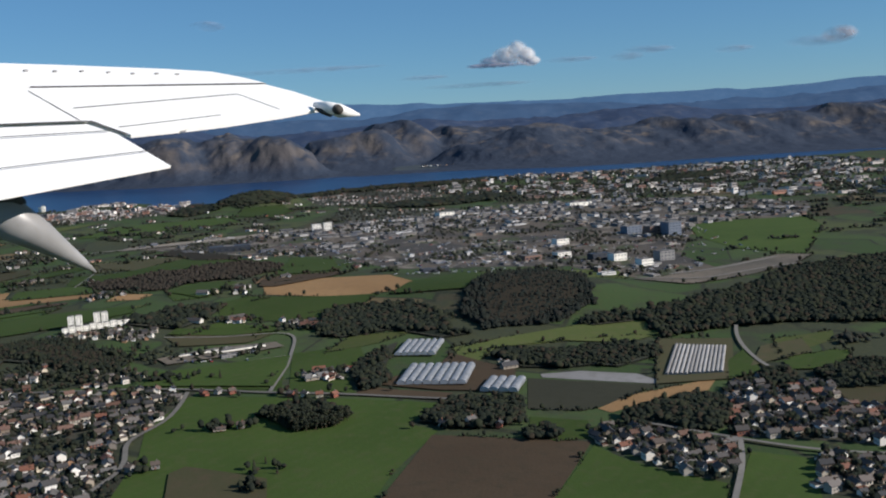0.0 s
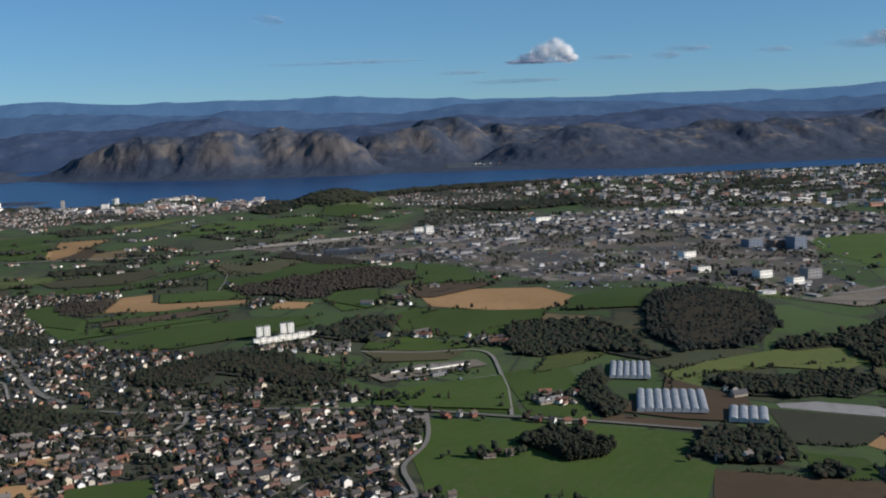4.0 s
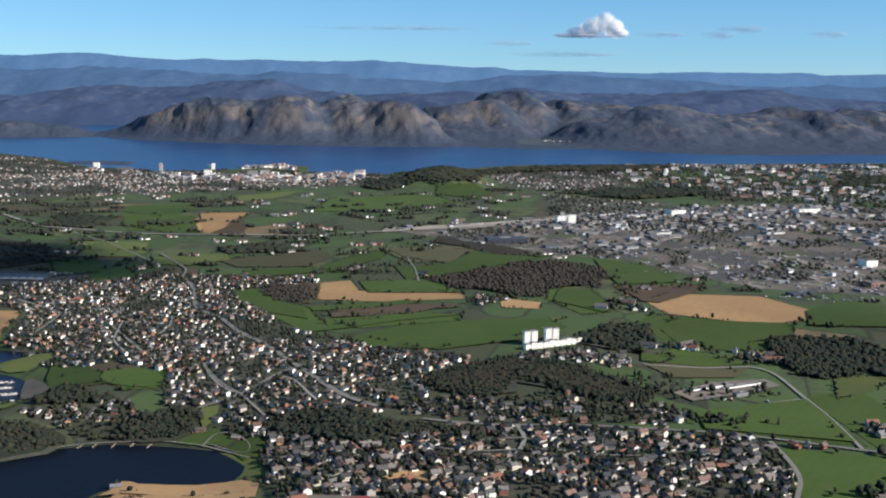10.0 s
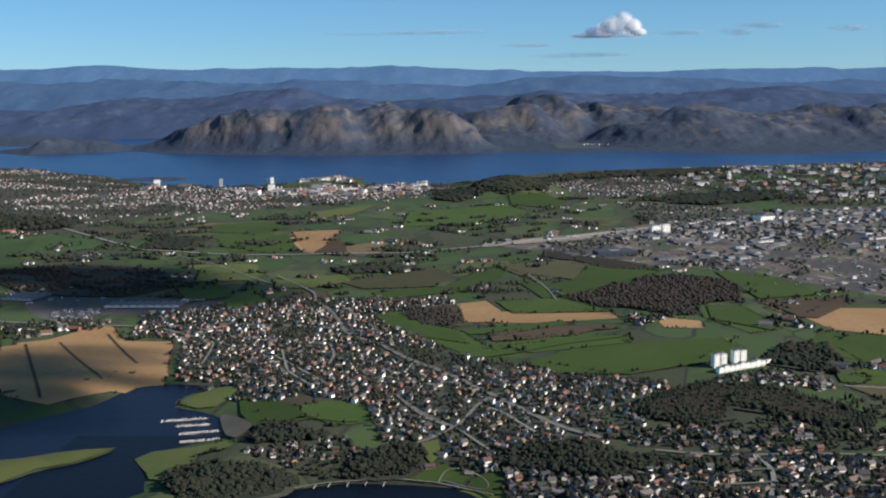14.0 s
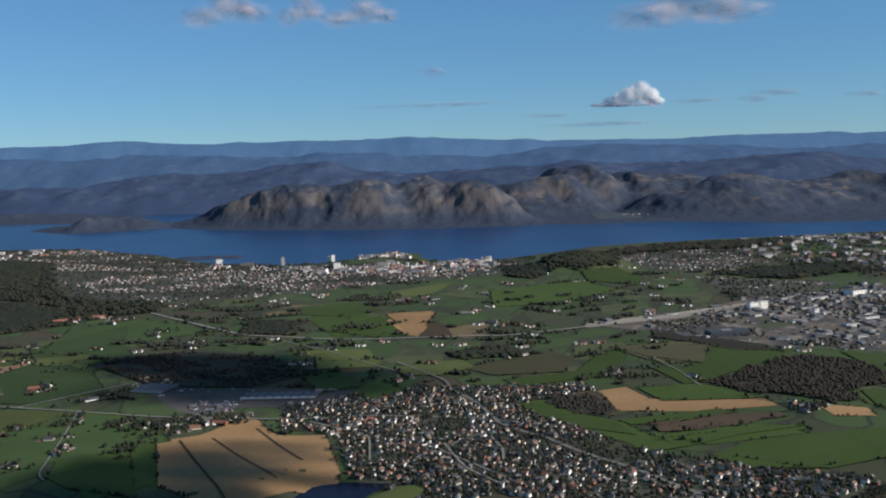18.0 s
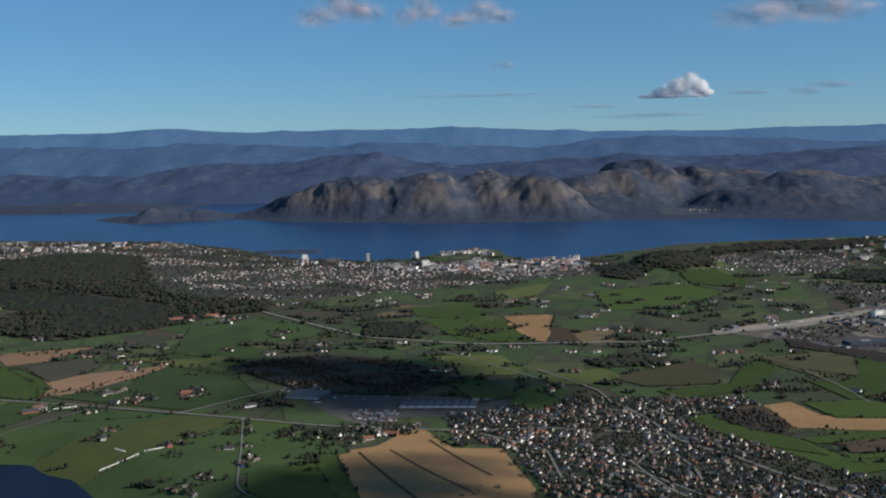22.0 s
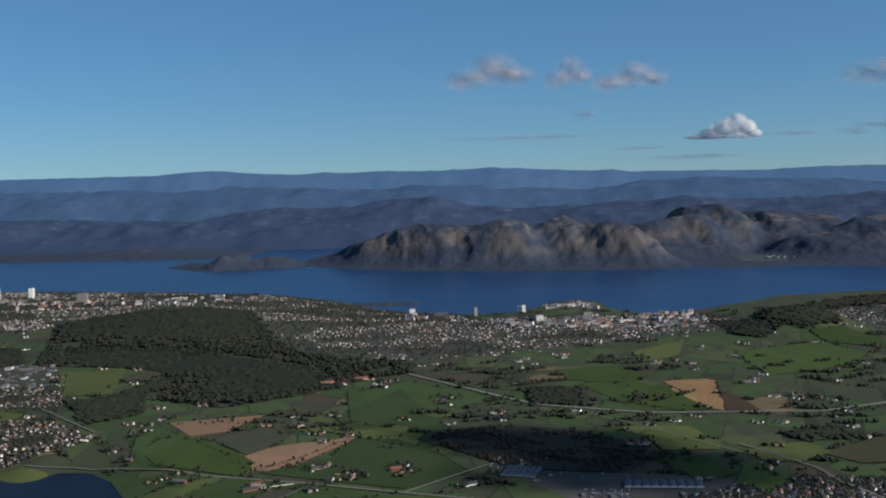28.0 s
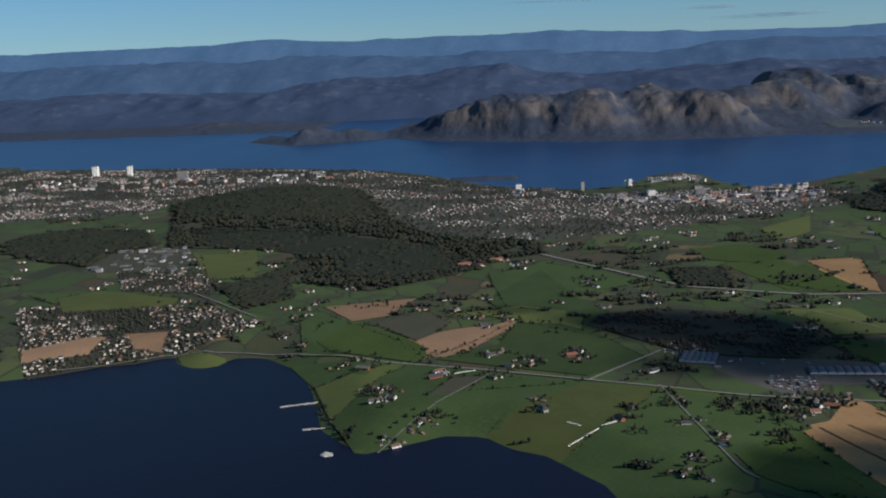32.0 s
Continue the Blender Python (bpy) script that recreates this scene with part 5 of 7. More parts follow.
# houses in rows
near_houses = []  # x, y, turn, size, kind
for k, p in enumerate(TOWNS):
    far = p[:, 1].mean() > 560
    step = 5.0 if far else 2.7 if k < 3 else 2.6 if p[:, 0].mean() > 20 else 2.85 if k == 3 else 3.2
    a = (0.5, 0.35, 0.2, -0.55, 0.1, 0.3, 0.2, 0.2, 0.3, 0.6, 0.5)[k % 11]
    c, s2 = math.cos(a), math.sin(a)
    q = np.stack([p[:, 0] * c + p[:, 1] * s2, -p[:, 0] * s2 + p[:, 1] * c], -1)
    lo, hi = q.min(0), q.max(0)
    U, W = [m.ravel() for m in np.meshgrid(np.arange(lo[0], hi[0], step * 0.92), np.arange(lo[1], hi[1], step * 1.1))]
    bend = 6 * (fbm(U / 40, W / 40, 2) - 0.5)
    U, W = U + rng.uniform(-0.35, 0.35, U.shape) * step + bend, W + rng.uniform(-0.22, 0.22, U.shape) * step - bend
    x, y = U * c - W * s2, U * s2 + W * c
    ok = inside(p, x, y) & clear(x, y, FIELDS) & clear(x, y, WOODS) & off_roads(x, y, 1.35) & (land(x, y) > 0.4) & ((fbm(x / 46 + 9, y / 26, 3) > (0.525 if k == 7 else 0.50 if k == 8 else 0.51)) & (fbm(x / 9, y / 9 + 4, 2) > 0.36) if far else fbm(x / 18 + 9, y / 18, 2) > (0.44 if 400 < p[:, 1].mean() else 0.30))
    for other in TOWNS[:k]:
        ok &= ~inside(other, x, y)
    x, y = x[ok], y[ok]
    turn = a + rng.choice([0, math.pi / 2], len(x)) + rng.normal(0, 0.15, len(x))
    size = rng.uniform(0.75, 1.2, len(x)) * (1.0 if far else 1.22 if k < 3 else 1.25 if p[:, 0].mean() > 20 else 1.05)
    pick = rng.randint(0, len(HOUSE_SHAPES), len(x))
    single = (y < 186) & (x > -140) if k < 3 else np.zeros(len(x), bool)
    near_houses += [(x[i], y[i], turn[i], size[i], pick[i]) for i in np.nonzero(single)[0]]
    m = ~single
    if m.any():
        tagged(bulk("houses", FAR_HOUSES if far or k == 3 else HOUSE_SHAPES, FAR_MATS if far else HOUSE_MATS, x[m], y[m], land(x[m], y[m]) - 0.05, size[m], turn[m], pick[m]), "detached wooden houses, mostly white, with dark and red roofs", "houses", kind="stuff")
    tx, ty = scatter(p, step * (0.8 if far else 0.58))
    ok = off_roads(tx, ty, 0.8) & clear(tx, ty, FIELDS) & clear(tx, ty, WOODS) & (rng.rand(len(tx)) < (np.where(fbm(tx / 46 + 9, ty / 26, 3) < 0.48, 0.7, 0.16) if far else 2.2 * fbm(tx / 9, ty / 9, 3) - (0.1 if k in (4, 11) else 0.18 if k < 3 else 0.05 if p[:, 0].mean() > 20 else 0.14)))
    for other in TOWNS[:k]:
        ok &= ~inside(other, tx, ty)
    tx, ty = tx[ok], ty[ok]
    if len(tx) < 5:
        continue
    plant("garden_trees", "dark garden trees and hedges between houses", tx, ty, rng.uniform(0.5, 1.2, len(tx)) * (1.45 if far else 1.0))

# hedges along the field edges and groves over the open farmland
hx, hy = [], []
for p in FIELDS:
    for a, b in zip(p, np.roll(p, -1, 0)):
        n = np.hypot(*(b - a))
        if rng.rand() < (0.22 if a[1] < 215 else 0.6) and n > 6:
            gap = 0.5 if a[1] < 300 else 1.0
            k = np.arange(0, 1, gap / n)
            k = k[fbm(k * n / 9 + a[0], k * 0 + a[1], 2) > 0.46]
            hx.append(a[0] + (b[0] - a[0]) * k + rng.normal(0, 0.2, len(k)))
            hy.append(a[1] + (b[1] - a[1]) * k + rng.normal(0, 0.35, len(k)))
hx, hy = np.concatenate(hx), np.concatenate(hy)
ok = off_roads(hx, hy, 0.9)
hx, hy = hx[ok], hy[ok]
plant("hedges", "ragged dark hedges along the field edges", hx, hy, (rng.uniform(0.25, 0.5, len(hx)) + 0.6 * (rng.rand(len(hx)) < 0.1)) * np.where(hy > 300, 1.35, 1.0), "hedge", True)

cx, cy = rng.uniform(-900, 300, 2300), rng.uniform(215, 940, 2300)
keep = (fbm(cx / 60, cy / 30, 3) > np.where(cy > 400, 0.47, 0.53))
gx, gy = [], []
for x, y, n, lean in zip(cx[keep], cy[keep], rng.randint(3, 26, keep.sum()), rng.normal(0.2, 0.5, keep.sum())):
    along, across = rng.normal(0, 0.42 * n**0.62, n) * (1.5 if y > 430 else 1.0), rng.normal(0, 0.34 * n**0.42, n)
    gx.append(x + along * math.cos(lean) - across * math.sin(lean)), gy.append(y + along * math.sin(lean) + across * math.cos(lean))
gx, gy = np.concatenate(gx), np.concatenate(gy)
ok = (clear(gx, gy, FIELDS) | (gy > 400) & (fbm(gx / 30 + 50, gy / 26, 4) > 0.52)) & clear(gx, gy, TOWNS) & clear(gx, gy, WOODS) & clear(gx, gy, YARDS) & off_roads(gx, gy, 1.5)
gx, gy = gx[ok], gy[ok]
plant("groves", "scattered groves and shelter belts on farmland", gx, gy, rng.uniform(0.75, 1.45, len(gx)) * np.where(gy > 450, 1.2, 1.0))

# ---- single things ----
def part(name, bm, material, parent, label=""):
    """Links a bmesh as one mesh object under a thing or a part."""
    me = bpy.data.meshes.new(name)
    bmesh.ops.recalc_face_normals(bm, faces=bm.faces)
    bm.to_mesh(me)
    bm.free()
    me.materials.append(material)
    ob = new(name, me)
    ob.parent = parent
    return tagged(ob, label)


def thing(name, label, category, group=""):
    return tagged(new(name), label, category, group)


def boxes(*dims):
    bm = bmesh.new()
    for d in dims:
        box(bm, *d)
    return bm


def tube(bm, x, y, z0, z1, r0, r1, n=8):
    a = [bm.verts.new((x + r0 * math.cos(i * math.tau / n), y + r0 * math.sin(i * math.tau / n), z0)) for i in range(n)]
    b = [bm.verts.new((x + r1 * math.cos(i * math.tau / n), y + r1 * math.sin(i * math.tau / n), z1)) for i in range(n)]
    for i in range(n):
        bm.faces.new((a[i], a[(i + 1) % n], b[(i + 1) % n], b[i]))
    bm.faces.new(a[::-1])
    bm.faces.new(b)


def at(x, y, turn=0.0, lift=0.0, size=1.0):
    z = float(land(np.array([x]), np.array([y]))[0]) + lift
    return Matrix.Translation((x, y, z)) @ Matrix.Rotation(turn, 4, "Z") @ Matrix.Scale(size, 4)


def put(ob, m):
    ob.matrix_basis = m
    return ob


WALL1 = pick_mat("house_paint", [(0.64, 0.63, 0.60), (0.72, 0.72, 0.70), (0.52, 0.50, 0.45), (0.28, 0.24, 0.19), (0.46, 0.42, 0.33), (0.22, 0.075, 0.05), (0.36, 0.34, 0.32), (0.66, 0.65, 0.61), (0.20, 0.19, 0.18)], source="object")
ROOF1 = pick_mat("house_roof", [(0.040, 0.039, 0.041), (0.056, 0.053, 0.052), (0.090, 0.070, 0.058), (0.045, 0.045, 0.048), (0.16, 0.070, 0.046), (0.10, 0.092, 0.086), (0.12, 0.062, 0.045), (0.07, 0.062, 0.057), (0.14, 0.135, 0.13)], 0.7, source="object")
CLAD1 = pick_mat("shed_cladding", [(0.22, 0.215, 0.21), (0.62, 0.61, 0.60), (0.15, 0.155, 0.17), (0.09, 0.095, 0.11), (0.20, 0.19, 0.17), (0.13, 0.155, 0.20), (0.36, 0.34, 0.31), (0.13, 0.12, 0.11), (0.18, 0.11, 0.085)], 0.6, source="object")
FELT1 = pick_mat("shed_roof", [(0.115, 0.112, 0.108), (0.15, 0.145, 0.135), (0.075, 0.075, 0.077), (0.20, 0.19, 0.18), (0.095, 0.09, 0.086)], 0.85, source="object")
LEAF1 = pick_mat("tree_leaves", [(0.020, 0.024, 0.018), (0.024, 0.029, 0.018), (0.028, 0.032, 0.020), (0.032, 0.028, 0.021), (0.021, 0.025, 0.019)], 0.95, 0.02)
BRICK1 = pick_mat("chimney_brick", [(0.20, 0.09, 0.06), (0.16, 0.14, 0.13)], 0.9, source="object")
DARK = pick_mat("dark_cladding", [(0.035, 0.04, 0.05), (0.045, 0.05, 0.06)], 0.6)
STEEL = pick_mat("galvanised_steel", [(0.45, 0.46, 0.47), (0.40, 0.41, 0.42)], 0.45)
CONCRETE = pick_mat("concrete", [(0.36, 0.35, 0.33), (0.32, 0.31, 0.29)], 0.9)
TIMBER = pick_mat("jetty_timber", [(0.26, 0.22, 0.17), (0.22, 0.19, 0.15)], 0.9)


def make_house(w, d, h, top, wing, label, group):
    t = thing("house", label, "house", group)
    bm = bmesh.new()
    gable(bm, w, d, h, top)
    if wing:
        box(bm, -w - 0.7, -w - 0.003, -0.45, 0.45, 0, 0.42)
    wall = part("wall", bm, WALL1, t)
    bm = bmesh.new()
    roof(bm, w, d, h, top, 0.12, 0.10, 0)
    if wing:
        box(bm, -w - 0.76, -w - 0.15, -0.5, 0.5, 0.425, 0.5)
    top_part = part("roof", bm, ROOF1, t)
    part("chimney", boxes((0.25 * w, 0.25 * w + 0.16, -0.1, 0.08, h, top + 0.28)), BRICK1, top_part)
    for x, y in ((-0.65, -d), (0.4, -d), (-0.65, d), (0.4, d)):
        part("window", boxes((x * w, (x + 0.3) * w, y - 0.015, y + 0.015, 0.28, 0.5)), PANE, wall)
    part("door", boxes((-0.12, 0.05, -d - 0.02, -d + 0.01, 0, 0.36)), BRICK1, wall)
    return t


near_houses.sort(key=lambda q: q[1])
over = np.array(near_houses[170:])
if len(over):
    tagged(bulk("houses", HOUSE_SHAPES, HOUSE_MATS, over[:, 0], over[:, 1], land(over[:, 0], over[:, 1]) - 0.03, over[:, 3], over[:, 2], over[:, 4].astype(int)), "detached wooden houses, mostly white, with dark and red roofs", "houses", kind="stuff")
HOUSE_KIND = [make_house(*h, i % 2, ("two-storey wooden house with steep tiled roof", "wide low wooden house with a garage", "tall wooden villa with steep gabled roof", "long low bungalow with shallow roof", "small wooden house with gabled roof")[i], "suburban houses") for i, h in enumerate(HOUSES)]
used = set()
for x, y, turn, size, k in near_houses[:170]:
    m = at(x, y, turn, -0.03, size)
    if k in used:
        copy_thing(HOUSE_KIND[k], m)
    else:
        put(HOUSE_KIND[k], m)
        used.add(k)


def make_shed(w, d, h, label, group, wallm=None, roofm=None):
    """A flat-roofed hall with parapet, window band, gates and roof units."""
    t = thing("warehouse", label, "building", group)
    wall = part("wall", boxes((-w, w, -d, d, 0, h)), wallm or CLAD1, t)
    top_part = part("roof", boxes((-w + 0.15, w - 0.15, -d + 0.15, d - 0.15, h + 0.004, h + 0.06)), roofm or FELT1, t)
    part("parapet", boxes((-w, w, -d, -d + 0.12, h + 0.003, h + 0.22), (-w, w, d - 0.12, d, h + 0.003, h + 0.22), (-w, -w + 0.12, -d + 0.122, d - 0.122, h + 0.003, h + 0.22), (w - 0.12, w, -d + 0.122, d - 0.122, h + 0.003, h + 0.22)), CLAD1, t)
    part("window_band", boxes((-0.9 * w, 0.9 * w, -d - 0.02, -d + 0.01, 0.6 * h, 0.8 * h)), PANE, wall)
    part("gate", boxes((-0.5 * w, -0.5 * w + 0.7, -d - 0.02, -d + 0.01, 0.02, 0.45 * h)), STEEL, wall)
    part("roof_unit", boxes((-0.3 * w, -0.3 * w + 0.9, -0.3, 0.5, h + 0.061, h + 0.5)), STEEL, top_part)
    return t


SHEDS = [make_shed(w, d, h, lab, "warehouses of the industrial estate") for w, d, h, lab in ((4.5, 2.6, 1.6, "long flat-roofed warehouse with metal cladding"), (3.0, 2.4, 2.0, "square flat-roofed workshop hall"), (6.0, 3.0, 1.5, "very long low storage hall"), (2.2, 1.6, 2.6, "compact office block beside the yards"), (3.6, 1.6, 1.3, "narrow low industrial shed"))]
count = 0
yard_bulk = [[], [], [], [], []]
for i, p in enumerate(YARDS):
    x, y = scatter(p, 8.2 if i == 0 else 7.5, 0.9)
    ok = off_roads(x, y, 3.5) & (fbm(x / 26 + 3, y / 22, 2) > (0.415 if i == 0 else 0.30))
    if i == 2:
        ok &= rng.rand(len(x)) < 0.55
    if i == 0:
        ok &= ~((x < -75) & (y < 545)) | (rng.rand(len(x)) < 0.12)
    for xx, yy in zip(x[ok], y[ok]):
        turn = (0.42 if i == 0 else 0.15) + rng.choice([0, math.pi / 2]) + rng.normal(0, 0.04)
        size, k = rng.uniform(0.32, 0.85), int(rng.choice(5, p=[0.28, 0.22, 0.12, 0.16, 0.22]))
        if yy < 470 or i == 1:
            m = at(xx, yy, turn, -0.02, size)
            copy_thing(SHEDS[k], m) if count >= 5 else put(SHEDS[count], m)
            count += 1
        else:
            for q, val in zip(yard_bulk, (xx, yy, turn, size, k)):
                q.append(val)

mx, my = scatter(YARDS[0], 6.2)
for xx, yy in zip(mx, my):
    if yy > 470 and not (xx < -75 and yy < 545) and off_roads(np.array([xx]), np.array([yy]), 3.5)[0] and rng.rand() < 0.3 and fbm(np.array([xx / 26 + 3]), np.array([yy / 22]), 2)[0] > 0.415:
        for q, val in zip(yard_bulk, (xx, yy, 0.42 + rng.choice([0, math.pi / 2]), rng.uniform(0.25, 0.75), int(rng.randint(0, 5)))):
            q.append(val)
ax = [np.array(q) for q in yard_bulk]


def shed_bulk(w, d, h):
    bm = bmesh.new()
    box(bm, -w, w, -d, d, 0, h, 0)
    box(bm, -w + 0.15, w - 0.15, -d + 0.15, d - 0.15, h - 0.1, h + 0.08, 1)
    box(bm, -0.9 * w, 0.9 * w, -d - 0.02, -d + 0.01, 0.6 * h, 0.8 * h, 2)
    box(bm, -0.3 * w, -0.3 * w + 0.9, -0.3, 0.5, h, h + 0.5, 1)
    return tris_of(bm)


SHED_SHAPES = [shed_bulk(*d) for d in ((4.5, 2.6, 1.6), (3.0, 2.4, 2.0), (6.0, 3.0, 1.5), (2.2, 1.6, 2.6), (3.6, 1.6, 1.3))]
tagged(bulk("industrial_halls", SHED_SHAPES, [CLADDING, FLATROOF, PANE], ax[0], ax[1], land(ax[0], ax[1]) - 0.02, ax[3], ax[2], ax[4]), "flat-roofed grey and white industrial halls", "buildings", kind="stuff")

yx, yy2 = scatter(YARDS[0], 3.6)
ok = (fbm(yx / 16 + 40, yy2 / 16, 3) > 0.57) & off_roads(yx, yy2, 2)
plant("estate_trees", "dark trees and shrubs between the industrial halls", yx[ok], yy2[ok], rng.uniform(0.7, 1.4, ok.sum()))

# offices and housing blocks farther out
bx, by = [], []
for poly, step in ((V2([(90, 690), (170, 660), (260, 600), (420, 640), (420, 1100), (250, 1060), (60, 1030), (-20, 1000), (-20, 880), (40, 760)]), 15), (V2([(-480, 900), (-420, 850), (-330, 880), (-280, 930), (-190, 860), (-210, 800), (-330, 800), (-470, 850)]), 9), (V2([(-362, 950), (-352, 985), (-322, 1005), (-303, 985), (-298, 950)]), 8), (V2([(-1100, 1080), (-900, 1050), (-650, 1000), (-640, 960), (-900, 960), (-1100, 1000)]), 17)):
    x, y = scatter(poly, step)
    bx.append(x), by.append(y)
bx, by = np.concatenate(bx), np.concatenate(by)
ok = (land(bx, by) > 1) & clear(bx, by, WOODS) & (fbm(bx / 30, by / 30, 2) > 0.36)
bx, by = bx[ok], by[ok]
tagged(bulk("town_blocks", SHED_SHAPES, [FAR_WALLS, FLATROOF, PANE], bx, by, land(bx, by) - 0.02, np.stack([rng.uniform(0.5, 1.0, len(bx)), rng.uniform(0.5, 1.0, len(bx)), rng.uniform(0.8, 1.6, len(bx))], -1), rng.uniform(-0.4, 0.4, len(bx)), rng.randint(0, 5, len(bx))), "white and grey town blocks near the fjord", "buildings", kind="stuff")
sx, sy = scatter(V2([(40, 760), (260, 600), (420, 640), (420, 1120), (60, 1040), (-20, 880)]), 6.5)
ok = (fbm(sx / 40, sy / 40, 2) > 0.52) & clear(sx, sy, WOODS) & (land(sx, sy) > 1)
sx, sy = sx[ok], sy[ok]
tagged(bulk("houses", FAR_HOUSES, FAR_MATS, sx, sy, land(sx, sy) - 0.05, np.full(len(sx), 1.05), rng.uniform(0, 3, len(sx)), rng.randint(0, 5, len(sx))), "far suburb of white and red-roofed houses", "houses", kind="stuff")
sx, sy = scatter(V2([(40, 700), (260, 600), (420, 600), (420, 1120), (60, 1040), (-20, 880)]), 5.4)
ok = fbm(sx / 34 + 8, sy / 18, 3) > 0.48
sx, sy = sx[ok], sy[ok]
plant("town_trees", "dark trees between the far suburb houses", sx, sy, rng.uniform(1.0, 2.0, len(sx)))


def block(name, label, x, y, turn, w, d, h, wallm, storeys, category="building", group="", bays=4):
    """A block with window rows on its front and right side."""
    t = thing(name, label, category, group)
    wall = part("wall", boxes((-w, w, -d, d, 0, h)), wallm, t)
    top_part = part("roof", boxes((-w + 0.1, w - 0.1, -d + 0.1, d - 0.1, h + 0.003, h + 0.12)), DARK if wallm is DARK else FELT1, t)
    part("stair_head", boxes((-0.3 * w, 0.2 * w, -0.3 * d, 0.3 * d, h + 0.121, h + 0.32)), FELT1, top_part)
    for k in range(storeys):
        z = h * (k + 0.35) / storeys
        for i in range(bays):
            x0 = -w + 2 * w * (i + 0.25) / bays
            part("window", boxes((x0, x0 + w / bays, -d - 0.02, -d + 0.01, z, z + 0.3 * h / storeys)), PANE, wall)
            y0 = -d + 2 * d * (i + 0.25) / bays
            part("window", boxes((w - 0.01, w + 0.02, y0, y0 + d / bays, z, z + 0.3 * h / storeys)), PANE, wall)
    return put(t, at(x, y, turn, -0.05))


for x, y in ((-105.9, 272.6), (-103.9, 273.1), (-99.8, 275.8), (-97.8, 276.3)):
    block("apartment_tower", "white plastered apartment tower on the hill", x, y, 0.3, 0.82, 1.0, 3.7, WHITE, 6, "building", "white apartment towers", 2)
for k in range(10):
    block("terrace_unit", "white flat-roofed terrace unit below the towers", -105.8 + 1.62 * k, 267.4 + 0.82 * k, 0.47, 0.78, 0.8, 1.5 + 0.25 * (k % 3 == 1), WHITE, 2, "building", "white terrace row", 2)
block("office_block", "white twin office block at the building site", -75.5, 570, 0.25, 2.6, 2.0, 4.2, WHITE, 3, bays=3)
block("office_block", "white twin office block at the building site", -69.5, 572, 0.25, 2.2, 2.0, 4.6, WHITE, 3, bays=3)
block("dark_hall", "long dark-clad hall on the building site", -108, 488, 0.22, 10, 4, 2.6, DARK, 1, bays=6)
for x, y, w, d, h, m in ((101, 453, 3.4, 3.2, 6.2, CLAD1), (94, 458, 3.6, 3.0, 4.2, CLAD1), (86, 470, 4.0, 3.0, 3.6, CLAD1), (49, 440, 3.0, 2.6, 2.6, WHITE), (31, 385, 3.6, 2.6, 2.0, CLAD1), (44, 392, 3.0, 2.4, 2.2, WHITE), (57, 380, 4.0, 2.4, 2.4, DARK), (63, 375, 2.8, 2.4, 2.8, WHITE), (70, 359, 2.4, 2.2, 2.4, WHITE), (80, 372, 3.2, 2.4, 3.6, CLAD1), (84, 639, 8.0, 3.0, 2.6, WHITE), (-2, 619, 5.0, 4.0, 3.2, WHITE), (-6, 354, 5.0, 2.0, 1.2, DARK)):
    block("office_building", "flat-roofed office building with window rows", x, y, 0.4, w, d, h, m, max(1, int(h / 1.1)), "building", "offices of the estate", 4)
for x, y, w, d, h, lab in ((-1005, 1112, 3.2, 3.2, 12, "white residential tower block"), (-957, 1105, 2.6, 2.6, 12, "slim white residential tower block"), (-862, 1040, 5.5, 3, 9, "broad grey slab block above the town"), (-417, 905, 1.4, 1.4, 8, "slim grey tower at the harbour"), (-374, 925, 1.6, 1.6, 7.5, "pale concrete tower at the harbour"), (-378, 927, 1.4, 1.4, 6.5, "pale concrete tower at the harbour"), (-475, 900, 2.5, 2, 6.2, "white silo building at the harbour"), (-358, 850, 3, 3, 5, "white flat-roofed town block"), (-335, 965, 8, 3, 2, "low white hall on the quay"), (-318, 846, 4, 3, 4.5, "grey flat-roofed town block"), (-286, 826, 6, 3, 3.5, "long white flat-roofed town block"), (-448, 897, 6, 2, 3, "low grey warehouse at the harbour")):
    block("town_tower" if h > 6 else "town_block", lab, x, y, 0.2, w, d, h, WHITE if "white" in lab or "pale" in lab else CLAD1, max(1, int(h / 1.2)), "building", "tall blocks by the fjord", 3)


def tunnel(bm, w, l, h, n=8):
    """An arched roof over w, along y."""
    ring = []
    for y in (0, l):
        ring.append([bm.verts.new((w / 2 * math.cos(math.pi * i / n), y, h * (0.45 + 0.55 * math.sin(math.pi * i / n)))) for i in range(n + 1)])
    for i in range(n):
        bm.faces.new((ring[0][i], ring[0][i + 1], ring[1][i + 1], ring[1][i]))


GLASSY, nd_, lk_, b_ = nodes_of("greenhouse_film", 0.5, 0, 0.25)
v_ = place(nd_, lk_, 1, 1)
lk_.new(blend(nd_, lk_, noise_fac(nd_, lk_, v_, 0.8, 4), (0.24, 0.25, 0.265), (0.15, 0.162, 0.175)), b_.inputs["Base Color"])

# Darker copy of the film for the two glasshouses in cloud shade.
SHADED_GLASS, nd_, lk_, b_ = nodes_of("shaded_glasshouse_panes", 0.6, 0, 0.2)
lk_.new(blend(nd_, lk_, noise_fac(nd_, lk_, place(nd_, lk_), 0.8, 4), (0.06, 0.068, 0.085), (0.036, 0.042, 0.052)), b_.inputs["Base Color"])


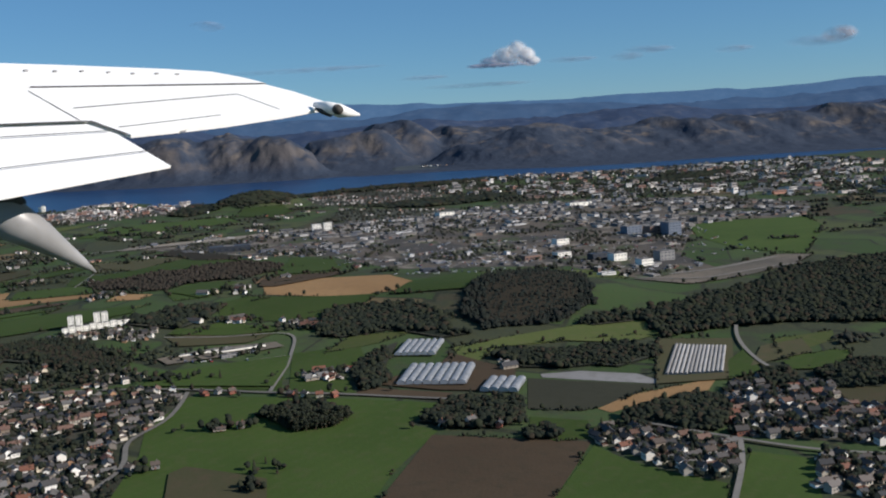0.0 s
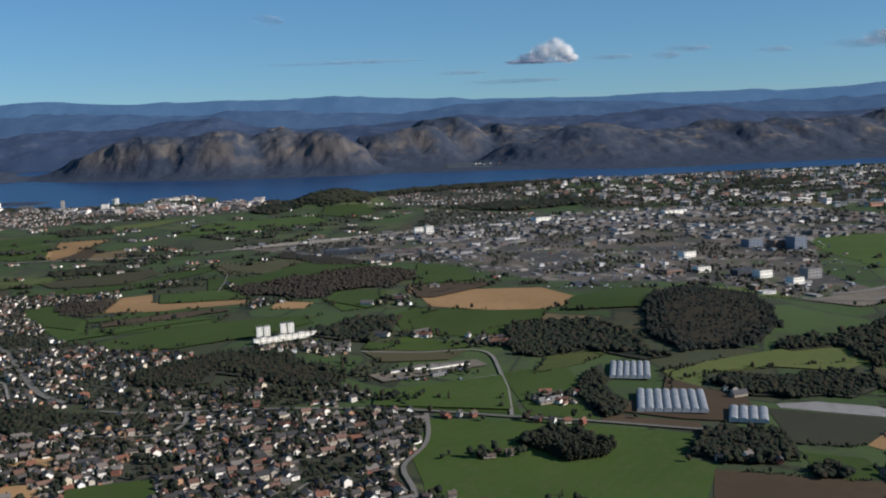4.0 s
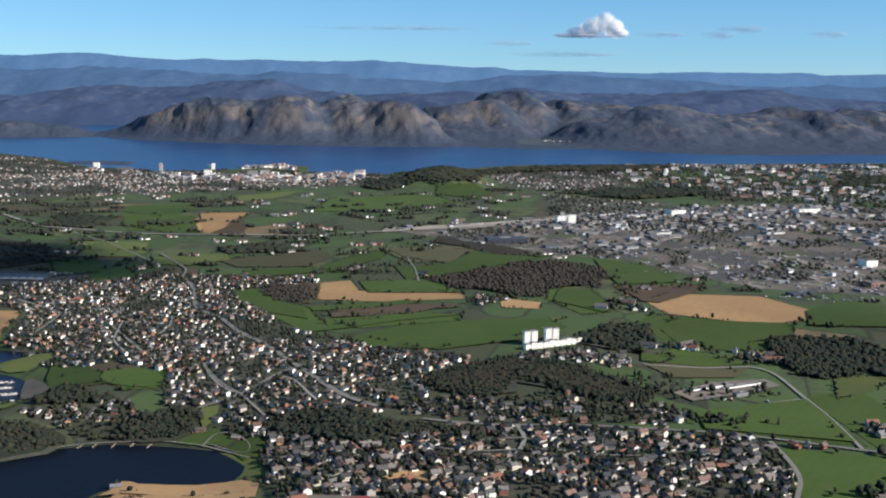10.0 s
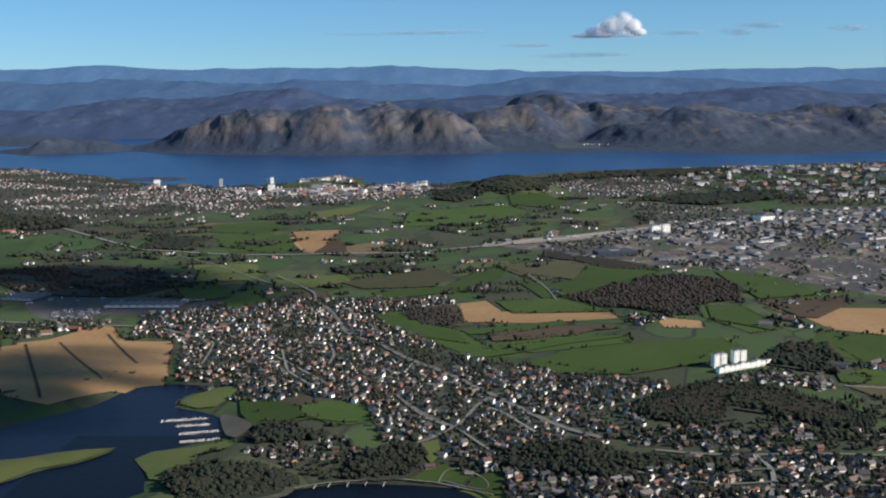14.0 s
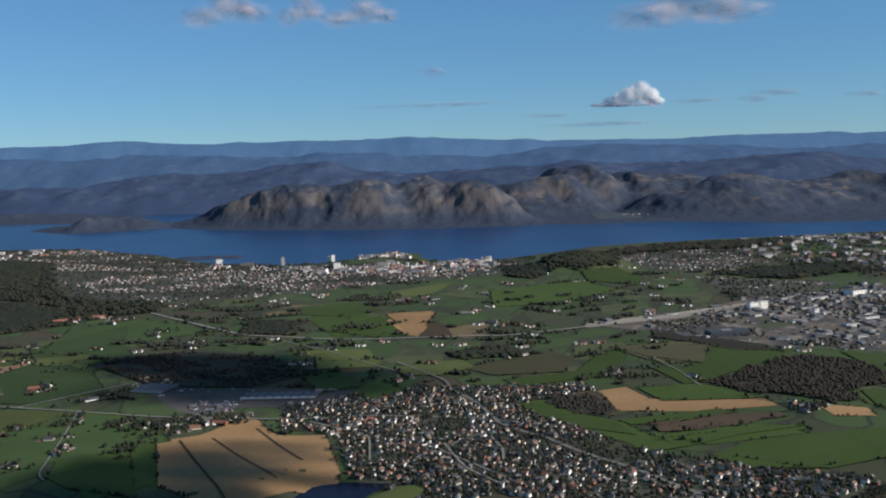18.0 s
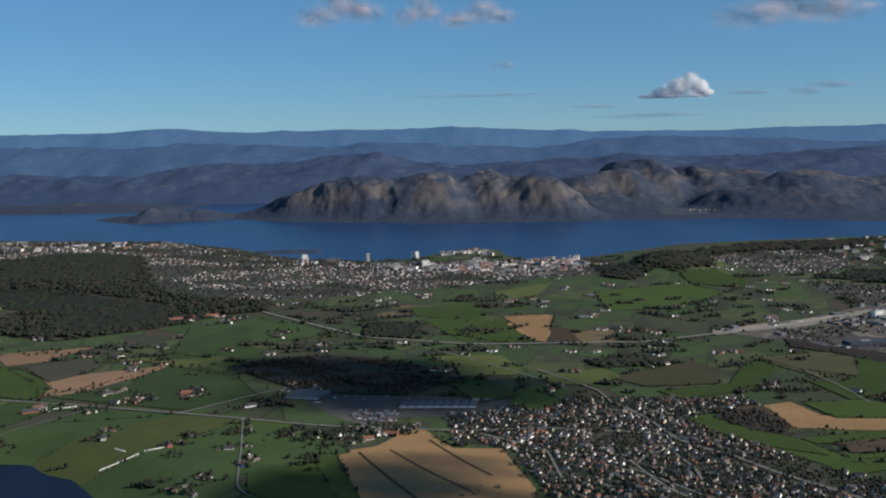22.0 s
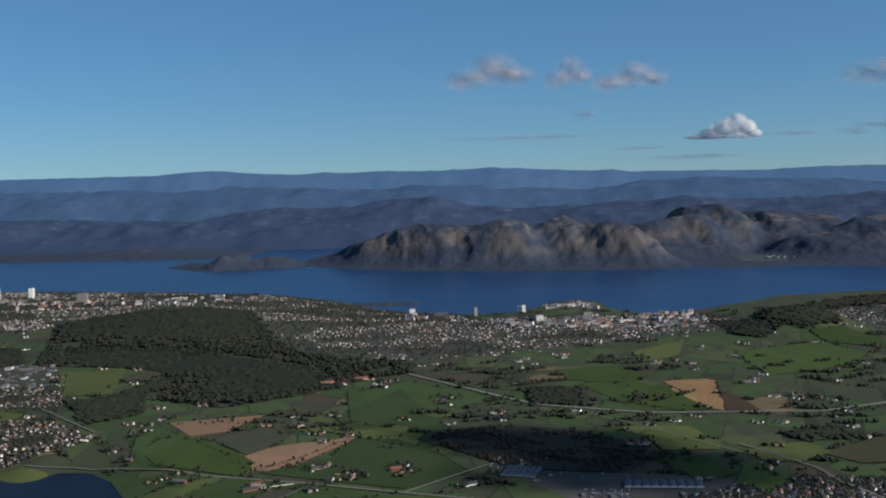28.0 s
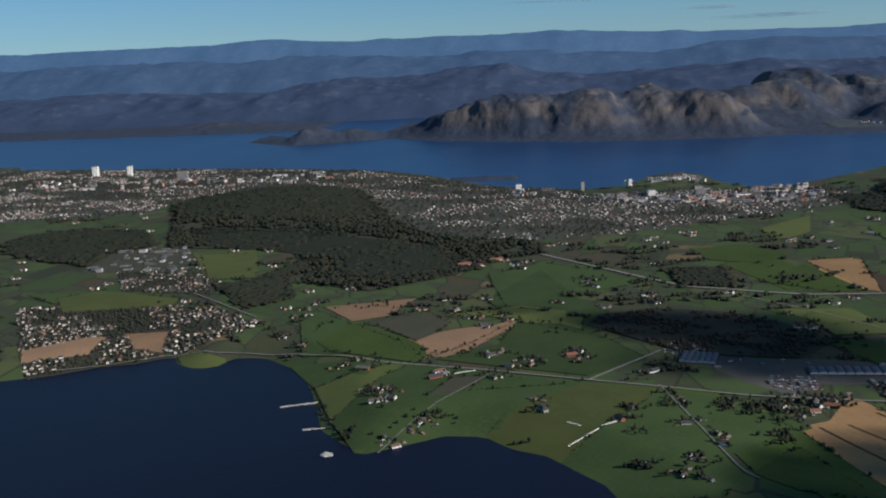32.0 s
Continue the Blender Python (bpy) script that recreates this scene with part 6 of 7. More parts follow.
def greenhouse(label, x, y, turn, spans, w, l, h, gutter=0.12, film=GLASSY):
    t = thing("greenhouse", label, "greenhouse")
    for k in range(spans):
        bm = bmesh.new()
        tunnel(bm, w - gutter, l, h)
        p = part("span", bm, film, t)
        p.location.x = w * (k + 0.5)
        g = part("gutter", boxes((w * k - gutter / 2, w * k + gutter / 2, 0, l, 0.4 * h, 0.45 * h)), DARK, t, "dark valley gutter")
    for k in range(spans):
        for y0 in (0.01, l - 0.03):
            bm = bmesh.new()
            r = [bm.verts.new((w * (k + 0.5) + (w - gutter) / 2 * math.cos(math.pi * i / 8), y0, h * (0.45 + 0.55 * math.sin(math.pi * i / 8)))) for i in range(9)]
            bm.faces.new([bm.verts.new((w * k + gutter / 2, y0, 0)), bm.verts.new((w * (k + 1) - gutter / 2, y0, 0)), *r])
            part("end_wall", bm, STEEL, t)
    part("side_wall", boxes((0, 0.06, 0.04, l - 0.04, 0, 0.45 * h), (w * spans - 0.06, w * spans, 0.04, l - 0.04, 0, 0.45 * h)), film, t)
    return put(t, at(x, y, turn, 0.3))


greenhouse("arched greenhouse of six joined pale spans", -14.6, 233, -0.16, 6, 1.62, 14.5, 0.9)
greenhouse("arched greenhouse of eight joined pale spans", -12.8, 205, -0.16, 8, 1.84, 15.5, 0.95)
greenhouse("small arched greenhouse of four pale spans", 4.4, 197.5, -0.26, 4, 1.95, 9.5, 0.95)
greenhouse("large glasshouse block of nine joined spans", -318, 374, 0.0, 9, 3.3, 8, 1.0, 0.12, SHADED_GLASS)
greenhouse("wide glasshouse of six joined spans", -366, 388, -0.2, 6, 2.4, 13, 1.0, 0.12, SHADED_GLASS)
for k in range(13):
    t = thing("polytunnel", "long white plastic tunnel over a crop row", "greenhouse", "crop tunnels")
    long = 28 - 0.35 * k
    bm = bmesh.new()
    tunnel(bm, 0.74, long, 0.48, 6)
    for y0 in (0.02, long - 0.1):
        r = [bm.verts.new((0.36 * math.cos(math.pi * i / 6), y0, 0.46 * (0.45 + 0.55 * math.sin(math.pi * i / 6)))) for i in range(7)]
        bm.faces.new([bm.verts.new((-0.36, y0, -0.1)), bm.verts.new((0.36, y0, -0.1)), *r])
    part("cover", bm, FLEECE, t)
    bm = bmesh.new()
    for i in range(0, 25, 4):
        box(bm, -0.40, -0.36, i, i + 0.06, 0, 0.25)
        box(bm, 0.36, 0.40, i, i + 0.06, 0, 0.25)
    part("hoop_feet", bm, STEEL, t)
    put(t, at(43.6 + 0.94 * k, 203.0 - 0.05 * k + 0.3 * abs(k - 4) ** 0.5, -0.30, 0.32))

# marina, jetties and boats
for a, b in (((-255, 252), (-243, 255)), ((-250, 248), (-241, 250)), ((-247, 242), (-237, 245)), ((-245, 236), (-235, 239))):
    d = Vector((b[0] - a[0], b[1] - a[1]))
    t = thing("pontoon", "floating timber marina pontoon with boats moored", "pontoon", "marina pontoons")
    part("deck", boxes((0, d.length, -0.16, 0.16, 0.0, 0.12)), TIMBER, t)
    for k in range(1, int(d.length / 2)):
        bm = bmesh.new()
        tube(bm, k * 2.0, 0.1, -0.5, 0.5, 0.05, 0.05, 6)
        part("mooring_post", bm, TIMBER, t)
    ang = math.atan2(d.y, d.x)
    put(t, Matrix.Translation((a[0], a[1], 0.0)) @ Matrix.Rotation(ang, 4, "Z"))
    for k in range(int(d.length / 0.62)):
        for side in (-1, 1):
            if rng.rand() < 0.2:
                continue
            bt = thing("boat", "small white moored motor boat", "boat", "moored boats")
            L, w = rng.uniform(0.45, 0.65), 0.13
            bm = bmesh.new()
            lo = [bm.verts.new(p) for p in ((0, -w * 0.7, -0.05), (L * 0.7, -w * 0.6, -0.05), (L * 0.95, 0, -0.02), (L * 0.7, w * 0.6, -0.05), (0, w * 0.7, -0.05))]
            hi = [bm.verts.new(p) for p in ((0, -w, 0.14), (L * 0.7, -w * 0.9, 0.17), (L, 0, 0.2), (L * 0.7, w * 0.9, 0.17), (0, w, 0.14))]
            for i in range(5):
                bm.faces.new((lo[i], lo[(i + 1) % 5], hi[(i + 1) % 5], hi[i]))
            bm.faces.new(lo[::-1]), bm.faces.new(hi)
            part("hull", bm, WHITE, bt)
            part("cabin", boxes((L * 0.3, L * 0.65, -w * 0.6, w * 0.6, 0.165, 0.32)), WHITE, bt)
            part("windscreen", boxes((L * 0.655, L * 0.67, -w * 0.5, w * 0.5, 0.2, 0.3)), PANE, bt)
            put(bt, Matrix.Translation((a[0], a[1], 0.0)) @ Matrix.Rotation(ang, 4, "Z") @ Matrix.Translation((0.3 + 0.62 * k, side * 0.22, 0.02)) @ Matrix.Rotation(side * math.pi / 2, 4, "Z"))
for x, y in ((-206, 209), (-203, 210), (-199, 210.3), (-195, 211), (-191, 210.5)):
    t = thing("jetty", "short timber jetty on the lake shore", "jetty", "lake jetties")
    part("deck", boxes((-0.12, 0.12, -2.0, 1.5, 0.12, 0.2)), TIMBER, t)
    for k in range(4):
        bm = bmesh.new()
        tube(bm, 0.1 * (-1) ** k, -1.9 + 0.5 * k, -0.6, 0.3, 0.03, 0.03, 6)
        part("mooring_post", bm, TIMBER, t)
    put(t, Matrix.Translation((x, y, 0.0)) @ Matrix.Rotation(rng.uniform(-0.2, 0.2), 4, "Z"))
field("quay", "grey gravel quay beside the marina", GRAVEL, [(-240, 255), (-239, 256), (-232, 249), (-228, 243), (-229, 237), (-230, 233), (-234, 239), (-237, 246)], 0.25)
field("spit", "low green grassy spit in the bay", MEADOW, SPIT, 0.1)
for a, b, w in (((-519, 344), (-505, 350), 0.8), ((-503, 321), (-492, 324), 0.7), ((-392, 300), (-405, 307), 0.7)):
    d = Vector((b[0] - a[0], b[1] - a[1]))
    t = thing("breakwater", "narrow stone breakwater in the bay", "breakwater")
    bm, r = bmesh.new(), random.Random(5)
    for k in range(int(d.length / 0.7)):
        lump(bm, 0.7 * k, r.uniform(-0.2, 0.2), 0.05, w * r.uniform(0.6, 1), 0.35, k)
    part("boulders", bm, CONCRETE, t)
    put(t, Matrix.Translation((a[0], a[1], 0)) @ Matrix.Rotation(math.atan2(d.y, d.x), 4, "Z"))
t = thing("skerry", "bare pale rock in the bay", "rock")
bm = bmesh.new()
lump(bm, 0, 0, 0.0, 2.0, 0.6, 3, 0, 2)
part("rock", bm, CONCRETE, t)
put(t, Matrix.Translation((-488, 299, 0)))


def make_barn(w, d, h, top, wallm, roofm, label, group="farm barns"):
    t = thing("barn", label, "barn", group)
    bm = bmesh.new()
    gable(bm, w, d, h, top)
    part("wall", bm, wallm, t)
    bm = bmesh.new()
    roof(bm, w, d, h, top, 0.15, 0.1, 0)
    part("roof", bm, roofm, t)
    part("gate", boxes((w - 0.01, w + 0.03, -0.35, 0.35, 0, 0.7)), DARK, t)
    for x in (-0.6, 0.0, 0.6):
        part("window", boxes((x * w - 0.2, x * w + 0.2, -d - 0.02, -d + 0.01, 0.35, 0.6)), PANE, t)
    return t


RED_HALL = put(make_barn(5.4, 1.5, 0.9, 1.5, WALL1, REDPAINT, "long red farm hall with a red metal roof"), at(-143, 169.5, 0.28, 0.1))
BARNS = [make_barn(2.2, 1.0, 0.9, 1.7, WALL1, ROOF1, "white farm barn with a tiled roof"), make_barn(3.0, 1.1, 0.8, 1.6, WALL1, ROOF1, "long farm barn beside the yard")]
put(BARNS[0], at(-409, 395, 0.3, 0.3)), put(BARNS[1], at(-462, 367, 0.6, 0.3))
FARMS = [(-477,339),(-462,370),(-429,383),(-411,399),(-406,386),(-450,440),(-471,469),(-418,332),(-385,325),(-374,351),(-367,321),(-359,305),(-466,308),(-436,367),(-445,397),(-491,379),(-534,415),(-547,459),(-542,487),(-481,591),(-447,566),(-403,521),(-368,490),(-320,342),(-328,336),(-337,340)]
FARMS2 = [(-405,527),(-371,490),(-336,501),(-269,644),(-262,630),(-308,440),(-257,405),(-219,534),(-211,447),(-381,373),(-424,382),(-444,399),(-460,370),(-476,341),(-171,405),(-142,387),(-115,331),(-119,328),(-61,362),(-373,411),(-323,347),(-448,582),(-261,399),(-247,433)]
FARMS3 = [(-73,329),(-68,320),(-118,336),(-60,277),(-57,275),(-39,268),(-28,218),(-81,459),(-76,459),(-36,388),(-243,562),(-210,528),(-214,714),(-186,759),(-161,718),(-128,700),(-228,656),(-208,489),(-30,215),(-27,213),(13,218),(-67,275),(-44,274),(-40,270),(-76,318),(-73,330)]
fx, fy, singles = [], [], len(near_houses[:170])
for i, (x, y) in enumerate(FARMS3 + FARMS + FARMS2):
    near = y < 420
    for k in range(rng.randint(2, 5)):
        ang, dist = rng.uniform(0, 6.28), rng.uniform(0.5, 4.5)
        xx, yy = x + dist * math.cos(ang) * 1.3, y + dist * math.sin(ang)
        if not off_roads(np.array([xx]), np.array([yy]), 1.6)[0]:
            continue
        m = at(xx, yy, rng.uniform(0, 3.1), 0.25, rng.uniform(0.65, 0.95))
        if k == 0:
            copy_thing(BARNS[i % 2], m)
        elif singles < 300:
            copy_thing(HOUSE_KIND[rng.randint(0, 5)], m)
            singles += 1
    n = rng.randint(5, 11)
    fx.append(x + rng.normal(0, 2.4, n)), fy.append(y + rng.normal(0, 1.6, n))
for x, y, n, sx_, sy_ in ((-33, 149, 14, 1.4, 1.2), (-43, 180.5, 22, 4.5, 0.8), (-53, 161, 12, 2.5, 2.5), (2, 174, 16, 4.5, 1.2), (-33, 158, 10, 2.0, 1.2), (-29, 213.5, 14, 2.5, 1.2), (-58, 241, 26, 9, 3), (-30, 200.5, 14, 8, 0.8), (40, 168, 16, 8, 6), (-76, 238, 40, 5, 4), (-336, 335, 50, 5, 7), (-340, 307, 16, 3, 2), (-66, 218, 30, 6, 1.5), (62, 132, 14, 5, 9), (-100, 224, 60, 16, 3)):
    fx.append(x + rng.normal(0, sx_, n)), fy.append(y + rng.normal(0, sy_, n))
# hamlets and yards on the headland: centre and number of houses
HAMLETS = ((-77, 457, 5), (-115, 331, 7), (-173, 399, 6), (-170, 411, 4), (-506, 384, 5), (-501, 388, 4), (-482, 349, 10), (-480, 354, 8), (-550, 473, 4), (-546, 426, 4), (-428, 392, 7), (-422, 389, 5), (-409, 402, 8), (-404, 394, 6), (-419, 342, 4), (-386, 335, 4), (-372, 384, 5), (-371, 343, 5), (-364, 325, 4), (-384, 289, 3), (-372, 281, 5), (-366, 276, 4), (-366, 291, 6), (-358, 311, 3), (-350, 343, 4), (-344, 339, 6), (-334, 344, 6), (-324, 349, 9), (-318, 347, 9), (-313, 351, 6), (-330, 335, 5), (-457, 456, 5), (-444, 460, 4), (-464, 319, 7), (-460, 326, 7), (-470, 310, 4), (-438, 368, 3), (-448, 585, 6), (-404, 534, 5), (-419, 485, 4), (-373, 503, 5), (-301, 474, 4), (-312, 463, 3), (-450, 313, 3))
for x, y, n in HAMLETS:
    hx = x + rng.normal(0, 0.9 + 0.28 * n, n)
    hy = y + rng.normal(0, 0.8 + 0.2 * n, n)
    ok = off_roads(hx, hy, 1.3) & (land(hx, hy) > 0.2)
    hx, hy = hx[ok], hy[ok]
    if len(hx):
        tagged(bulk("houses", HOUSE_SHAPES, HOUSE_MATS, hx, hy, land(hx, hy) - 0.05, rng.uniform(0.7, 1.15, len(hx)), rng.uniform(0, 3, len(hx)), rng.randint(0, len(HOUSE_SHAPES), len(hx))), "hamlet of white and red wooden houses among fields", "houses", kind="stuff")
    fx.append(x + rng.normal(0, 0.8 + 0.3 * n, 2 * n)), fy.append(y + rng.normal(0, 0.6 + 0.2 * n, 2 * n))
for x, y, n, sx_, sy_ in ((-77, 459, 24, 5, 3), (-115, 332, 20, 4, 3), (-175, 399, 30, 5, 4), (-146, 416, 12, 5, 2), (-161, 394, 22, 4, 2.5), (-197, 505, 30, 10, 4), (-176, 448, 24, 6, 4), (-70, 388, 12, 3, 2), (-384, 289, 26, 2.5, 1.5), (-345, 335, 40, 6, 4), (-338, 314, 12, 2, 1.5), (-386, 335, 14, 2, 1.5), (-319, 345, 40, 9, 3), (-371, 338, 16, 3, 2), (-437, 375, 10, 4, 1), (-406, 538, 14, 6, 3), (-354, 341, 18, 3, 3), (-501, 338, 14, 1, 4), (-485, 312, 22, 1.5, 5), (-459, 329, 30, 6, 1.5), (-429, 310, 10, 6, 1), (-446, 399, 14, 8, 1), (-495, 388, 14, 6, 3), (-467, 460, 16, 7, 4), (-512, 478, 14, 8, 3), (-552, 436, 14, 6, 4), (-370, 390, 16, 4, 3), (-383, 312, 10, 3, 2)):
    fx.append(x + rng.normal(0, sx_, n)), fy.append(y + rng.normal(0, sy_, n))
fx, fy = np.concatenate(fx), np.concatenate(fy)
ok = off_roads(fx, fy, 0.8) & (land(fx, fy) > 0.15)
fx, fy = fx[ok], fy[ok]
plant("farm_trees", "dark shelter trees round the farmyards", fx, fy, rng.uniform(0.7, 1.5, len(fx)))

for x, y, k in ((-3, 175, 4), (2, 175.5, 0), (7, 173, 4), (-44, 179, 3), (-40.5, 180, 4), (-31, 212, 0), (-27, 212.5, 4), (-55, 160, 2), (-51, 161, 4), (-34, 198.6, 4), (-31, 198, 4), (-28, 197.4, 4), (-25, 197, 4), (-53, 203.5, 1), (-50, 203.5, 4), (-47, 203, 4)):
    copy_thing(HOUSE_KIND[k], at(x, y, rng.uniform(0, 3.1), 0.25, 0.9))
copy_thing(BARNS[0], at(-189, 184.5, 0.2, 0.2, 0.5))
copy_thing(RED_HALL, at(-23, 220.5, -0.4, 0.25, 0.45))
for x, y, w in ((-63.5, 240.8, 5.2), (-57.0, 245.0, 1.4), (-53.5, 244.8, 6.2), (-55, 238.5, 2.2)):
    block("school_hall", "long low white school hall with a flat roof", x, y, 0.5, w, 0.8, 0.75, WHITE if w > 4 else CLAD1, 1, "building", "white school halls", 6)
# scattered far farmsteads
qx, qy = rng.uniform(-900, 20, 330), rng.uniform(430, 860, 330)
ok = clear(qx, qy, FIELDS) & clear(qx, qy, TOWNS) & clear(qx, qy, WOODS) & clear(qx, qy, YARDS) & off_roads(qx, qy, 3)
qx, qy = qx[ok], qy[ok]
qx, qy = np.concatenate([qx, qx + 2.5, qx - 2]), np.concatenate([qy, qy + 1.5, qy + 2])
tagged(bulk("farmsteads", FAR_HOUSES, FAR_MATS, qx, qy, land(qx, qy) - 0.05, np.full(len(qx), 1.2), rng.uniform(0, 3, len(qx)), rng.randint(0, 5, len(qx))), "white farmhouses scattered over the far fields", "houses", kind="stuff")

hx = rng.uniform(-35, 35, 34)
tagged(bulk("shore_houses", FAR_HOUSES, [WALLS, ROOFS], hx, rng.uniform(1500, 1535, 34), np.full(34, 5.0), rng.uniform(1.2, 2.2, 34), rng.uniform(0, 3, 34), rng.randint(0, 5, 34)), "white houses on the far shore of the fjord", "houses", kind="stuff")
# parked vehicles, too many and too small to part
CAR_PAINT = pick_mat("car_paint", [(0.70, 0.70, 0.70), (0.45, 0.46, 0.48), (0.05, 0.05, 0.06), (0.30, 0.04, 0.03), (0.06, 0.10, 0.22), (0.62, 0.62, 0.60), (0.20, 0.21, 0.22)], 0.35, 0.5)


def car_bulk():
    bm = bmesh.new()
    box(bm, -0.36, 0.36, -0.15, 0.15, 0.05, 0.14, 0)
    v = [bm.verts.new(p) for p in ((-0.3, -0.14, 0.142), (0.2, -0.14, 0.142), (0.2, 0.14, 0.142), (-0.3, 0.14, 0.142), (-0.22, -0.11, 0.24), (0.06, -0.11, 0.24), (0.06, 0.11, 0.24), (-0.22, 0.11, 0.24))]
    for k, f in enumerate(((4, 5, 6, 7), (0, 1, 5, 4), (1, 2, 6, 5), (2, 3, 7, 6), (3, 0, 4, 7))):
        bm.faces.new([v[i] for i in f]).material_index = 0 if k == 0 else 1
    for x in (-0.22, 0.22):
        box(bm, x - 0.06, x + 0.06, -0.155, 0.155, 0.0, 0.1, 2)
    return tris_of(bm)


cx, cy = [], []
for x0, x1, y0, y1, n in ((-371, -351, 393, 414, 60), (-333, -316, 353, 372, 70), (-60, 120, 380, 480, 260), (-20, 80, 340, 380, 90), (-140, -60, 470, 540, 80), (-66, -48, 234, 244, 24)):
    row = rng.uniform(y0, y1, max(3, n // 9))
    cx.append(rng.uniform(x0, x1, n)), cy.append(row[rng.randint(0, len(row), n)] + rng.normal(0, 0.25, n))
cx, cy = np.concatenate(cx), np.concatenate(cy)
tagged(bulk("parked_vehicles", [car_bulk()], [CAR_PAINT, PANE, DARK], cx, cy, land(cx, cy) + 0.05, rng.uniform(1.0, 2.2, len(cx)), rng.choice([0.4, 1.97], len(cx)) + rng.normal(0, 0.05, len(cx)), np.zeros(len(cx), int)), "parked cars and vans on the yards", "vehicles", kind="stuff")
RED_WORKS = make_barn(4.0, 1.6, 1.0, 1.8, WALL1, REDTILE, "long works hall with a red tiled roof", "red-roofed works")
put(RED_WORKS, at(-480, 578, 0.45, 0.25))
for x, y, tt in ((-471, 585, 0.45), (-462, 590, 0.45), (-470, 575, 2.0)):
    copy_thing(RED_WORKS, at(x, y, tt, 0.25))
# wrapped bales laid in rows
for a, b in (((-407, 306), (-397, 315)), ((-396, 317), (-390, 322)), ((-408, 321), (-403, 318)), ((-455, 372), (-447, 376))):
    t = thing("bale_row", "row of white plastic-wrapped silage bales on grass", "bales", "silage bale rows")
    n = int(math.hypot(b[0] - a[0], b[1] - a[1]) / 0.42)
    for k in range(n):
        bm = bmesh.new()
        tube(bm, 0, 0, 0, 0.34, 0.19, 0.18, 8)
        o = part("bale", bm, WHITE, t)
        x, y = a[0] + (b[0] - a[0]) * k / n, a[1] + (b[1] - a[1]) * k / n
        o.matrix_basis = at(x, y, 0, 0.26)

# single trees of the near copse
def make_tree(seed, tall, label):
    r = random.Random(seed)
    t = thing("tree", label, "tree", "trees of the round copse")
    bm = bmesh.new()
    tube(bm, 0, 0, 0, 0.55 * tall, 0.09, 0.04, 6)
    for k in range(3):
        a = r.uniform(0, 6.28)
        p, q = Vector((0, 0, 0.4 * tall)), Vector((0.3 * math.cos(a), 0.3 * math.sin(a), 0.62 * tall))
        s1 = [bm.verts.new(p + Vector((0.03 * math.cos(b), 0.03 * math.sin(b), 0))) for b in (0, 2.1, 4.2)]
        s3 = [bm.verts.new(q + Vector((0.015 * math.cos(b), 0.015 * math.sin(b), 0))) for b in (0, 2.1, 4.2)]
        for i in range(3):
            bm.faces.new((s1[i], s1[(i + 1) % 3], s3[(i + 1) % 3], s3[i]))
    part("trunk", bm, BARK, t)
    bm = bmesh.new()
    for k in range(26):
        a, q, z = r.uniform(0, 6.28), 0.52 * math.sqrt(r.random()), r.uniform(0.32, 1.0)
        q *= math.sin(min(1, max(0.25, (1.08 - z) * 1.6)) * math.pi / 2)
        lump(bm, q * math.cos(a), q * math.sin(a), z * tall, r.uniform(0.13, 0.24), r.uniform(0.11, 0.2), seed * 97 + k)
    part("crown", bm, LEAF1, t)
    return t


TREE_KIND = [make_tree(k, 1.3 + 0.15 * k, "dark bushy autumn tree in the copse") for k in range(4)]
SINGLE_TREES.sort(key=lambda q: q[1])
rest = np.array(SINGLE_TREES[130:])
plant("copse_trees", "dark autumn trees at the back of the copse", rest[:, 0], rest[:, 1], rng.uniform(0.9, 1.4, len(rest)))
for i, (x, y) in enumerate(SINGLE_TREES[:130]):
    m = at(x, y, rng.uniform(0, 6.28), 0.2, rng.uniform(0.8, 1.25))
    put(TREE_KIND[i], m) if i < 4 else copy_thing(TREE_KIND[i % 4], m)

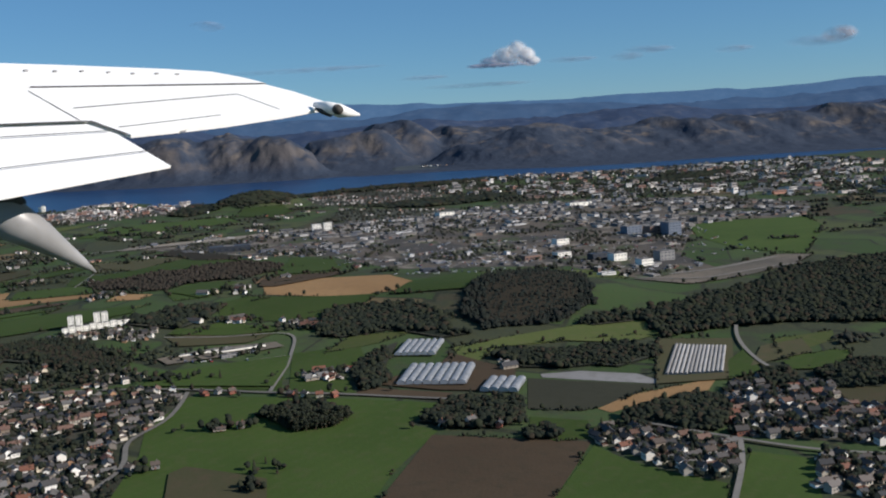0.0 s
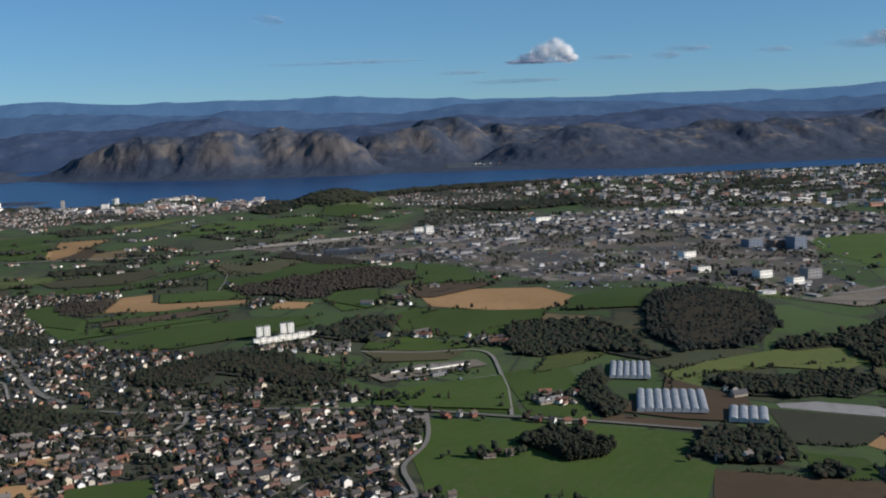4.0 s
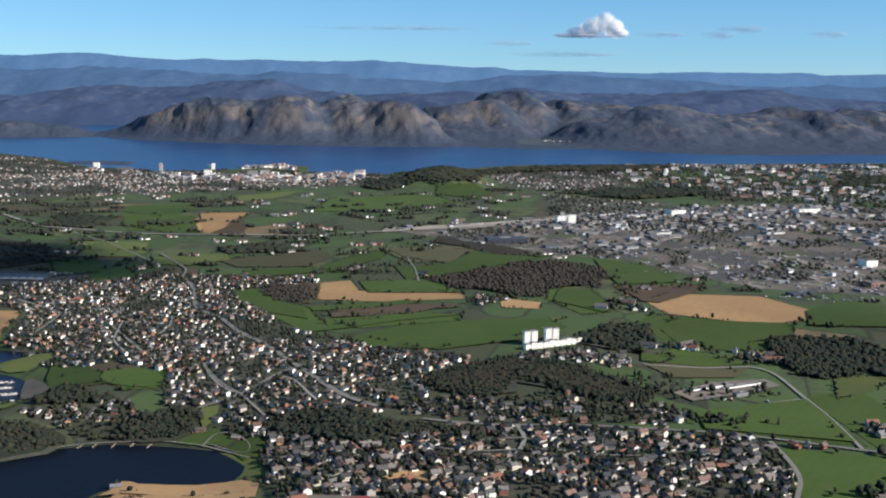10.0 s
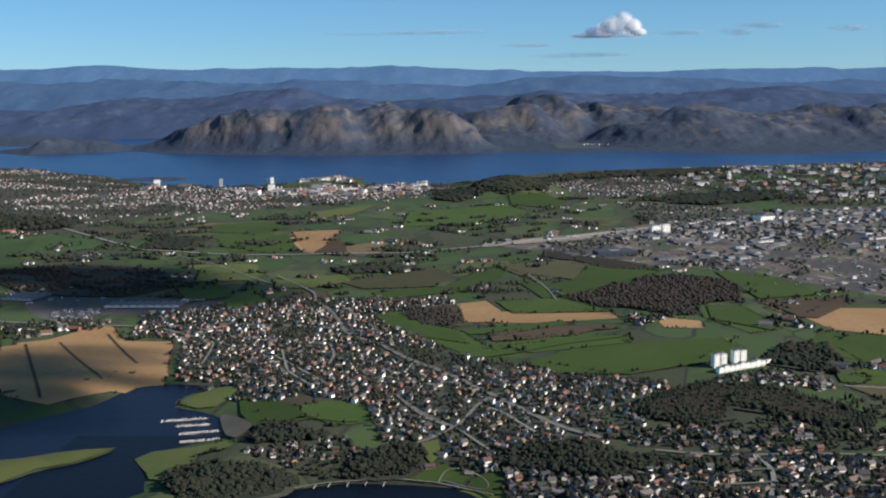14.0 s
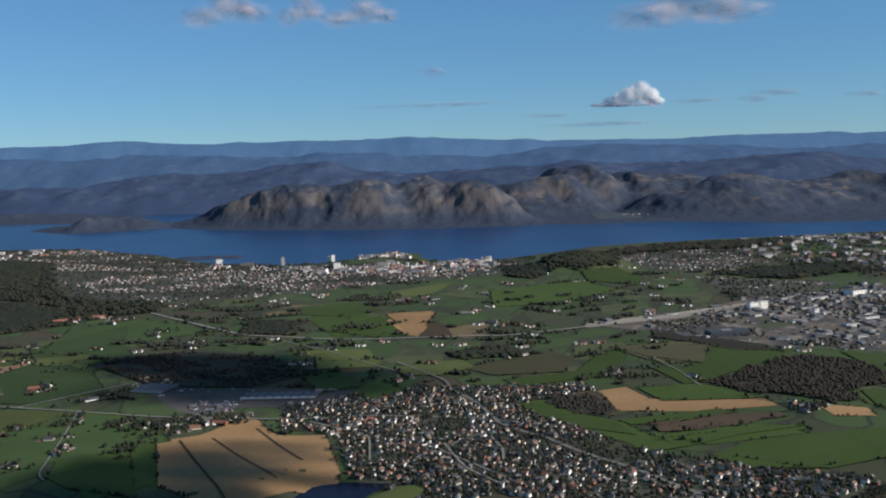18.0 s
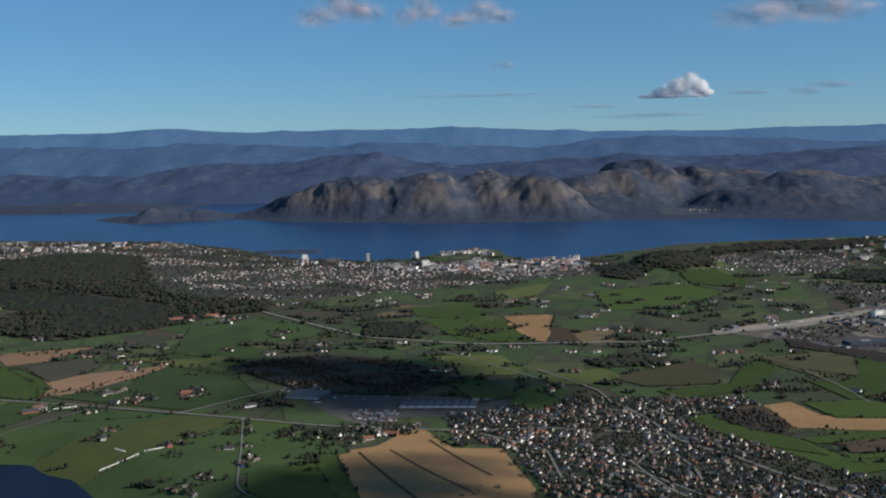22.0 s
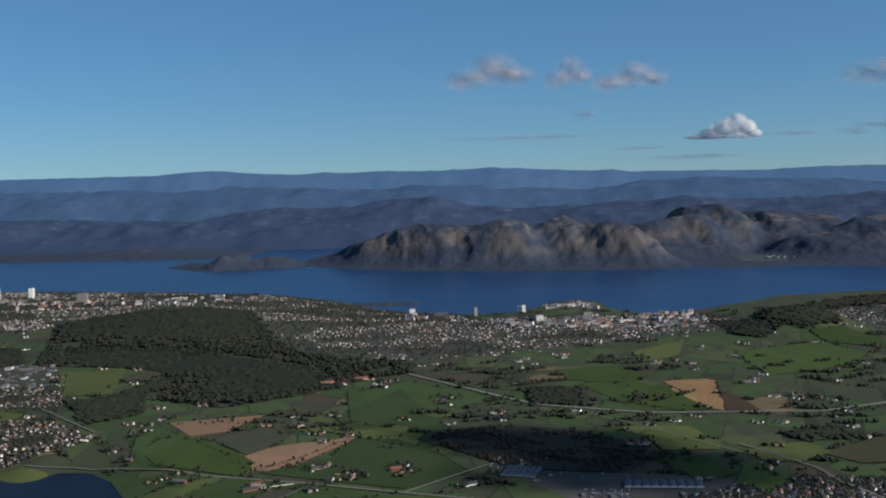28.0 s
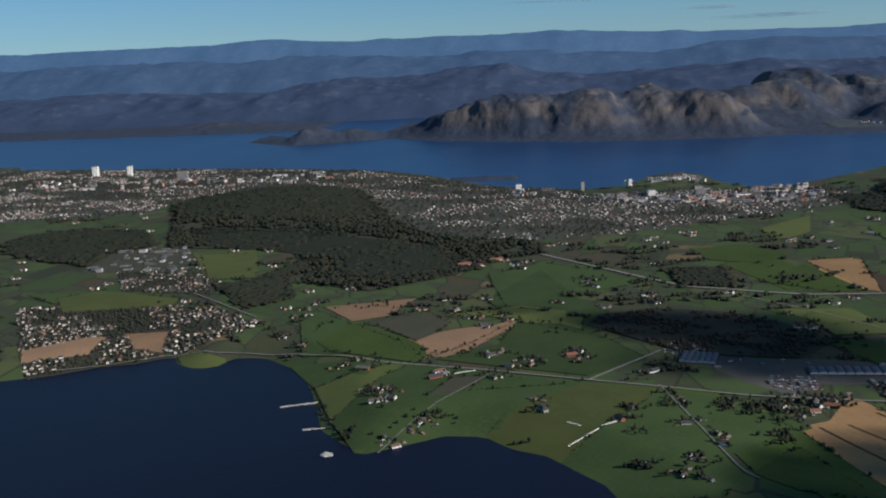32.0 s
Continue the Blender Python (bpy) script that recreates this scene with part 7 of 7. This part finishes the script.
# ---- clouds ----
def cloud_mat(name, colour, density, grain, rim=0.35):
    """Soft body, lit through, that thins out towards its rim and breaks up with the noise."""
    m, nd, lk, b = nodes_of(name, 1.0, 0, 0.0)
    b.inputs["Base Color"].default_value = (*colour, 1)
    tc, sub, ln = nd.new("ShaderNodeTexCoord"), nd.new("ShaderNodeVectorMath"), nd.new("ShaderNodeVectorMath")
    sub.operation, ln.operation = "SUBTRACT", "LENGTH"
    sub.inputs[1].default_value = (0.5, 0.5, 0.5)
    flat = nd.new("ShaderNodeVectorMath")
    flat.operation = "MULTIPLY"
    flat.inputs[1].default_value = (2, 0, 2)
    lk.new(tc.outputs["Generated"], sub.inputs[0])
    lk.new(sub.outputs[0], flat.inputs[0])
    lk.new(flat.outputs[0], ln.inputs[0])
    mr, mul = nd.new("ShaderNodeMapRange"), nd.new("ShaderNodeMath")
    mr.interpolation_type = "SMOOTHSTEP"
    mr.inputs["From Min"].default_value, mr.inputs["From Max"].default_value = 0.98, rim
    mr.inputs["To Max"].default_value = density
    lk.new(ln.outputs["Value"], mr.inputs["Value"])
    mul.operation = "MULTIPLY"
    lk.new(mr.outputs[0], mul.inputs[0])
    lk.new(noise_fac(nd, lk, place(nd, lk, 1, 1, 1.6), grain, 6, 0.25, 0.6), mul.inputs[1])
    through_light, half, clear_air, both = nd.new("ShaderNodeBsdfTranslucent"), nd.new("ShaderNodeMixShader"), nd.new("ShaderNodeBsdfTransparent"), nd.new("ShaderNodeMixShader")
    through_light.inputs[0].default_value = (*colour, 1)
    half.inputs[0].default_value = 0.45
    lk.new(b.outputs[0], half.inputs[1])
    lk.new(through_light.outputs[0], half.inputs[2])
    lk.new(mul.outputs[0], both.inputs[0])
    lk.new(clear_air.outputs[0], both.inputs[1])
    lk.new(half.outputs[0], both.inputs[2])
    out = [n for n in nd if n.type == "OUTPUT_MATERIAL"][0]
    lk.new(both.outputs[0], out.inputs["Surface"])
    return m


PUFF = cloud_mat("cloud_puff", (0.90, 0.87, 0.84), 0.8, 0.02, 0.45)
# Grey copy of the puff: the shade on left side and base, as colour.
PUFF_GREY = cloud_mat("cloud_shaded_puff", (0.50, 0.47, 0.55), 0.62, 0.02, 0.45)
WISP = cloud_mat("thin_cloud", (0.46, 0.46, 0.52), 0.15, 0.018)
GREY_NEAR = cloud_mat("near_grey_cloud", (0.74, 0.60, 0.56), 0.42, 0.09, 0.05)
GREY = cloud_mat("grey_cloud", (0.62, 0.57, 0.58), 0.4, 0.02)


def puff(name, parent, x, y, z, rx, ry, rz, seed, mat, sub=3, rag=0.16):
    bm = bmesh.new()
    for v in bmesh.ops.create_icosphere(bm, subdivisions=sub, radius=1.0)["verts"]:
        n = noise.fractal(v.co * 1.6 + Vector((seed, 2 * seed, 0)), 1.0, 2.0, 4)
        v.co *= 1 + rag * n
        v.co = Vector((x + v.co.x * rx, y + v.co.y * ry, z + v.co.z * rz * (1.0 if v.co.z > 0 else 0.55)))
    ob = part(name, bm, mat, parent)
    ob.data.polygons.foreach_set("use_smooth", np.ones(len(ob.data.polygons), bool))
    return ob


t = thing("cloud", "bright white heaped cloud with a flat grey base", "cloud", "clouds over the mountains")
for k, (x, z, rx, rz) in enumerate(((-96, 3, 62, 12), (-56, 10, 56, 28), (-14, 22, 52, 48), (26, 34, 46, 58), (52, 22, 42, 44), (74, 6, 36, 24), (-14, 0, 120, 10))):
    puff("puff", t, x, 24 - 8 * k, z, rx, 40, rz, k + 1, PUFF_GREY if k in (0, 1, 6) else PUFF, 3, 0.10)
put(t, Matrix.Translation((240, 3470, 262)))
for x, y, z, sx, sz, k in ((715, 3470, 285, 105, 15, 1), (1007, 3470, 272, 80, 13, 2), (1290, 3470, 280, 120, 22, 3), (1370, 3470, 296, 70, 32, 4), (450, 3470, 268, 110, 11, 5), (640, 3470, 266, 70, 16, 8), (-480, 3470, 284, 330, 10, 10), (120, 3470, 200, 220, 10, 14), (-60, 3470, 235, 110, 9, 18), (-305, 1355, 211, 24, 5, 9)):
    t = thing("cloud", "thin grey-white drifting cloud" if sz < 24 else "small soft grey cloud", "cloud", "clouds over the mountains")
    m = WISP if sz < 24 else GREY
    puff("puff", t, 0, 0, 0, sx, 40, 1.4 * sz, k + 20, m)
    puff("puff", t, 0.35 * sx, 0.1 * sx, 0.17 * sz, 0.6 * sx, 30, 1.1 * sz, k + 40, m)
    put(t, Matrix.Translation((x, y, z)))
# nearer ragged clouds, each heaped up from soft lobes
for x, y, z, sx, sz, k in ((-381, 613, 186, 27, 15, 6), (-297, 602, 180, 23, 12, 7), (-333, 610, 184, 15, 13, 15), (-76, 759, 196, 62, 21, 11)):
    t = thing("cloud", "ragged soft pinkish-grey cloud in the sky", "cloud", "small near clouds")
    for i, (u, w, ru, rw) in enumerate(((-0.45, -0.22, 0.62, 0.62), (0.12, 0.12, 0.66, 0.95), (0.55, -0.06, 0.55, 0.60))):
        puff("lobe", t, u * sx, 0.12 * sx * (i % 3 - 1), w * sz, ru * sx, 0.4 * sx, rw * sz, k + 20 * i, GREY_NEAR, 3, 0.34)
    put(t, Matrix.Translation((x, y, z)))
# clouds overhead that shade the fields: soft, ragged banks
def bank_mat(name, density, grain):
    m, nd, lk, b = nodes_of(name, 1.0, 0, 0.0)
    b.inputs["Base Color"].default_value = (0.8, 0.8, 0.8, 1)
    tc, sub, ln, flat = nd.new("ShaderNodeTexCoord"), nd.new("ShaderNodeVectorMath"), nd.new("ShaderNodeVectorMath"), nd.new("ShaderNodeVectorMath")
    sub.operation, ln.operation, flat.operation = "SUBTRACT", "LENGTH", "MULTIPLY"
    sub.inputs[1].default_value, flat.inputs[1].default_value = (0.5, 0.5, 0.5), (2, 2, 0)
    lk.new(tc.outputs["Generated"], sub.inputs[0])
    lk.new(sub.outputs[0], flat.inputs[0])
    lk.new(flat.outputs[0], ln.inputs[0])
    core, add, mr = nd.new("ShaderNodeMath"), nd.new("ShaderNodeMath"), nd.new("ShaderNodeMapRange")
    core.operation, add.operation = "MULTIPLY", "SUBTRACT"
    core.inputs[1].default_value = 0.75
    lk.new(noise_fac(nd, lk, place(nd, lk), grain, 6, 0.25, 0.75), core.inputs[0])
    lk.new(ln.outputs["Value"], add.inputs[0])
    lk.new(core.outputs[0], add.inputs[1])
    mr.interpolation_type = "SMOOTHSTEP"
    mr.inputs["From Min"].default_value, mr.inputs["From Max"].default_value = 0.55, 0.15
    mr.inputs["To Max"].default_value = density
    lk.new(add.outputs[0], mr.inputs["Value"])
    lk.new(mr.outputs[0], b.inputs["Alpha"])
    return m


BANK = bank_mat("thick_cloud_bank", 0.64, 0.03)
SHADE_BANKS = ((-366, 445, 52, 34, 0, 700), (-318, 436, 46, 36, 0, 700), (-300, 396, 64, 40, 0, 700), (-352, 392, 40, 26, 1, 700), (-286, 284, 34, 9, 0, 400), (-286, 318, 20, 7, 1, 400), (-316, 274, 50, 34, 0, 400), (-286, 256, 34, 20, 0, 400), (-300, 304, 34, 20, 1, 400), (-346, 258, 30, 18, 0, 400), (-440, 470, 22, 10, 1, 500), (-400, 452, 26, 9, 1, 500))
THIN_BANK = bank_mat("thin_cloud_bank", 0.4, 0.06)
# where the shade falls, its half widths, thin or thick, height
for k, (x, y, rx, ry, thin, high) in enumerate(SHADE_BANKS):
    t = thing("cloud", "ragged thick cloud overhead that shades the fields", "cloud", "clouds overhead")
    q = high / SUN_FROM.z
    puff("body", t, 0, 0, 0, rx, ry, 6, k + 70, THIN_BANK if thin else BANK, 4, 0.3)
    put(t, Matrix.Translation((x + q * SUN_FROM.x, y + q * SUN_FROM.y, high + 4)))

# ---- the airliner's wing beside the window where the flight begins ----
WING_FRAME = pose(0, 0, EYE, TILT, LEAN, TURN) @ pose(0, 0, 0, 90, 0, 0)
WING_PLANE = WING_FRAME @ Matrix(((0.4026, -0.8957, 0.1888, -0.7977), (0.2618, 0.3103, 0.9139, 0.0956), (-0.8772, -0.3185, 0.3594, -1.8), (0, 0, 0, 1)))
WINGPAINT, nd_, lk_, b_ = nodes_of("wing_paint", 0.35, 0, 0.4)
v_ = place(nd_, lk_)
c_ = blend(nd_, lk_, noise_fac(nd_, lk_, v_, 6.0, 5, 0.45, 0.8), (0.86, 0.85, 0.82), (0.80, 0.79, 0.76))
lk_.new(blend(nd_, lk_, noise_fac(nd_, lk_, v_, 30.0, 4, 0.62, 0.8), c_, (0.74, 0.72, 0.68)), b_.inputs["Base Color"])
SEAM = pick_mat("panel_seam", [(0.05, 0.048, 0.045), (0.06, 0.055, 0.05)], 0.8)
FAIRING, nd_, lk_, b_ = nodes_of("grey_fairing", 0.4, 0.0, 0.5)
v_ = place(nd_, lk_)
lk_.new(blend(nd_, lk_, noise_fac(nd_, lk_, v_, 8.0, 5), (0.31, 0.305, 0.30), (0.22, 0.215, 0.21)), b_.inputs["Base Color"])
wing = thing("airplane_wing", "white airliner wing with flap, seams and grey fairing", "wing")


def plate(name, outline, z, thick, material, label=""):
    bm = bmesh.new()
    top = [bm.verts.new((x, y, z)) for x, y in outline]
    low = [bm.verts.new((x, y, z - thick)) for x, y in outline]
    bm.faces.new(top), bm.faces.new(low[::-1])
    for i in range(len(top)):
        j = (i + 1) % len(top)
        bm.faces.new((top[i], low[i], low[j], top[j]))
    bmesh.ops.bevel(bm, geom=[e for e in bm.edges if abs((e.verts[0].co - e.verts[1].co).z) < 1e-6], offset=0.001, segments=1, affect="EDGES")
    return part(name, bm, material, wing, label)


plate("slat", [(0.589, 0.732), (0.661, 0.693), (0.788, 0.625), (1.048, 0.476), (1.166, 0.395), (1.206, 0.312), (1.219, 0.241), (0.57, 0.496), (0.432, 0.559)], 0.0, 0.012, WINGPAINT)
plate("wing_box", [(0.426, 0.552), (0.562, 0.489), (1.205, 0.232), (1.221, 0.144), (1.214, 0.035), (1.14, 0.0), (0.969, 0.021), (0.762, 0.054), (0.615, 0.087), (0.488, 0.118), (0.488, 0.151), (0.483, 0.235), (0.232, 0.338)], 0.0, 0.010, WINGPAINT)
plate("flap", [(0.224, 0.33), (0.47, 0.228), (0.473, 0.141), (0.403, -0.061), (-0.063, 0.013)], -0.004, 0.007, WINGPAINT)


def seam(a, b, w, name="panel_seam"):
    d = Vector((b[0] - a[0], b[1] - a[1]))
    n = Vector((-d.y, d.x)).normalized() * w / 3
    bm = bmesh.new()
    v = [bm.verts.new((p[0] + k * n.x, p[1] + k * n.y, z)) for z in (0.0004, 0.0012) for p, k in ((a, -1), (b, -1), (b, 1), (a, 1))]
    for f in ((0, 3, 2, 1), (4, 5, 6, 7), (0, 1, 5, 4), (1, 2, 6, 5), (2, 3, 7, 6), (3, 0, 4, 7)):
        bm.faces.new([v[i] for i in f])
    part(name, bm, SEAM, wing)


for a, b, w in (((0.525, 0.32), (1.027, 0.206), 0.006), ((1.027, 0.206), (1.01, 0.056), 0.004), ((0.169, 0.268), (0.466, 0.159), 0.005), ((0.036, 0.122), (0.432, 0.02), 0.004), ((0.535, 0.47), (0.466, 0.249), 0.004), ((0.566, 0.4925), (1.21, 0.2365), 0.016), ((0.23, 0.333), (0.475, 0.232), 0.013), ((0.482, 0.232), (0.478, 0.12), 0.012), ((0.502, 0.167), (0.812, 0.106), 0.004)):
    seam(a, b, w)
for x, y in ((0.658, 0.607), (0.724, 0.573), (0.792, 0.545), (0.852, 0.508), (0.907, 0.472), (0.973, 0.444), (1.027, 0.415)):
    bm = boxes((x - 0.002, x + 0.010, y - 0.003, y + 0.003, 0.0003, 0.004))
    part("vortex_generator", bm, FAIRING, wing)
wing.matrix_basis = WING_PLANE


def spindle(name, stations, material, label):
    """A round body through points of the window's frame, each with its radius."""
    bm, rings = bmesh.new(), []
    axis = (Vector(stations[-1][:3]) - Vector(stations[0][:3])).normalized()
    side = axis.orthogonal().normalized()
    up = axis.cross(side)
    for x, y, z, r in stations:
        rings.append([bm.verts.new(Vector((x, y, z)) + r * (math.cos(a) * side + math.sin(a) * up)) for a in (i * math.tau / 20 for i in range(20))])
    for p, q in zip(rings, rings[1:]):
        for i in range(20):
            bm.faces.new((p[i], p[(i + 1) % 20], q[(i + 1) % 20], q[i]))
    bm.faces.new(rings[0][::-1]), bm.faces.new(rings[-1])
    bm.transform(WING_PLANE.inverted() @ WING_FRAME)
    o = part(name, bm, material, wing, label)
    o.data.polygons.foreach_set("use_smooth", np.ones(len(o.data.polygons), bool))


spindle("flap_fairing", ((-0.975, 0.150, -1.95, 0.046), (-0.908, 0.100, -1.95, 0.047), (-0.839, 0.054, -1.95, 0.041), (-0.807, 0.026, -2.00, 0.032), (-0.781, 0.000, -2.04, 0.022), (-0.760, -0.030, -2.11, 0.011), (-0.746, -0.050, -2.15, 0.002)), FAIRING, "grey pointed flap track fairing")
# Dark body for the pylon and the shade under the flap.
spindle("fairing_root", ((-0.930, 0.106, -1.95, 0.036), (-0.848, 0.093, -1.95, 0.030), (-0.818, 0.085, -1.95, 0.012)), SEAM, "dark pylon above the fairing, standing for the flap's shade")
spindle("tip_strut", ((-0.352, 0.386, -2.75, 0.003), (-0.330, 0.377, -2.74, 0.008), (-0.306, 0.366, -2.74, 0.005)), SEAM, "dark strut under the wing tip pod")
spindle("edge_tab", ((-0.642, 0.276, -2.376, 0.0025), (-0.626, 0.278, -2.378, 0.0035), (-0.612, 0.282, -2.382, 0.002)), FAIRING, "small tab under the trailing edge")
spindle("tip_pod", ((-0.36, 0.402, -2.78, 0.006), (-0.32, 0.390, -2.74, 0.015), (-0.281, 0.376, -2.72, 0.019), (-0.255, 0.372, -2.73, 0.012), (-0.228, 0.369, -2.75, 0.002)), WINGPAINT, "white wing tip pod")
spindle("light_housing", ((-0.287, 0.379, -2.71, 0.014), (-0.2805, 0.3745, -2.690, 0.013)), SEAM, "dark round tip light housing")
